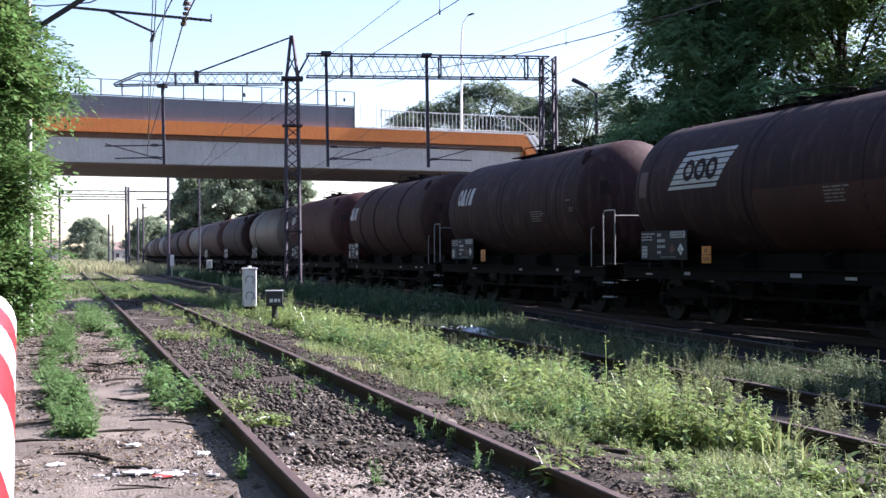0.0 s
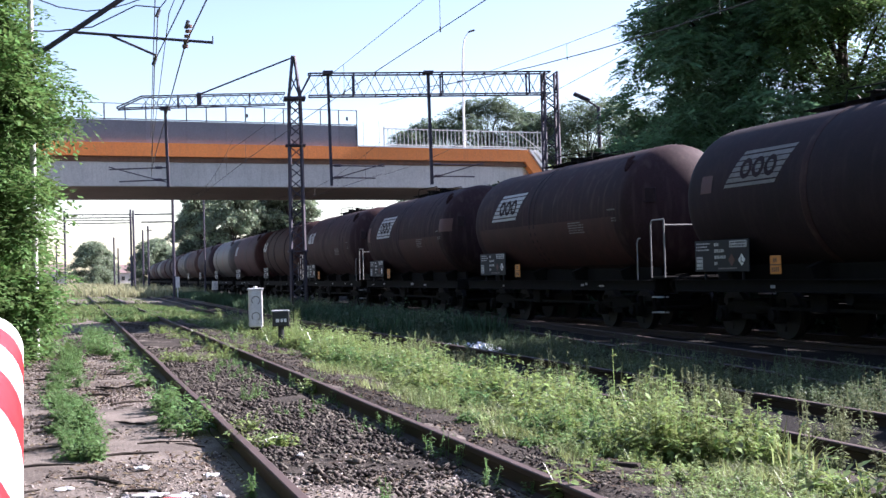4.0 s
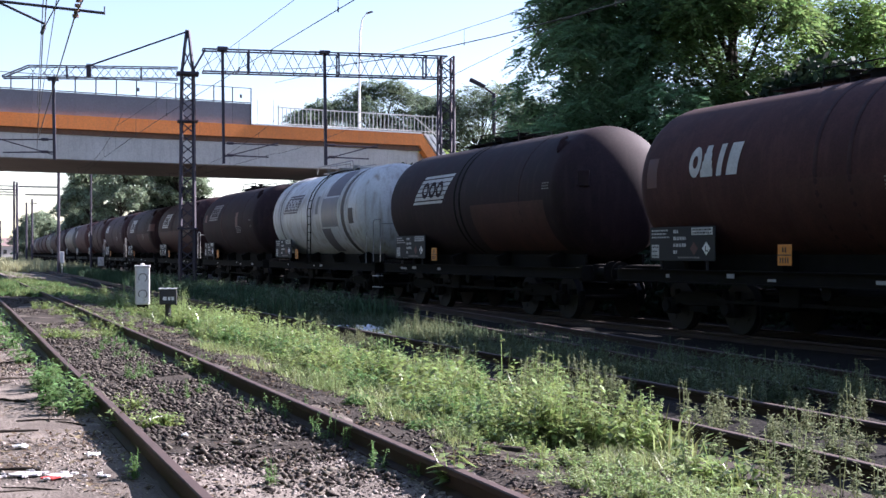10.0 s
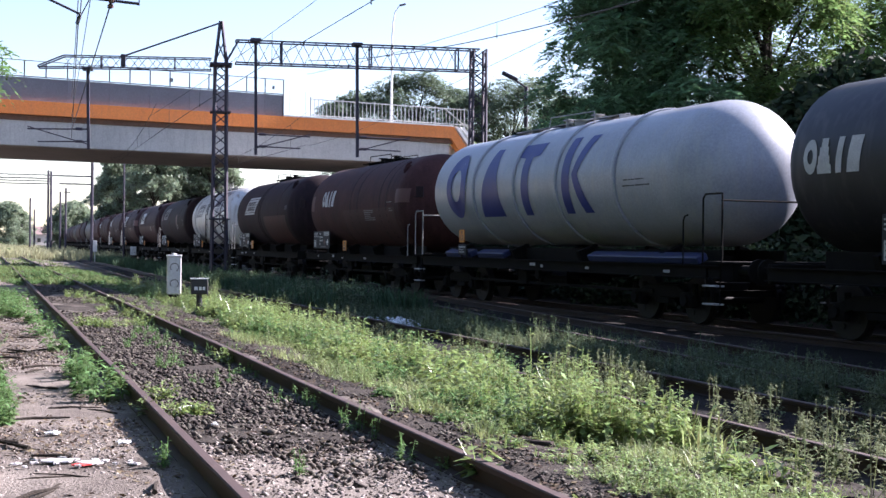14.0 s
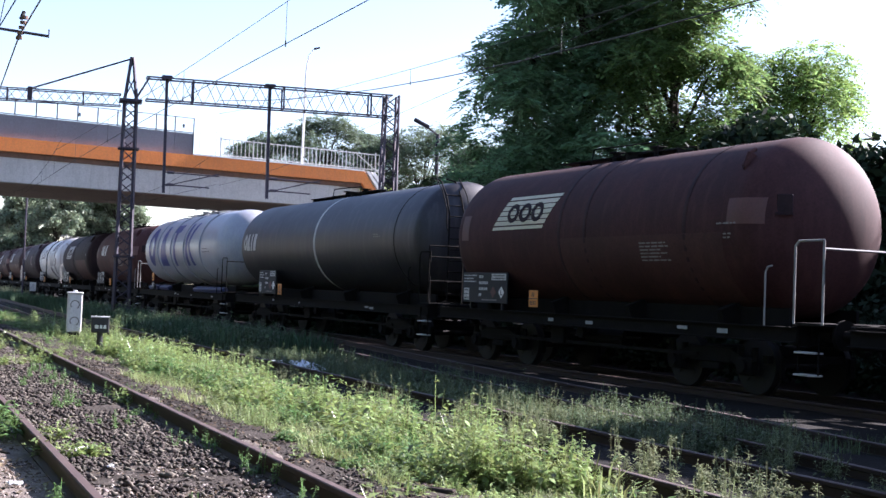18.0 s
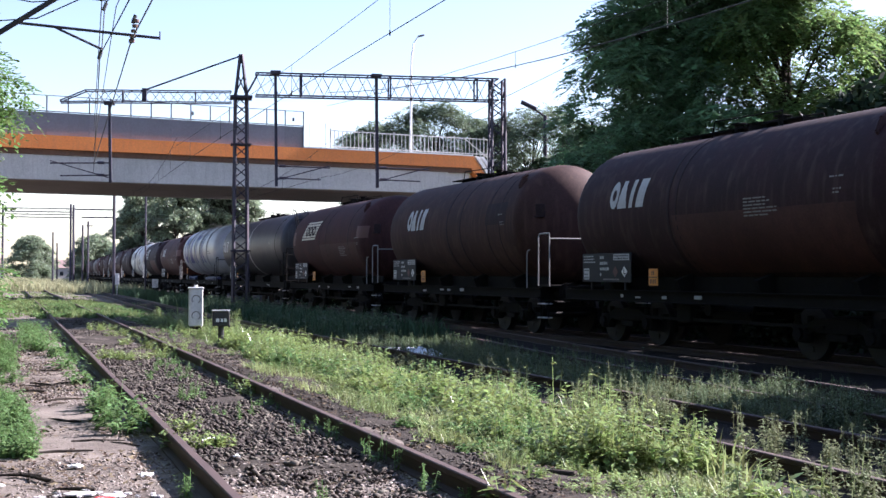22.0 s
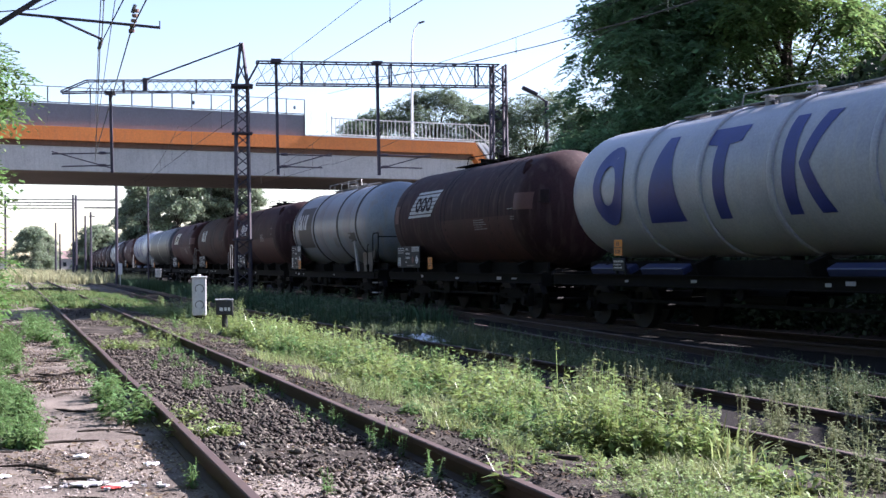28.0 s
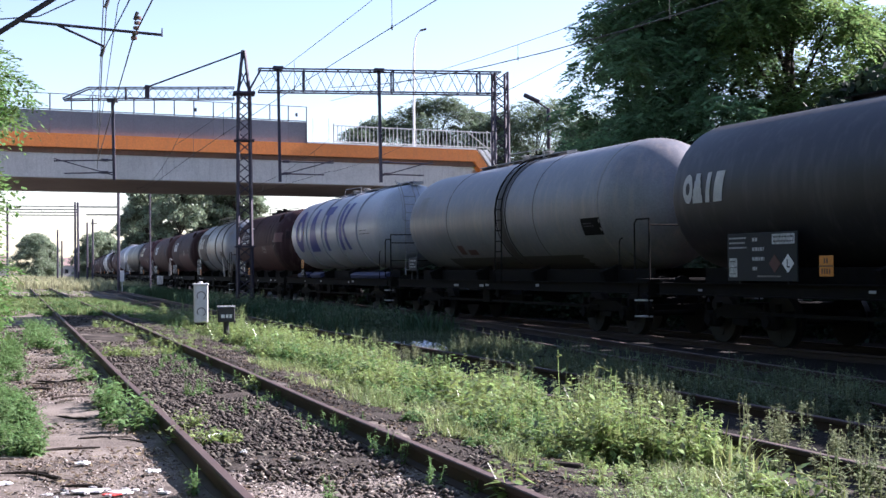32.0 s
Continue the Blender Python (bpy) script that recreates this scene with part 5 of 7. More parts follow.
part("edge_beam", bm, "orange_steel", BRIDGE, "orange painted edge beam")
# shadow line below the edge beam, coloured in as a dark brown strip
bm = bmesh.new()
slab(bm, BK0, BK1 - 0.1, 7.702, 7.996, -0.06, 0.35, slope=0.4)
part("shadow_strip", bm, "shadow_brown", BRIDGE, "dark brown strip drawing the shadow line under the edge beam")
bm = bmesh.new()
slab(bm, SCR_END, BK1 - 0.05, 8.724, 8.80, -0.30, 1.6)
part("coping", bm, "white_paint", BRIDGE, "white coping strip")
bm = bmesh.new()
slant(bm, BK1 + 0.10, BK1 + 0.32, 1.50, 6.85, 8.74, -0.32, 0.9)
slant(bm, BK1 + 0.52, BK1 + 0.74, 1.50, 6.85, 8.72, -0.30, 0.9)
part("end_kerb", bm, "white_paint", BRIDGE, "two slanting white end kerbs")
bm = bmesh.new()
slant(bm, BK1 - 0.15, BK1 + 0.58, 0.92, 6.85, 7.996, -0.24, 0.34)
part("end_wing", bm, "orange_steel", BRIDGE, "orange slanting end wing")
bm = bmesh.new()
slab(bm, BK0, BK1 - 0.5, 7.75, 8.6, 0.4, BW - 0.4)
part("deck", bm, "concrete", BRIDGE)
bm = bmesh.new()
slab(bm, BK1 - 1.58, BK1 + 1.4, -0.3, 7.69, 0.9, BW - 0.3)
part("abutment", bm, "concrete", BRIDGE, "grey concrete abutment")
bm = bmesh.new()
slab(bm, BK1 - 1.56, BK1 - 0.1, 4.2, 7.69, 0.12, 0.88)
part("wing_wall", bm, "concrete", BRIDGE, "pale concrete wing wall")
bm = bmesh.new()
for f in (1.5, 5.7, 9.9):
    tube(bm, bp(-9.5, -0.3, f), bp(-9.5, 6.33, f), 0.45, 18)
part("pier", bm, "concrete", BRIDGE)
# noise screen with posts and a thin top rail
for i in range(31):
    a = SCR_END - (i + 1) * 1.1
    bm = bmesh.new()
    slab(bm, a + 0.002, a + 1.098, 8.73, 9.95, 0.0 + 0.012 * (i % 2), 0.05)
    part("screen_panel", bm, "screen", BRIDGE, "grey-blue screen panel")
    bm = bmesh.new()
    p = bp(a, 9.96, 0.0)
    bar(bm, p, p + Vector((0, 0, 0.87)), 0.06, 0.06)
    part("post", bm, "fence_dark", BRIDGE)
bm = bmesh.new()
bar(bm, bp(SCR_END, 8.725, -0.03), bp(SCR_END, 10.83, -0.03), 0.06, 0.06)
part("post", bm, "fence_dark", BRIDGE)
for z, q in ((10.83, 0.035), (10.0, 0.05)):
    bm = bmesh.new()
    bar(bm, bp(SCR_END, z, -0.03), bp(SCR_END - 34.1, z, -0.03), q, q)
    part("top_rail", bm, "fence_dark", BRIDGE)
for k in (8.5, 14.4):
    bm = bmesh.new()
    box(bm, bp(k, 10.35, 0.0), (0.12, 0.02, 0.2), rot=(0, 0, 0.43))
    part("small_label", bm, "fence_dark", BRIDGE)
# steel railing beside the footway
f = 1.3
for z in (9.05, 10.0):
    bm = bmesh.new()
    bar(bm, bp(17.2, z, f), bp(28.2, z, f), 0.06, 0.06)
    part("railing_bar", bm, "rail_grey", BRIDGE, "grey steel railing bar", smooth=20)
k, i = 17.2, 0
while k < 28.2:
    bm = bmesh.new()
    big = i % 8 == 0
    bar(bm, bp(k, 8.6, f), bp(k, 10.12 if big else 9.98, f), 0.08 if big else 0.045, 0.05 if big else 0.03)
    part("baluster", bm, "rail_grey", BRIDGE, smooth=20)
    k += 0.26
    i += 1
bm = bmesh.new()
bar(bm, bp(26.2, 9.98, f), bp(28.1, 8.7, f), 0.06, 0.05)
part("railing_brace", bm, "rail_grey", BRIDGE, smooth=20)
for k in (15.9, 16.9):
    bm = bmesh.new()
    tube(bm, bp(k, 8.6, 1.3), bp(k, 10.4, 1.3), 0.02, 6)
    part("thin_post", bm, "rail_grey", BRIDGE)


def embankment():
    """The grassy road bank that carries the road on from the bridge."""
    bm = bmesh.new()
    ks = np.linspace(BK1 - 0.4, 110, 50)
    prof = [(-12, -0.5), (-9, 1.2), (-6, 3.4), (-3.0, 5.6), (-0.6, 7.5), (0.4, 8.0), (6, 8.1), (12, 8.0), (26, -0.5)]
    rows = []
    for i, k in enumerate(ks):
        u = min(1, (k - ks[0]) / 7)
        rows.append([bm.verts.new(bp(k + 0.25 * noise.noise(Vector((k, f, 1))), z + 0.35 * noise.noise(Vector((k * 0.4, f * 0.4, 0))), 2.0 + (f * (0.35 + 0.65 * u) if f < 0 else f))) for f, z in prof])
    for A, B in zip(rows[:-1], rows[1:]):
        for j in range(len(prof) - 1):
            bm.faces.new((A[j], B[j], B[j + 1], A[j + 1]))
    bm.faces.new(rows[0])
    ob = new("embankment", mesh_of("embankment", bm, "hill_grass", smooth=60))
    tagged(ob, "grassy green road embankment", "embankment", "", "structure")


embankment()

# tall white street lamp on the bridge
LAMP = thing("street_lamp", "tall slim white street lamp with a curved arm", "street lamp")
bm = bmesh.new()
P = Vector((0.95, 76.8, 8.6))
pts = [P, P + Vector((0, 0, 5.4)), P + Vector((0.04, 0, 6.4)), P + Vector((0.16, 0, 7.1)), P + Vector((0.42, 0, 7.5))]
for i, (a, b) in enumerate(zip(pts[:-1], pts[1:])):
    tube(bm, a, b, 0.075 - 0.012 * i, 10)
part("pole", bm, "white_paint", LAMP)
bm = bmesh.new()
box(bm, P + Vector((0.62, 0, 7.56)), (0.42, 0.2, 0.10), rot=(0, radians(-15), 0), bev=0.03)
part("lamp_head", bm, "mast_steel", LAMP)

# dark yard lamp beside the embankment
LAMP2 = thing("yard_lamp", "dark yard lamp post with a flat grey lamp head", "street lamp")
bm = bmesh.new()
Q = Vector((6.5, 54.0, -0.2))
tube(bm, Q, Q + Vector((0, 0, 8.55)), 0.11, 10, 0.08)
tube(bm, Q + Vector((0, 0, 8.5)), Q + Vector((-0.4, 0, 8.78)), 0.04, 8)
part("pole", bm, "mast_steel", LAMP2)
bm = bmesh.new()
box(bm, Q + Vector((-0.72, 0, 8.98)), (0.75, 0.28, 0.16), rot=(0, radians(26), 0), bev=0.03)
part("lamp_head", bm, "mast_steel", LAMP2)

# ---- trees ----


def leaf_cloud(centres, radii, count, size, rnd, flat=0.7, droop=0.25, aspect=0.42):
    """Small leaf sprays: quads scattered through clumps, denser towards the skin of each."""
    n = len(centres)
    w = np.array(radii) ** 2
    pick = rnd.choice(n, count, p=w / w.sum())
    d = rnd.normal(size=(count, 3))
    d /= np.linalg.norm(d, axis=1)[:, None]
    rr = rnd.random(count) ** 0.5
    d[:, 2] *= flat
    p = np.array(centres)[pick] + d * (rr * np.array(radii)[pick])[:, None]
    p[:, 2] -= droop * rr * np.abs(d[:, 0])
    s = size * rnd.uniform(0.6, 1.4, count)
    a = rnd.normal(size=(count, 3))
    a[:, 2] = a[:, 2] * 0.5 - 0.35
    a /= np.linalg.norm(a, axis=1)[:, None]
    b = np.cross(a, rnd.normal(size=(count, 3)))
    b /= np.linalg.norm(b, axis=1)[:, None]
    a, b = a * s[:, None], b * (s * aspect)[:, None]
    v = np.stack([p - a, p - b * 1.0, p + a, p + b], 1).reshape(-1, 3)
    f = np.arange(count * 4).reshape(-1, 4)
    return v, f


def frond_cloud(centres, radii, count, size, rnd, flat=0.75, per=8, reach=7.0):
    """Feathery compound leaves: arching, drooping fronds with leaflets along both sides, set on the skin of each clump."""
    n = len(centres)
    m = count // per
    w = np.array(radii) ** 2
    pick = rnd.choice(n, m, p=w / w.sum())
    d = rnd.normal(size=(m, 3))
    d[:, 2] += 0.25
    d /= np.linalg.norm(d, axis=1)[:, None]
    rr = 0.35 + 0.65 * rnd.random(m) ** 0.6
    p = np.array(centres)[pick] + d * np.array([1, 1, flat]) * (rr * np.array(radii)[pick])[:, None]
    h = d + rnd.normal(size=(m, 3)) * 0.45
    h[:, 2] = h[:, 2] * 0.35 - 0.15
    h /= np.linalg.norm(h, axis=1)[:, None]
    side = np.stack([-h[:, 1], h[:, 0], 0.35 * rnd.normal(size=m)], 1)
    side /= np.linalg.norm(side, axis=1)[:, None]
    L = size * reach * rnd.uniform(0.6, 1.35, m)
    u = np.linspace(0.1, 1, per)
    q = p[:, None] + h[:, None] * (L[:, None] * u)[..., None]
    q[..., 2] -= 0.45 * L[:, None] * u ** 2
    sg = np.where(np.arange(per) % 2 == 0, 1.0, -1.0)
    s = size * rnd.uniform(0.7, 1.3, (m, per))
    a = side[:, None] * sg[None, :, None] + h[:, None] * 0.5
    a[..., 2] -= 0.35 * rnd.random((m, per))
    a = a * s[..., None]
    b = h[:, None] * (s * 0.62)[..., None]
    v = np.stack([q, q + a * 0.75 - b, q + a * 1.6, q + a * 0.75 + b], 2).reshape(-1, 3)
    return v, np.arange(m * per * 4).reshape(-1, 4)


def tree(name, label, base, height, spread, seed, leaves, size, material="leaf", clumps=60, low=0.25, trunk=0.25, squash=0.55, lean=(0, 0), clump=0.15, env_pow=0.6, prof=None, feathery=True, reach=7.0):
    rnd = np.random.default_rng(seed)
    t = thing(name, label, "tree", "trees")
    base = Vector(base)
    bm = bmesh.new()
    top = base + Vector((lean[0], lean[1], height * 0.85))
    pts = [base + (top - base) * u + Vector((rnd.normal() * 0.15, rnd.normal() * 0.15, 0)) * height * 0.06 * u for u in (0, 0.25, 0.5, 0.75, 1)]
    for i, (a, b) in enumerate(zip(pts[:-1], pts[1:])):
        tube(bm, a, b, trunk * (1 - 0.22 * i), 8, trunk * (1 - 0.22 * (i + 1)))
    cs, rs = [], []
    for k in range(clumps):
        u = low + (1 - low) * rnd.random() ** 0.85
        ang = rnd.random() * 2 * math.pi
        env = math.sin(min(1, (u - low) / (1 - low) * 0.80 + 0.20) * math.pi) ** env_pow
        if prof:
            env = float(np.interp(u * height, [q[0] for q in prof], [q[1] for q in prof])) / spread
        rad = spread * env * (0.30 + 0.70 * rnd.random() ** 0.7)
        c = base + Vector((lean[0] * u + math.cos(ang) * rad, lean[1] * u + math.sin(ang) * rad, height * u))
        r = spread * clump * (0.7 + 0.8 * rnd.random())
        cs.append(c), rs.append(r)
        # a drooping side spray of each clump
        cs.append(c + Vector((math.cos(ang) * r * 0.9, math.sin(ang) * r * 0.9, -r * 0.45))), rs.append(r * 0.6)
        if k % 2 == 0:
            st = base + (top - base) * (u * 0.8)
            mid = (st + c) / 2 + Vector((0, 0, 0.05 * height * rnd.random()))
            tube(bm, st, mid, trunk * 0.30, 5, trunk * 0.18)
            tube(bm, mid, c, trunk * 0.18, 5, trunk * 0.05)
    part("trunk", bm, "bark", t)
    if feathery:
        v, f = frond_cloud([tuple(c) for c in cs], rs, leaves, size, rnd, squash, 8, reach)
    else:
        v, f = leaf_cloud([tuple(c) for c in cs], rs, leaves, size, rnd, squash)
    cloud("crown", v, f, material, t)
    return t


# tall locust trees behind the train
PROF_A = ((2, 3.0), (4, 3.9), (6, 4.4), (7.5, 4.4), (9.5, 3.0), (11, 2.9), (14, 2.8), (17, 1.8), (19, 0.6))
PROF_B = ((2, 3.0), (6, 3.2), (9, 3.1), (11, 2.6), (13, 2.3), (17, 1.5), (19, 0.5))
tree("tree", "tall dark green locust tree in full summer leaf", (11.1, 46, 0), 19.0, 5.0, 11, 200000, 0.108, "leaf", 140, 0.13, 0.3, clump=0.20, prof=PROF_A, reach=4.0)
# sun on this crown is put into its lighter leaf colour
tree("tree", "tall locust tree with feathery leaves, lighter green for sunlight", (14.2, 45.0, 0), 17.0, 4.2, 12, 105000, 0.100, "leaf_light", 96, 0.12, 0.3, clump=0.22, prof=PROF_B, reach=4.8)
tree("tree", "broad locust tree with leaves coloured lighter for sunlight", (20.2, 47, 0.3), 11.4, 3.4, 13, 80000, 0.085, "leaf_sunny", 60, 0.12, 0.26, clump=0.27)
tree("tree", "locust tree beside the taller ones, bright green for sunlight", (28.0, 44.5, 0.4), 9.4, 4.2, 14, 80000, 0.085, "leaf_sunny", 70, 0.1, 0.25, clump=0.28)
tree("tree", "dark bushy tree standing close behind the train", (24.5, 36, 0.3), 6.0, 3.4, 15, 50000, 0.09, "leaf", 60, 0.05, 0.15, clump=0.32)
tree("tree", "dark green shrub at the foot of the trees", (9.2, 44, 0.3), 7.4, 3.2, 16, 72000, 0.085, "leaf", 50, 0.05, 0.12, clump=0.26)
tree("tree", "dark green shrub behind the train", (17.0, 36, 0.3), 5.0, 3.2, 17, 45000, 0.09, "leaf", 50, 0.05, 0.12, clump=0.34)
# unseen trees added on the right to keep sun off the main line
for i, (x, y, h, s) in enumerate(((24, 27, 11, 4.2), (30, 35, 12, 5), (30, 22, 10, 4.5))):
    tree("tree", "locust tree added out of view to shade the line", (x, y, 0.5), h, s, 90 + i, 36000, 0.16, "leaf", 70, 0.08, 0.25, clump=0.32)
# bushes added out of sight to shade the scrub beyond the train
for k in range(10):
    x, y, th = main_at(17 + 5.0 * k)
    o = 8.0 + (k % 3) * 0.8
    tree("tree", "added dense bush hidden behind the train, shading the ground there", (x + o * math.cos(th), y - o * math.sin(th), 0.2), 4.6 + 0.4 * (k % 4), 2.6, 140 + k, 20000, 0.18, "scrub", 40, 0.03, 0.1, env_pow=0.3, clump=0.4, feathery=False)
# trees beyond the bridge
for i, (x, y, h, s) in enumerate(((-1.4, 112, 14.2, 3.6), (3.2, 108, 15.6, 4.2), (7.4, 111, 14.8, 4.2), (11.6, 106, 15.4, 4.4), (15.5, 98, 12.6, 3.4))):
    tree("tree", "round-headed green tree beyond the bridge", (x, y, 0.5), h, s * 1.1, 30 + i, 30000, 0.13, "leaf_dull", 62, 0.45, 0.2, squash=0.42, clump=0.155, env_pow=0.35)
for i, (x, y, h, s) in enumerate(((-31.5, 157, 14.5, 2.6), (-26.5, 152, 16.0, 3.2), (-20.4, 156, 15.0, 3.2), (-23.5, 160, 14.0, 3.2), (-12.9, 155, 7.6, 1.8), (-46, 225, 14, 4), (-62.5, 262, 9.5, 4.2), (-86, 300, 10.5, 4.6))):
    tree("tree", "grey-green poplar beside the far line, paled for haze", (x, y, 0), h, s, 50 + i, 34000, 0.20, "leaf_hazy", 110, 0.04, 0.2, env_pow=0.4, clump=0.32, feathery=False)
# young locusts left of the siding
tree("tree", "young locust thicket with bright feathery leaves", (-8.55, 21.6, 0), 9.5, 1.12, 70, 110000, 0.066, "leaf_thicket", 130, 0.02, 0.08, env_pow=0.3, clump=0.32)
tree("tree", "young locust thicket with bright feathery leaves", (-11.7, 28.5, 0), 10.5, 2.1, 71, 90000, 0.072, "leaf_thicket", 110, 0.02, 0.12, env_pow=0.3, clump=0.3)
tree("tree", "young locust bush overhanging the path", (-9.3, 24.0, 0), 4.6, 1.1, 72, 60000, 0.066, "leaf_thicket", 90, 0.02, 0.06, env_pow=0.4, clump=0.33)
# unseen trees added beside and behind the viewer to block sky light
for i, (x, y, h, s) in enumerate(((-13.0, 11, 12, 3.2), (-10.5, 3, 13, 4.0), (-9.5, -6, 9, 3.6), (-6, -16, 8, 3.5), (4, -22, 7, 3.5), (-15, -2, 14, 5), (13, -26, 7, 3.5), (-15.5, 9, 16, 4.5), (-17, 18, 15, 4.5), (-18, 28, 14, 4.5), (-22, 38, 13, 5))):
    tree("tree", "unseen locust added beside the path to block sky light", (x, y, 0), h, s, 110 + i, 26000, 0.17, "leaf_light", 70, 0.03, 0.12, env_pow=0.35, clump=0.33)


def undergrowth():
    """Added dark scrub beyond the main line; hides lit ground seen under the wagons."""
    rnd = np.random.default_rng(44)
    cs, rs = [], []
    for k in range(900):
        s_ = 13 + 60 * rnd.random()
        x, y, th = main_at(s_)
        o = 2.7 + 3.2 * rnd.random()
        cs.append((x + o * math.cos(th), y - o * math.sin(th), 0.0 + 1.3 * rnd.random()))
        rs.append(0.5 + 0.5 * rnd.random())
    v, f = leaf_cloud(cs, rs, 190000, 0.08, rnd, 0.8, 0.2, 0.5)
    tagged(cloud("undergrowth", v, f, "scrub"), "added scrub behind the main line, shade in its near-black green", "scrub", "", "stuff")


undergrowth()

# ---- grass, weeds and stones ----


def blades(P, H, rnd, lean=0.35, width=0.010):
    """Grass blades at points P with heights H: a bent two-piece strip each."""
    n = len(P)
    az = rnd.random(n) * 2 * np.pi
    d = np.stack([np.cos(az), np.sin(az), np.zeros(n)], 1)
    s = np.stack([-np.sin(az), np.cos(az), np.zeros(n)], 1) * (width * rnd.uniform(0.6, 1.5, n))[:, None]
    L = (lean * rnd.random(n) * H)[:, None]
    m = P + d * L * 0.35 + np.stack([np.zeros(n), np.zeros(n), H * 0.6], 1)
    t = P + d * L * 1.1 + np.stack([np.zeros(n), np.zeros(n), H * rnd.uniform(0.8, 1.0, n)], 1)
    v = np.stack([P - s, P + s, m + s * 0.8, m - s * 0.8, t], 1).reshape(-1, 3)
    b = np.arange(n)[:, None] * 5
    f = np.concatenate([b + np.array([[0, 1, 2]]), b + np.array([[0, 2, 3]]), b + np.array([[3, 2, 4]])], 0)
    return v, f


def leafy(P, H, rnd, per=34, leaf=0.035, spread=0.35, top=False):
    """Weeds: a few stems at each point with pointed leaves set round them. Returns leaf quads and stem triangles as one set of quads."""
    n = len(P)
    stems = rnd.integers(2, 5, n)
    idx = np.repeat(np.arange(n), stems)
    m = len(idx)
    az = rnd.random(m) * 2 * np.pi
    ln = spread * rnd.uniform(0.1, 1.0, m) * H[idx]
    hh = H[idx] * rnd.uniform(0.6, 1.0, m)
    tip = P[idx] + np.stack([np.cos(az) * ln, np.sin(az) * ln, hh], 1)
    base = P[idx] + np.stack([np.cos(az) * 0.02, np.sin(az) * 0.02, np.zeros(m)], 1)
    side = np.stack([-np.sin(az), np.cos(az), np.zeros(m)], 1) * 0.004
    vs = [np.stack([base - side, base + side, tip + side * 0.5, tip - side * 0.5], 1).reshape(-1, 3)]
    k = max(4, per // 3)
    si = np.repeat(np.arange(m), k)
    u = rnd.uniform(0.6 if top else 0.12, 1.0, len(si))
    p = base[si] + (tip[si] - base[si]) * u[:, None]
    a2 = rnd.random(len(si)) * 2 * np.pi
    el = rnd.uniform(-0.5, 0.7, len(si))
    size = leaf * rnd.uniform(0.6, 1.3, len(si)) * (1.25 - 0.6 * u)
    dr = np.stack([np.cos(a2) * np.cos(el), np.sin(a2) * np.cos(el), np.sin(el)], 1)
    sd = np.stack([-np.sin(a2), np.cos(a2), np.zeros(len(si))], 1)
    q0 = p + dr * (size * 0.3)[:, None]
    tipl = p + dr * (size * 2.4)[:, None] - np.stack([np.zeros(len(si)), np.zeros(len(si)), size * 0.5], 1)
    mid = p + dr * (size * 1.2)[:, None]
    w = sd * (size * 0.55)[:, None]
    vs.append(np.stack([q0, mid + w, tipl, mid - w], 1).reshape(-1, 3))
    v = np.concatenate(vs)
    return v, np.arange(len(v)).reshape(-1, 4)


def scatter(n, rnd, y0, y1, fx, d0, d1, dens=None, pw=1.6, freq=0.55, seed=7.0):
    """Points at y0..y1, d0..d1 metres to the right of the line fx, thinned by a patchy noise."""
    out = []
    while len(out) < n:
        y = y0 + (y1 - y0) * rnd.random() ** pw
        d = d0 + (d1 - d0) * rnd.random()
        x = fx(y) + d * 1.045
        k = noise.noise(Vector((x * freq, y * freq, seed))) + 0.5 * noise.noise(Vector((x * freq * 3, y * freq * 3, 2.0)))
        if dens is None or k > dens:
            out.append((x, y, ground_z(x, y)))
    return np.array(out)


def clump_points(spots, rnd):
    out = []
    for x, y, r, n in spots:
        for _ in range(n):
            a, q = rnd.random() * 2 * math.pi, r * rnd.random() ** 0.6
            px, py = x + math.cos(a) * q, y + math.sin(a) * q * 1.3
            out.append((px, py, ground_z(px, py)))
    return np.array(out)


def stones(P, S, rnd):
    """Irregular broken stones: a twisted octahedron-like lump at each point."""
    base = np.array([(1, 0, 0), (-1, 0, 0), (0, 1, 0), (0, -1, 0), (0, 0, 1), (0, 0, -1), (0.62, 0.62, 0.3), (-0.62, 0.6, 0.35), (-0.6, -0.62, 0.3), (0.62, -0.6, 0.35)], float)
    tri = np.array([(0, 6, 4), (6, 2, 4), (2, 7, 4), (7, 1, 4), (1, 8, 4), (8, 3, 4), (3, 9, 4), (9, 0, 4), (0, 2, 6), (2, 1, 7), (1, 3, 8), (3, 0, 9), (2, 0, 5), (1, 2, 5), (3, 1, 5), (0, 3, 5)])
    n = len(P)
    v = base[None] * rnd.uniform(0.6, 1.25, (n, 10, 1)) * (S[:, None, None] * rnd.uniform(0.55, 1.2, (n, 1, 3)))
    a = rnd.random(n) * 2 * np.pi
    c, s = np.cos(a), np.sin(a)
    x, y = v[..., 0] * c[:, None] - v[..., 1] * s[:, None], v[..., 0] * s[:, None] + v[..., 1] * c[:, None]
    t = rnd.normal(size=n) * 0.4
    z = v[..., 2] * 0.62 + x * t[:, None]
    v = np.stack([x, y, z], -1) + P[:, None, :]
    f = (np.arange(n)[:, None, None] * 10 + tri[None]).reshape(-1, 3)
    return v.reshape(-1, 3), f


def stuff(name, label, category, vf, material):
    return tagged(cloud(name, vf[0], vf[1], material), label, category, "", "stuff")


RG = np.random.default_rng(5)
U = RG.uniform
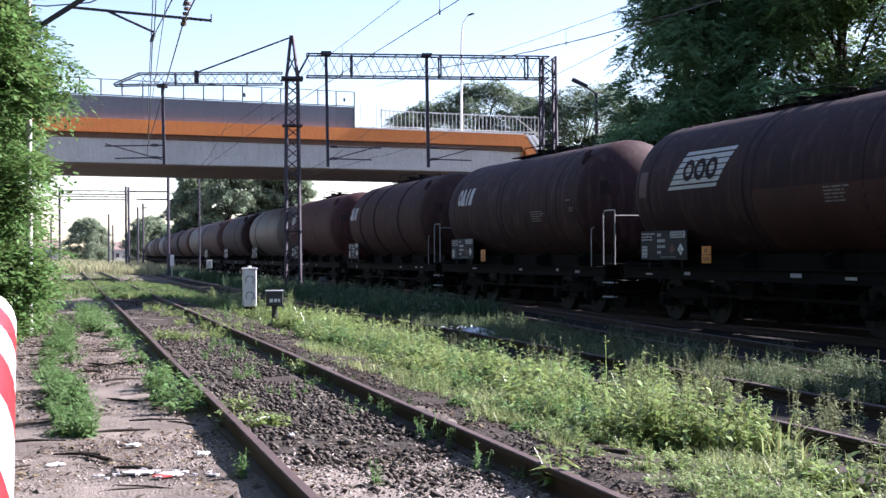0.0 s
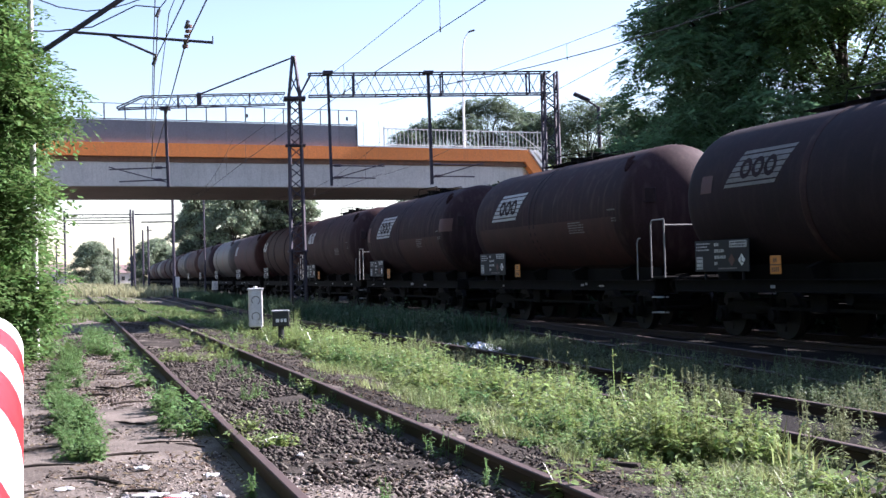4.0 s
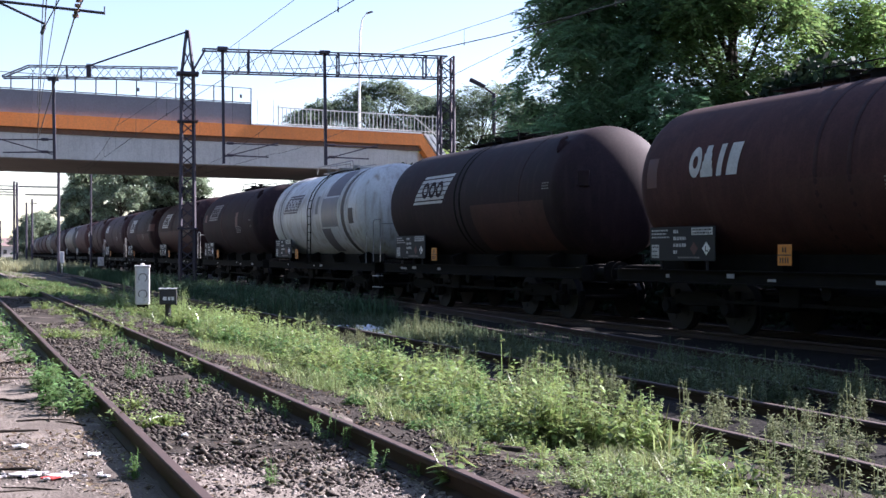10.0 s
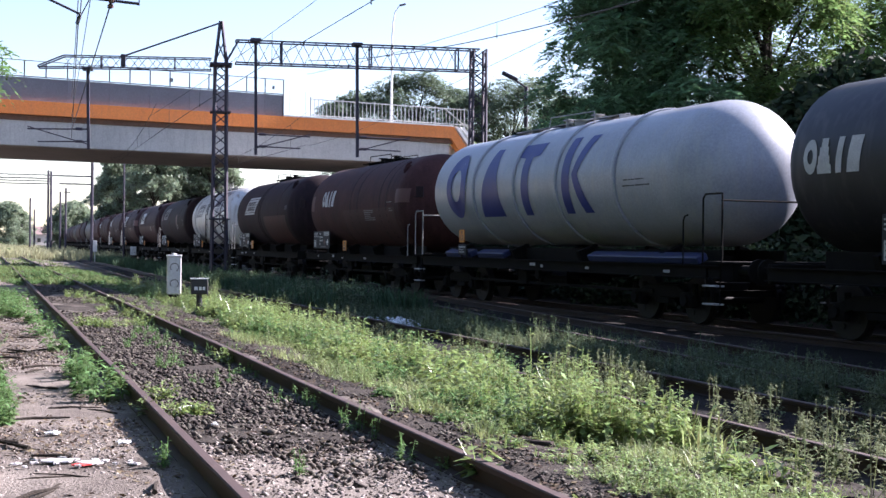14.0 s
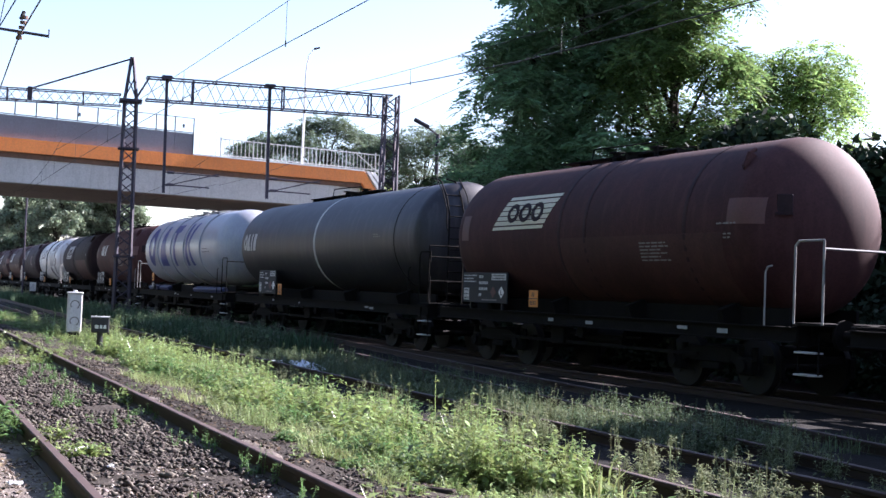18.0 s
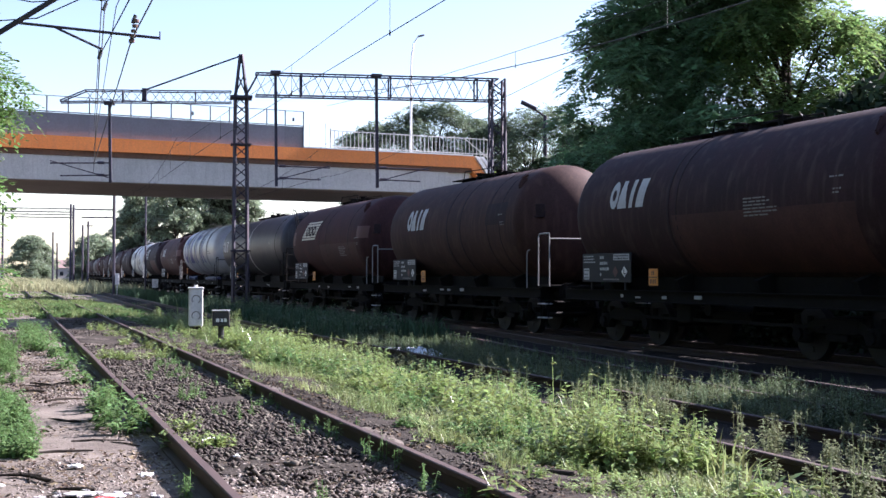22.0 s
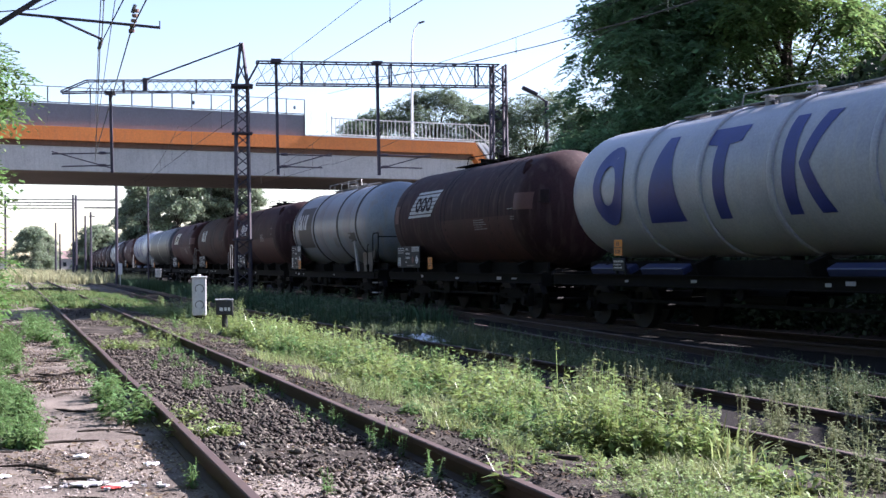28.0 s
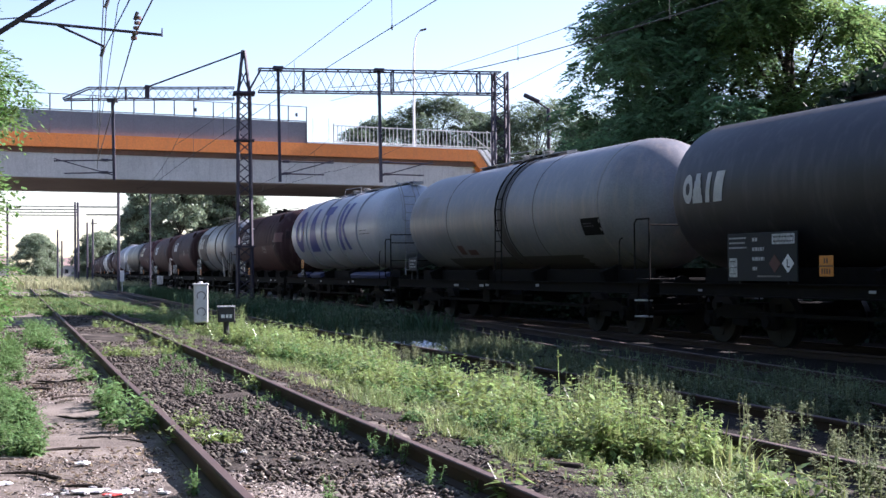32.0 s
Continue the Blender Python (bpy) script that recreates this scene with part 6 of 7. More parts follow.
# broken stone between and beside the siding's rails
P = np.concatenate([scatter(12000, RG, 9.7, 21, siding_x, -0.67, 0.60, -0.42, 1.15, 0.8), scatter(2500, RG, 20, 40, siding_x, -0.66, 0.60, 0.0, 1.2), scatter(1100, RG, 7.2, 9.8, siding_x, -0.66, 0.58, 0.0, 0.7, 1.6)])
P[:, 2] = 0.006 + U(-0.02, 0.026, len(P))
stuff("ballast", "dark brown broken stone between the siding's rails", "ballast", stones(P, 0.009 + 0.033 * RG.random(len(P)) ** 1.6, RG), "ballast")
P = scatter(14000, RG, 6.5, 24, siding_x, -0.68, 0.66, None, 1.0)
P[:, 2] += 0.004
stuff("gravel", "fine dark crumbs among the siding's stones", "gravel", stones(P, 0.004 + 0.010 * RG.random(len(P)), RG), "ballast")
P = scatter(2500, RG, 3.5, 10, siding_x, -0.70, 0.70, None, 0.8)
stuff("gravel", "scattered stones on the sandy siding", "gravel", stones(P, U(0.006, 0.03, len(P)), RG), "gravel")
P = scatter(26000, RG, 3.5, 26, siding_x, -3.6, -0.85, None, 1.5)
stuff("gravel", "pinkish grey gravel and crumbs beside the siding", "gravel", stones(P, 0.004 + 0.017 * RG.random(len(P)) ** 1.8, RG), "gravel")
P = scatter(15000, RG, 11.5, 34, siding_x, -4.2, -0.85, -0.28, 1.1, 0.7, 51.0)
stuff("gravel", "dark cinders and grit strewn over the path", "gravel", stones(P, 0.008 + 0.026 * RG.random(len(P)) ** 1.6, RG), "ballast")
P = np.concatenate([scatter(9000, RG, 4.5, 30, siding_x, 0.85, 2.6, None, 1.5), scatter(4000, RG, 19, 36, siding_x, 1.0, 2.6, None, 1.0)])
P[:, 2] += 0.048 * (P[:, 0] - np.array([siding_x(y) for y in P[:, 1]]) > 1.12)
stuff("gravel", "grey stones on the bare strip beside the rail", "gravel", stones(P, U(0.008, 0.030, len(P)), RG), "ballast")
P = scatter(7000, RG, 5.0, 40, loop_x, -1.6, 8.0, None, 1.4)
P = np.concatenate([P, scatter(9000, RG, 5.5, 18, loop_x, -0.72, 0.72, None, 1.2)])
stuff("ballast", "dark stones of the loop and main line beds", "ballast", stones(P, U(0.02, 0.05, len(P)), RG), "shaded_stone")

# low mat of fine grass, then taller weeds on the strip between siding and loop
P = scatter(9000, RG, 4.5, 55, siding_x, 1.4, 3.4, 0.18, 1.7)
stuff("grass", "sunlit yellow-green grass between the siding and the loop", "grass", blades(P, U(0.03, 0.15, len(P)), RG, 1.2, 0.005), "grass")


def weed_patch(label, n, y0, y1, d0, d1, dens, freq, seed, h0, h1, per, leaf, spread, material, group=5, r=0.22, top=False, pw=1.4, fx=siding_x):
    """Weeds that stand in small groups, taller in the middle of a group."""
    C = scatter(n, RG, y0, y1, fx, d0, d1, dens, pw, freq, seed)
    k = RG.integers(2, group + 1, len(C))
    I = np.repeat(np.arange(len(C)), k)
    off = RG.normal(size=(len(I), 2)) * r * 0.6
    P = C[I].copy()
    P[:, :2] += off
    if fx is siding_x:
        # a bare strip beside the near rail of the loop, close to the viewer
        gap = np.array([(loop_x(y) - 0.75 - x) * 0.957 for x, y in P[:, :2]])
        keep = ~((P[:, 1] < 15) & (gap < 0.42) & (RG.random(len(P)) < 0.9))
        # and bare trodden ground about the cabinet and the low sign
        d = np.array([x - siding_x(y) for x, y in P[:, :2]])
        keep &= ~((P[:, 1] > 19) & (P[:, 1] < 36) & (d < 2.3) & (RG.random(len(P)) < 0.8))
        P, I, off = P[keep], I[keep], off[keep]
    q = np.hypot(off[:, 0], off[:, 1]) / r
    tall = np.array([0.85 + 0.75 * noise.noise(Vector((c[0] * 0.9, c[1] * 0.9, seed + 50))) for c in C])
    hc = (U(h0, h1, len(C)) * np.clip(tall, 0.45, 1.4))[I]
    stuff("weeds", label, "weeds", leafy(P, hc * np.clip(1.1 - 0.45 * q, 0.35, 1.1), RG, per, leaf, spread, top), material)


weed_patch("low bright leafy weeds on the strip between the tracks", 380, 5.5, 42, 1.4, 3.1, 0.16, 0.9, 7.0, 0.10, 0.28, 48, 0.024, 0.9, "weed_bright", 5, 0.22)
weed_patch("fluffy pale low weeds on the strip between the tracks", 250, 6.5, 26, 1.5, 3.1, 0.16, 0.8, 17.0, 0.10, 0.26, 90, 0.012, 0.9, "weed_bright", 4, 0.2)
P = clump_points([(siding_x(y_) + d_, y_, 0.22, 34) for y_, d_ in ((9.4, 3.3), (10.6, 3.5), (11.8, 3.2), (13.5, 3.4), (15.2, 3.3), (17.5, 3.5), (12.6, 3.5), (14.4, 3.5), (20.5, 3.4))], RG)
stuff("grass", "tufts of long pale grass beside the loop rail", "grass", blades(P, U(0.25, 0.5, len(P)), RG, 1.1, 0.008), "grass_pale")
P = scatter(6000, RG, 8.5, 19, siding_x, 1.35, 2.95, 0.10, 1.3, 1.1, 33.0)
stuff("grass", "fine pale yellow-green grass among the weeds", "grass", blades(P, U(0.05, 0.22, len(P)), RG, 1.4, 0.0035), "grass_pale")
weed_patch("bright small-leaved weeds scattered on the bare strip", 75, 6.3, 12, 1.2, 3.0, 0.04, 1.2, 44.0, 0.14, 0.34, 34, 0.026, 0.6, "weed_lime", 3, 0.14, pw=1.0)
weed_patch("knee-high bright weeds with pointed leaves", 330, 9.5, 40, 1.8, 3.3, 0.14, 0.7, 3.0, 0.28, 0.66, 56, 0.040, 0.5, "weed_lime", 4, 0.18, pw=1.2)
weed_patch("darker green weeds among the bright ones", 130, 9.5, 42, 1.4, 3.6, 0.06, 0.7, 11.0, 0.2, 0.45, 54, 0.034, 0.6, "weed_fresh", 4, 0.2, pw=1.2)
weed_patch("tall upright weeds with narrow tops", 150, 9, 44, 2.5, 3.7, 0.0, 0.7, 5.0, 0.5, 0.85, 84, 0.024, 0.20, "weed_bright", 3, 0.14, pw=1.1)
weed_patch("broad yellow-green leaves along the loop rail", 230, 12.0, 28, 2.4, 3.5, -0.05, 0.8, 15.0, 0.40, 0.78, 28, 0.060, 0.5, "weed_lime", 3, 0.18, pw=1.2)
# the loop and beyond: seeding stalks, then shaded grass
weed_patch("upright seeding weeds with pale heads over the loop", 80, 9.5, 26, -0.3, 0.5, -0.1, 0.6, 1.0, 0.32, 0.6, 54, 0.023, 0.24, "stalk", 5, 0.2, fx=loop_x)
weed_patch("grey-green seeding weeds beside the loop rail", 500, 13.0, 32, 0.9, 3.1, -0.2, 0.55, 21.0, 0.30, 0.58, 42, 0.026, 0.35, "shaded_weed", 5, 0.28, fx=loop_x)
weed_patch("pale seeding weeds beyond the far loop rail", 200, 9.5, 24, 0.9, 2.3, -0.15, 0.6, 27.0, 0.30, 0.55, 60, 0.020, 0.3, "stalk", 5, 0.22, fx=loop_x, pw=1.1)
weed_patch("tall shaded weeds around the gantry mast", 330, 30, 58, 1.3, 3.7, -0.25, 0.3, 61.0, 0.5, 1.0, 36, 0.06, 0.4, "shaded_weed", 4, 0.35, fx=loop_x, pw=1.0)
weed_patch("lit seeding weeds standing beside the near loop rail", 18, 6.5, 11, -1.5, -0.9, -0.1, 0.9, 31.0, 0.35, 0.7, 60, 0.024, 0.3, "stalk", 4, 0.12, fx=loop_x, pw=1.0)
P = scatter(4500, RG, 13.0, 60, loop_x, 0.9, 4.2, 0.05, 1.5)
stuff("grass", "tall grass over the loop and branch tracks", "grass", blades(P, U(0.08, 0.30, len(P)), RG, 0.8, 0.005), "shaded_weed")
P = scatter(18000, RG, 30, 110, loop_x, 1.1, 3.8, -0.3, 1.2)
stuff("grass", "tall grass around the mast, dark green for the shade there", "grass", blades(P, U(0.25, 0.75, len(P)), RG, 0.8, 0.012), "shaded_grass")
P = scatter(8000, RG, 41, 66, loop_x, -7.5, -1.4, 0.08, 1.0)
stuff("grass", "green grass over the far end of the siding", "grass", blades(P, U(0.06, 0.26, len(P)), RG, 1.3, 0.014), "grass")
weed_patch("low green weeds over the far end of the siding", 210, 40, 64, -1.2, 4.2, -0.1, 0.4, 71.0, 0.10, 0.34, 40, 0.045, 0.9, "weed_fresh", 4, 0.4, pw=1.0)
P = scatter(3500, RG, 66, 100, loop_x, -9, -1.4, 0.15, 1.0)
stuff("grass", "thin short grass about the far turnout", "grass", blades(P, U(0.06, 0.16, len(P)), RG, 0.6, 0.014), "grass")
P = scatter(16000, RG, 104, 300, loop_x, -16, 4.5, -0.6, 1.6)
stuff("grass", "tall dry straw-coloured grass along the far line", "grass", blades(P, U(0.4, 1.2, len(P)), RG, 1.1, 0.03), "dry_grass")
# weeds by the path and along the rails
def strip_points(a, b, width, n, rnd, dens=-0.1):
    """Points along a straight strip on the ground, patchy and denser in the middle."""
    out = []
    while len(out) < n:
        u = rnd.random()
        o = rnd.normal() * width * 0.5
        x, y = a[0] + (b[0] - a[0]) * u + o, a[1] + (b[1] - a[1]) * u
        if noise.noise(Vector((x * 1.4, y * 1.4, 4.0))) > dens:
            out.append((x, y, ground_z(x, y)))
    return np.array(out)


P = np.concatenate([strip_points((-2.86, 9.6), (-4.3, 13.8), 0.17, 120, RG, -0.2), strip_points((-4.3, 13.8), (-7.6, 24.8), 0.26, 130, RG, -0.1)])
stuff("weeds", "low fresh green weeds in a strip along the path", "weeds", leafy(P, U(0.08, 0.26, len(P)), RG, 54, 0.028, 1.0), "weed_fresh")
P = np.concatenate([strip_points((-2.28, 10.9), (-3.2, 13.6), 0.17, 34, RG, -0.05), strip_points((-3.6, 15.0), (-6.1, 22.6), 0.14, 20, RG, 0.15), strip_points((-6.3, 22.5), (-9.0, 31.0), 0.35, 90, RG, -0.2), strip_points((-7.2, 22.0), (-11.5, 33.0), 0.6, 110, RG, -0.3)])
stuff("weeds", "leafy weeds growing against the siding rail", "weeds", leafy(P, U(0.16, 0.44, len(P)), RG, 26, 0.050, 0.6), "weed_fresh")
SPOTS = [(-1.45, 10.2, 0.16, 5), (-1.66, 10.05, 0.16, 5), (-1.92, 11.3, 0.12, 4), (-4.7, 20.9, 0.25, 12), (-4.3, 20.6, 0.25, 14), (-3.9, 21.5, 0.3, 16), (-3.7, 22.5, 0.3, 8),
         (-4.4, 24.0, 0.5, 14), (-5.2, 25.6, 0.5, 16), (-1.7, 14.7, 0.08, 3), (-6.2, 29.0, 0.5, 16), (-7.2, 32.0, 0.6, 18)]
P = clump_points(SPOTS, RG)
stuff("weeds", "small green weeds between the siding's rails", "weeds", leafy(P, U(0.08, 0.26, len(P)), RG, 42, 0.030, 0.9), "weed_lime")
P = clump_points([(0.20, 8.1, 0.10, 4), (0.45, 7.75, 0.05, 2), (-0.45, 7.6, 0.06, 2), (-1.26, 7.9, 0.06, 3), (-0.1, 9.4, 0.3, 9), (-0.6, 10.8, 0.3, 8), (-1.6, 12.4, 0.25, 6), (-1.3, 13.4, 0.3, 7), (-2.2, 14.2, 0.3, 8), (-2.0, 15.6, 0.35, 9), (-2.9, 16.6, 0.35, 10), (-3.1, 18.2, 0.4, 12), (-3.6, 19.4, 0.4, 12)], RG)
stuff("weeds", "single small weeds among the stones", "weeds", leafy(P, U(0.08, 0.26, len(P)), RG, 36, 0.016, 0.4), "weed_fresh")
P = clump_points([(2.62, 8.15, 0.18, 8), (2.3, 8.3, 0.2, 7), (2.0, 9.6, 0.22, 8), (0.62, 7.35, 0.06, 2)], RG)
stuff("weeds", "broad-leaved bright bramble beside the loop rail", "weeds", leafy(P, U(0.18, 0.40, len(P)), RG, 18, 0.058, 0.7), "weed_lime")
P = clump_points([(-1.6, 19.5, 0.4, 16), (-2.4, 22.0, 0.45, 16), (-0.9, 18.3, 0.35, 12), (0.3, 15.7, 0.35, 14), (0.9, 14.9, 0.35, 12), (1.35, 14.2, 0.35, 14), (-0.3, 17.2, 0.4, 10), (1.9, 12.2, 0.3, 8)], RG)
stuff("weeds", "dark broad-leaved weeds beside the loop rail", "weeds", leafy(P, U(0.3, 0.62, len(P)), RG, 30, 0.045, 0.5), "weed_fresh")

# dry leaves and bark crumbs trodden into the path and the siding
def litter(P, size, rnd):
    n = len(P)
    a = rnd.random(n) * 2 * np.pi
    d = np.stack([np.cos(a), np.sin(a), rnd.normal(size=n) * 0.25], 1) * size[:, None]
    e = np.stack([-np.sin(a), np.cos(a), rnd.normal(size=n) * 0.25], 1) * (size * rnd.uniform(0.2, 0.6, n))[:, None]
    Q = P + np.array([0, 0, 0.012])
    return np.stack([Q - d, Q - e, Q + d, Q + e], 1).reshape(-1, 3), np.arange(n * 4).reshape(-1, 4)


P = np.concatenate([scatter(16000, RG, 4.0, 26, siding_x, -3.8, -0.85, -0.15, 1.4, 1.3, 41.0), scatter(2500, RG, 4.0, 24, siding_x, -0.7, 0.7, 0.0, 1.3, 1.3, 42.0), scatter(4000, RG, 5.0, 24, siding_x, 0.85, 2.2, -0.1, 1.4, 1.3, 43.0) + np.array([0, 0, 0.045])])
stuff("leaf_litter", "dry brown leaves and crumbs scattered on the ground", "leaf litter", litter(P, U(0.008, 0.034, len(P)), RG), "litter_leaf")

P = scatter(3500, RG, -6, 4, siding_x, -3.6, 3.4, -0.2, 1.0)
stuff("gravel", "sparse grey gravel on the trodden ground", "gravel", stones(P, 0.006 + 0.02 * RG.random(len(P)) ** 2, RG), "gravel")

# ---- small things beside the siding ----
bx = thing("signal_cabinet", "small white weathered signal cabinet on a dark foot", "cabinet")
bx.matrix_world = pose(-4.93, 31.2, -0.02, 0, 0, 12)
bm = bmesh.new()
box(bm, (0, 0, 0.62), (0.34, 0.30, 0.92), bev=0.02)
part("body", bm, "box_white", bx)
bm = bmesh.new()
box(bm, (0, 0, 0.08), (0.26, 0.24, 0.18), bev=0.01)
part("foot", bm, "frame_black", bx)
bm = bmesh.new()
box(bm, (0, 0, 1.10), (0.38, 0.34, 0.05), bev=0.012)
tube(bm, (0, 0, 1.12), (0, 0, 1.17), 0.05, 8)
part("cap", bm, "box_white", bx)
for z in (0.42, 0.82):
    bm = bmesh.new()
    rim = [[bm.verts.new((e * math.cos(radians(q)), f, z + e * math.sin(radians(q)))) for e, f in ((0.088, -0.150), (0.088, -0.157), (0.112, -0.157), (0.112, -0.150))] for q in range(-60, 221, 20)]
    for u, v in zip(rim[:-1], rim[1:]):
        for k in range(4):
            bm.faces.new((u[k], u[(k + 1) % 4], v[(k + 1) % 4], v[k]))
    part("ring_mark", bm, "patch_grey", bx)

sg = thing("shunting_sign", "low black sign box on a stubby post", "sign")
sg.matrix_world = pose(-3.52, 25.5, -0.08, 0, 0, 10)
bm = bmesh.new()
box(bm, (0, 0, 0.60), (0.34, 0.22, 0.30), bev=0.015)
part("box", bm, "sign_black", sg)
bm = bmesh.new()
box(bm, (0, 0, 0.765), (0.36, 0.24, 0.02))
part("lid", bm, "box_white", sg)
for k, w in ((-0.07, 0.07), (0.015, 0.05), (0.085, 0.05)):
    bm = bmesh.new()
    box(bm, (k, -0.113, 0.57), (w, 0.006, 0.07))
    part("writing_bar", bm, "white_paint", sg)
bm = bmesh.new()
tube(bm, (0, 0, 0), (0, 0, 0.46), 0.06, 10)
tube(bm, (0.06, 0, 0.2), (-0.12, -0.05, 0.03), 0.05, 8)
part("post", bm, "sign_black", sg)

br = thing("barrier_boom", "red and white striped barrier boom with a rounded tip", "barrier")


def barrier():
    """A striped boom at chest height that points down the line, on a thin forked stand."""
    a, d = Vector((-0.183, 0.335, 1.283)), Vector((-0.325, 0.946, 0.0)).normalized()
    q = d.to_track_quat("Y", "Z").to_matrix().to_4x4()
    rad = 0.062
    cuts = [-0.05, 0.20, 0.46, 0.75, 1.10, 1.50, 1.98]
    for i, (u0, u1) in enumerate(zip(cuts[:-1], cuts[1:])):
        bm = bmesh.new()
        prof = [(u0, 0.0), (u0, rad), (u1, rad), (u1, 0.0)]
        if i == len(cuts) - 2:
            prof = [(u0, 0.0), (u0, rad)] + [(u1 - 0.07 + 0.07 * math.sin(k * math.pi / 12), rad * math.cos(k * math.pi / 12)) for k in range(6)] + [(u1, 0.0)]
        lathe_y(bm, prof, 32)
        o = part("stripe", bm, "barrier_white" if i % 2 else "barrier_red", br)
        o.matrix_basis = Matrix.Translation(a) @ q
    bm = bmesh.new()
    e = a + d * 1.75
    tube(bm, (e.x, e.y, 0), (e.x, e.y, 1.25), 0.025, 8)
    box(bm, (e.x, e.y, 0.015), (0.3, 0.3, 0.03), bev=0.005)
    part("stand", bm, "mast_steel", br)
    bm = bmesh.new()
    e = a + d * 0.02
    tube(bm, (e.x, e.y, 0), (e.x, e.y, 1.25), 0.03, 8)
    part("stand", bm, "mast_steel", br)


barrier()

# plastic sheet and boards lying by the loop
def crumple(name, label, category, x, y, w, l, h, material, seed, rz=0.0):
    """A crumpled sheet with a ragged outline and creases."""
    rnd = random.Random(seed)
    bm = bmesh.new()
    nr, na = 7, 26
    c = bm.verts.new((0, 0, h * 0.7))
    rings = []
    for i in range(1, nr + 1):
        ring = []
        for j in range(na):
            a = 2 * math.pi * j / na
            ca, sa = math.cos(a), math.sin(a)
            q = (abs(ca) ** 4 + abs(sa) ** 4) ** -0.25
            q *= 1 + 0.5 * noise.noise(Vector((ca * 1.6 + seed, sa * 1.6, 2.0)))
            u = i / nr
            px, py = ca * q * u * w / 2, sa * q * u * l / 2
            crease = abs(noise.noise(Vector((px / w * 5 + seed, py / l * 5, seed)))) + 0.5 * abs(noise.noise(Vector((px / w * 11, py / l * 11 + seed, 1))))
            ring.append(bm.verts.new((px + 0.03 * w * rnd.uniform(-1, 1), py + 0.03 * l * rnd.uniform(-1, 1), 0.012 + h * 1.6 * crease * (1 - 0.55 * u))))
        rings.append(ring)
    for j in range(na):
        bm.faces.new((c, rings[0][j], rings[0][(j + 1) % na]))
        for A, B in zip(rings[:-1], rings[1:]):
            bm.faces.new((A[j], B[j], B[(j + 1) % na], A[(j + 1) % na]))
    ex = bmesh.ops.extrude_face_region(bm, geom=bm.faces[:])
    bmesh.ops.translate(bm, verts=[v for v in ex["geom"] if isinstance(v, bmesh.types.BMVert)], vec=(0, 0, -0.010))
    ob = new(name, mesh_of(name, bm, material, smooth=28))
    ob.matrix_world = pose(x, y, ground_z(x, y) + 0.01, 0, 0, rz)
    return tagged(ob, label, category)


crumple("plastic_sheet", "crumpled whitish plastic sheet lying between the tracks", "litter", 0.5, 26.0, 0.75, 3.2, 0.16, "plastic_sheet", 3, 14)
crumple("plastic_bag", "flattened torn white plastic bag on the gravel", "litter", -1.97, 8.02, 0.20, 0.12, 0.006, "torn_film", 5, 5)
crumple("plastic_bag", "flattened torn white plastic bag on the gravel", "litter", -1.77, 7.95, 0.13, 0.10, 0.006, "torn_film", 15, 40)
crumple("paper_scrap", "small red and white scrap of packaging", "litter", -1.80, 7.86, 0.10, 0.05, 0.008, "litter_red", 8, 30)
RB = random.Random(31)
for _ in range(16):
    crumple("film_scrap", "small torn scrap of whitish plastic film on the gravel", "litter", -1.88 + RB.gauss(0, 0.15), 7.97 + RB.gauss(0, 0.09), RB.uniform(0.02, 0.07), RB.uniform(0.015, 0.05), 0.006, "torn_film", RB.randint(30, 90), RB.uniform(0, 180))
for x_, y_, w_, l_, sd_, rz_ in ((-1.78, 10.5, 0.03, 0.14, 21, 10), (-1.60, 10.55, 0.025, 0.22, 22, -35), (-1.2, 9.6, 0.05, 0.05, 23, 0), (-2.3, 9.15, 0.10, 0.08, 24, 10), (-1.72, 8.75, 0.10, 0.09, 25, 60), (-2.6, 8.3, 0.12, 0.05, 26, 35)):
    crumple("paper_scrap", "small white scrap of paper on the ground", "litter", x_, y_, w_, l_, 0.02, "white_paint", sd_, rz_)


def stick(x, y, l, r, rz, material="bark"):
    bm = bmesh.new()
    tube(bm, (-l / 2, 0, 0), (-l * 0.1, 0.03 * l, 0.01), r, 6, r * 0.8)
    tube(bm, (-l * 0.1, 0.03 * l, 0.01), (l / 2, 0, 0.0), r * 0.8, 6, r * 0.4)
    ob = new("stick", mesh_of("stick", bm, material, smooth=40))
    ob.matrix_world = pose(x, y, ground_z(x, y) + r, 0, 0, rz)
    tagged(ob, "dry broken stick lying on the gravel", "stick", "sticks on the path")


RS = random.Random(17)
for _ in range(90):
    y = 6.8 + 14 * RS.random() ** 1.5
    stick(siding_x(y) - 1.1 - 2.6 * RS.random(), y, RS.uniform(0.15, 0.5), RS.uniform(0.006, 0.018), RS.uniform(0, 180))


def board(x, y, l, w, rz, label, material="sleeper"):
    bm = bmesh.new()
    box(bm, (0, 0, 0), (l, w, 0.07), bev=0.01)
    ob = new("timber", mesh_of("timber", bm, material))
    ob.matrix_world = pose(x, y, ground_z(x, y) + 0.04, 0, 2, rz)
    tagged(ob, label, "timber", "old timbers")


board(1.05, 8.9, 0.5, 0.09, -24, "weathered old timber half buried in weeds")
board(2.75, 7.9, 0.7, 0.2, -20, "weathered old timber beside the loop rail")
board(-3.4, 8.6, 0.7, 0.25, 10, "pale broken slab beside the path", "concrete")
board(-3.6, 9.2, 0.6, 0.22, -12, "pale broken slab beside the path", "concrete")

# white triangle marker and thin poles far along the line
mk = thing("marker_board", "small white marker board with a dark wedge", "sign")
mk.matrix_world = pose(-17.3, 91.0, -0.2, 0, 0, 12)
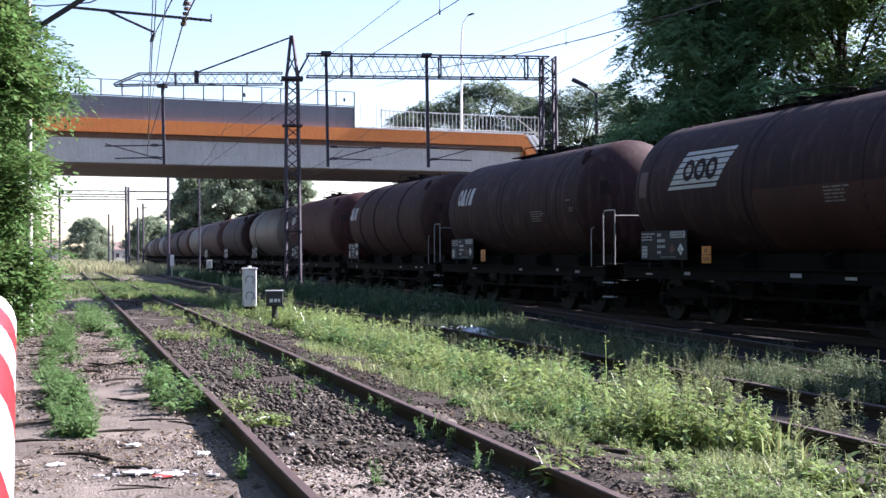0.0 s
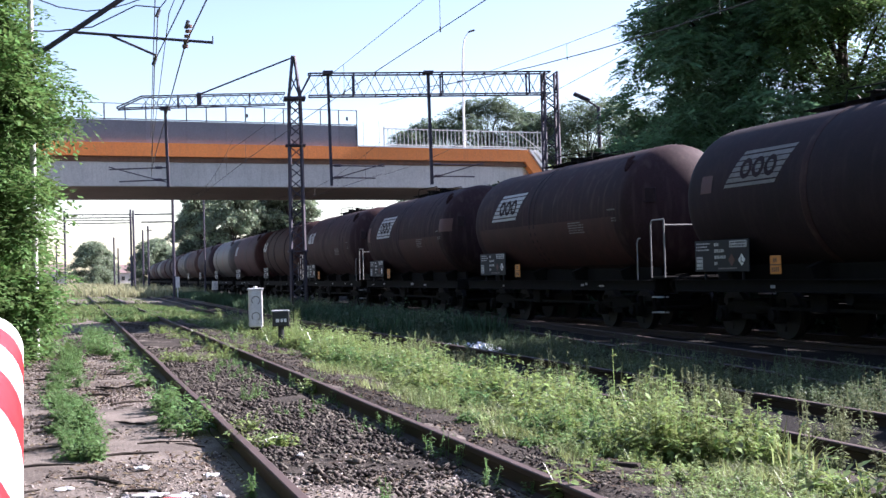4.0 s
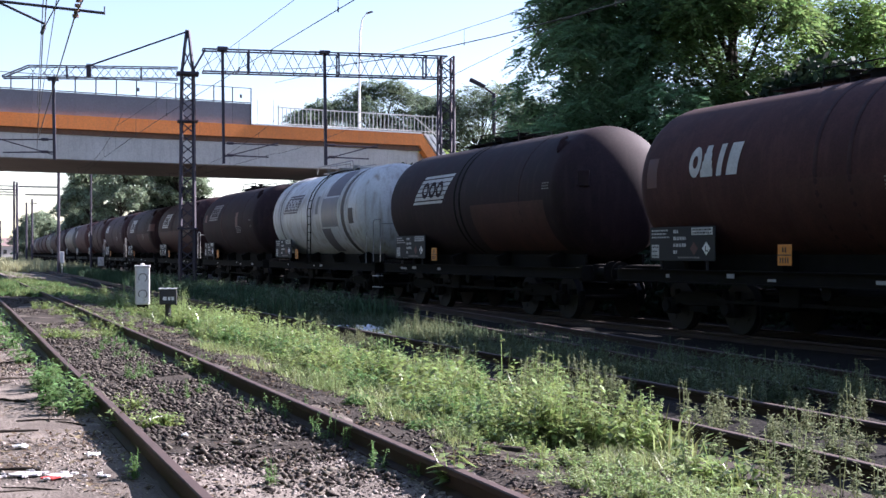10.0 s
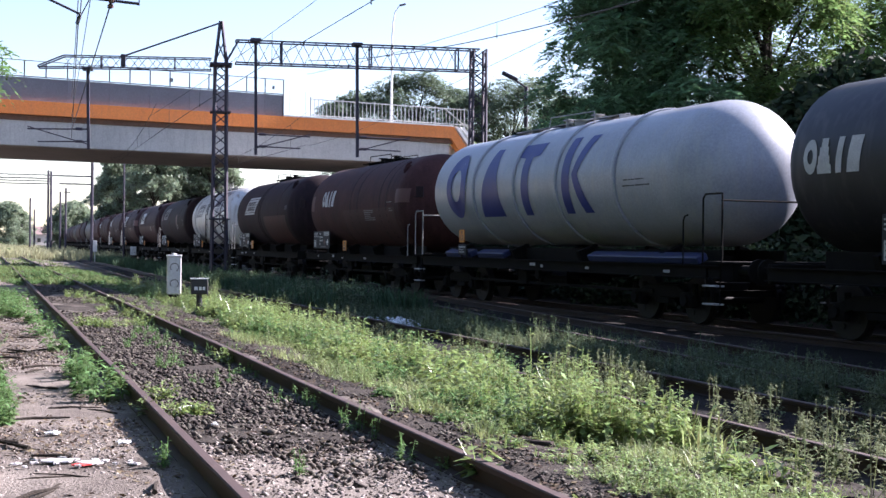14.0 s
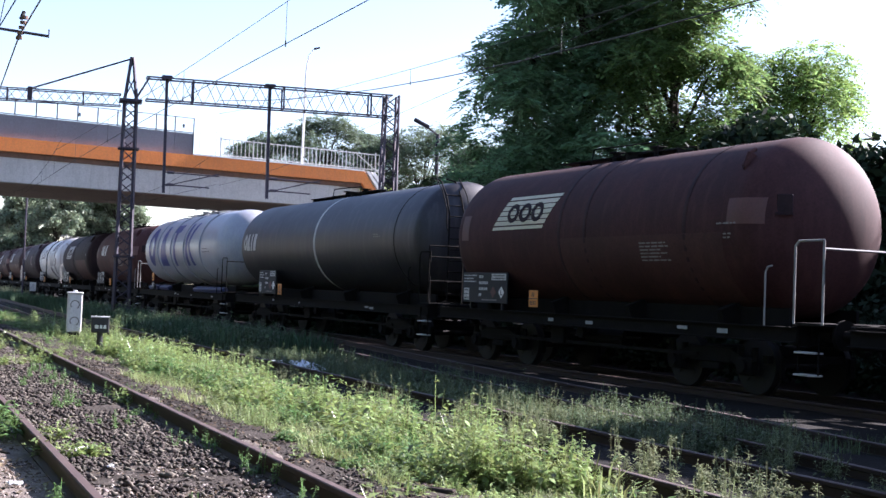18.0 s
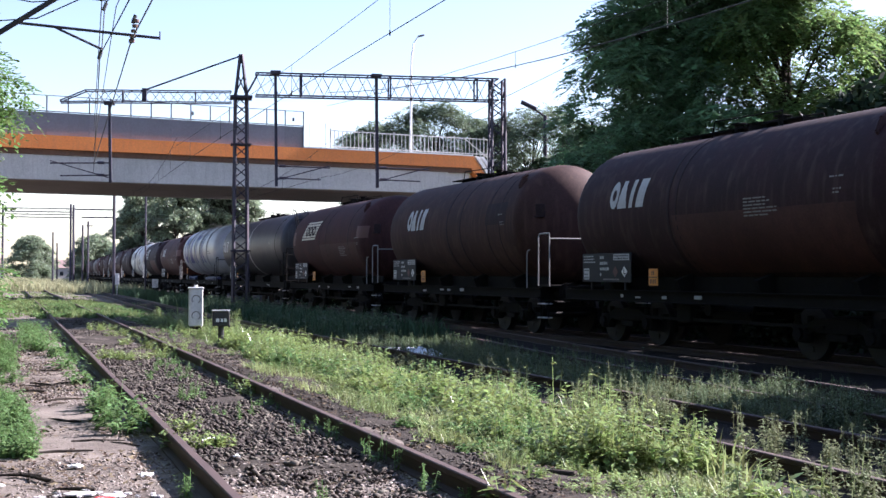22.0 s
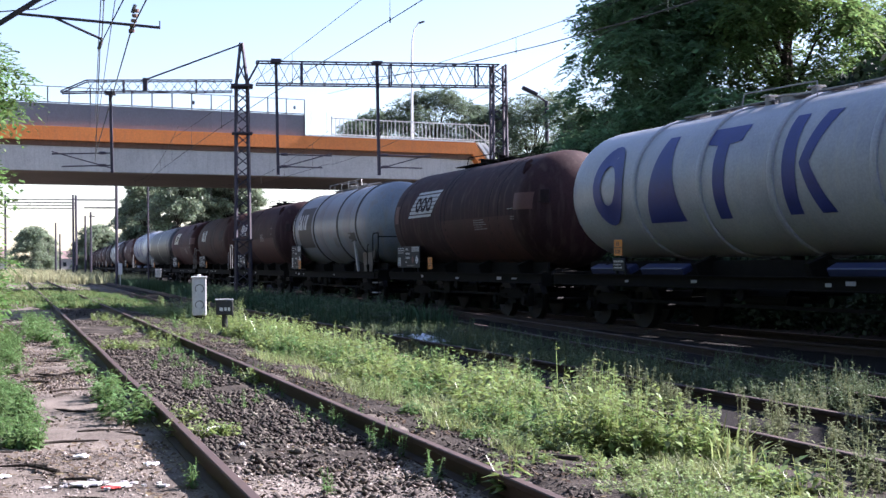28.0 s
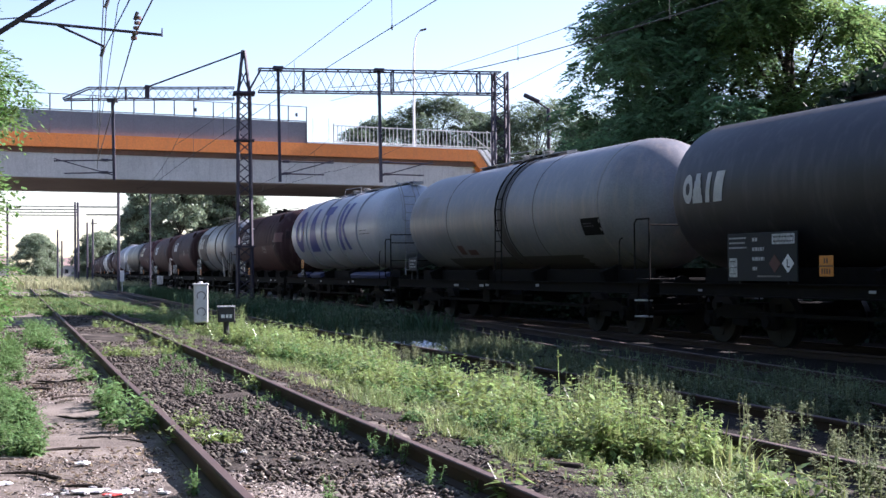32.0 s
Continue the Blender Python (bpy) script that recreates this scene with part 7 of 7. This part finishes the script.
bm = bmesh.new()
box(bm, (0, 0, 1.0), (0.42, 0.05, 0.62), bev=0.01)
part("board", bm, "white_paint", mk)
bm = bmesh.new()
for sgn in (-1, 1):
    bar(bm, (sgn * 0.13, -0.035, 0.75), (0, -0.035, 1.2), 0.05, 0.01)
part("wedge", bm, "sign_black", mk)
bm = bmesh.new()
tube(bm, (0, 0.03, 0), (0, 0.03, 0.75), 0.03, 6)
part("post", bm, "sign_black", mk)


def far_pole(x, y, h, arms, r=0.11):
    p = thing("line_pole", "dark pole of the far overhead line", "pole", "far line poles")
    p.matrix_world = pose(x, y, -0.2, 0, 0, 15)
    bm = bmesh.new()
    tube(bm, (0, 0, 0), (0, 0, h), r * 1.15, 8, r)
    part("shaft", bm, "mast_steel", p)
    for z, a, b in arms:
        bm = bmesh.new()
        tube(bm, (a, 0, z), (b, 0, z), r * 0.5, 6)
        part("arm", bm, "mast_steel", p)


def far_gantry(x, y, w, h):
    p = thing("far_gantry", "distant overhead line gantry across the yard", "gantry", "far line poles")
    p.matrix_world = pose(x, y, -0.2, 0, 0, 16)
    for k in (-w / 2, w / 2):
        bm = bmesh.new()
        tube(bm, (k, 0, 0), (k, 0, h + 0.6), 0.16, 8)
        part("shaft", bm, "mast_steel", p)
    for z in (h - 0.9, h):
        bm = bmesh.new()
        tube(bm, (-w / 2, 0, z), (w / 2, 0, z), 0.07, 6)
        part("chord", bm, "mast_steel", p)
    bm = bmesh.new()
    n = int(w / 1.6)
    for i in range(n):
        bar(bm, (-w / 2 + w * i / n, 0, h - 0.9), (-w / 2 + w * (i + 0.5) / n, 0, h), 0.06, 0.04)
        bar(bm, (-w / 2 + w * (i + 0.5) / n, 0, h), (-w / 2 + w * (i + 1) / n, 0, h - 0.9), 0.06, 0.04)
    part("lacing", bm, "mast_steel", p)


for x, y, h, arms in ((-21.6, 97, 10.5, ((6.6, -2.9, 0), (6.0, -2.4, 0))), (-18.2, 92, 9.0, ()), (-38.5, 150, 10.0, ((9.05, -7.2, 0.2), (8.4, -7.0, 0.2))), (-54.1, 200, 8.4, ()), (-55.9, 220, 8.5, ()),
                      (-44.5, 180, 8.7, ()), (-41.3, 170, 8.8, ((8.2, -0.3, 0.6),)), (-70, 262, 8.2, ()), (-83, 300, 8, ()), (-76, 240, 9.0, ((8.2, -3, 0),))):
    far_pole(x, y, h, arms, (0.03 if y < 95 else 0.075) + y * 0.0003)
far_gantry(-53, 188, 10, 11.5)
bm = bmesh.new()
box(bm, (0, 0, 1.3), (0.30, 0.05, 0.85), bev=0.01)
tube(bm, (0, 0.04, 0), (0, 0.04, 1.0), 0.03, 6)
ob = new("mast_plate", mesh_of("mast_plate", bm, "white_paint"))
ob.matrix_world = pose(-21.25, 96.6, -0.2, 0, 0, 12)
tagged(ob, "white plate on a short post beside the far mast", "sign", "far line poles")


def far_house(x, y, w, d, h, rz):
    b = thing("house", "low far-off house with a dull red roof", "house", "far houses")
    b.matrix_world = pose(x, y, -0.2, 0, 0, rz)
    bm = bmesh.new()
    box(bm, (0, 0, h / 2), (w, d, h))
    part("wall", bm, "wall_far", b)
    bm = bmesh.new()
    vs = [bm.verts.new(p) for p in ((-w / 2 - 0.4, -d / 2 - 0.4, h), (w / 2 + 0.4, -d / 2 - 0.4, h), (w / 2 + 0.4, d / 2 + 0.4, h), (-w / 2 - 0.4, d / 2 + 0.4, h), (-w / 2, 0, h + 2.2), (w / 2, 0, h + 2.2))]
    for q in ((0, 1, 5, 4), (2, 3, 4, 5), (0, 4, 3), (1, 2, 5), (0, 3, 2, 1)):
        bm.faces.new([vs[i] for i in q])
    part("roof", bm, "roof_far", b)
    for k in range(3):
        bm = bmesh.new()
        box(bm, (-w * 0.3 + k * w * 0.3, -d / 2 - 0.02, h * 0.55), (0.9, 0.08, 1.1))
        part("window", bm, "glass_dark", b)


far_house(-110, 330, 14, 9, 4.0, 20)
far_house(-132, 350, 12, 9, 4.5, 5)
far_house(-92, 345, 10, 8, 3.5, 30)


def far_wood(name, x0, y0, x1, y1, n, h, seed):
    """A far belt of woods, as joined leaf clumps with an uneven top."""
    rnd = np.random.default_rng(seed)
    cs, rs = [], []
    for k in range(n):
        u = rnd.random()
        hh = h * (0.75 + 0.35 * noise.noise(Vector((u * 9, seed, 0))))
        cs.append((x0 + (x1 - x0) * u, y0 + (y1 - y0) * u + rnd.normal() * 6, hh * rnd.random() ** 0.7))
        rs.append(h * 0.22 * (0.6 + rnd.random()))
    v, f = leaf_cloud(cs, rs, n * 60, h * 0.045, rnd, 0.8, 0.2, 0.7)
    tagged(cloud(name, v, f, "leaf_grey"), "far belt of dull green woods behind the yard", "woods", "", "stuff")


far_wood("far_woods", -260, 420, -20, 480, 260, 7, 3)
far_wood("far_woods", -20, 330, 260, 300, 260, 14, 4)


# the nearest stones between the siding's rails, each a piece of its own
def loose_stones():
    bed_ = next(o for o in bpy.data.objects if o.name.startswith("cinder_bed"))
    rg = np.random.default_rng(77)
    kinds = []
    for k in range(8):
        v, f = stones(np.zeros((1, 3)), np.array([1.0]), rg)
        me = bpy.data.meshes.new("stone")
        me.from_pydata([tuple(q) for q in v], [], [tuple(int(i) for i in q) for q in f])
        me.materials.append(MATS["stone_piece"])
        kinds.append(me)
    for i in range(290):
        y = 8.6 + 3.6 * rg.random() ** 0.8
        x = siding_x(y) + rg.uniform(-0.62, 0.54)
        r = 0.016 + 0.032 * rg.random() ** 1.4
        o = new("stone", kinds[i % 8])
        o.parent = bed_
        o.matrix_basis = Matrix.LocRotScale((x, y, 0.012 + r * 0.25), Euler((rg.normal() * 0.3, rg.normal() * 0.3, rg.uniform(0, 6.28))), (r, r * rg.uniform(0.7, 1.2), r * rg.uniform(0.6, 1.0)))


loose_stones()

# ---- motion ----
V16, ACC = 6.285, 0.0163


def run(s16, t):
    T = t - 16
    return s16 + V16 * T + ACC * T * T


def motions():
    times = [i * 1.0 for i in range(33)]
    for w, s16 in WAGONS:
        rows = []
        for t in times:
            x, y, th = main_at(run(s16, t))
            rows.append((t, pose(x, y, RAIL_Z, 0, 0, -math.degrees(th))))
        walk(w, rows)
    # wheels of the wagons that pass close by
    steps = [i * 0.1 for i in range(321)]
    for ws, q, s16 in WHEEL_ROWS:
        if -60 < s16 < 135:
            walk(ws, [(t, pose(0, q, 0.47, -math.degrees(run(0, t) / 0.46), 0, 0)) for t in steps])


motions()
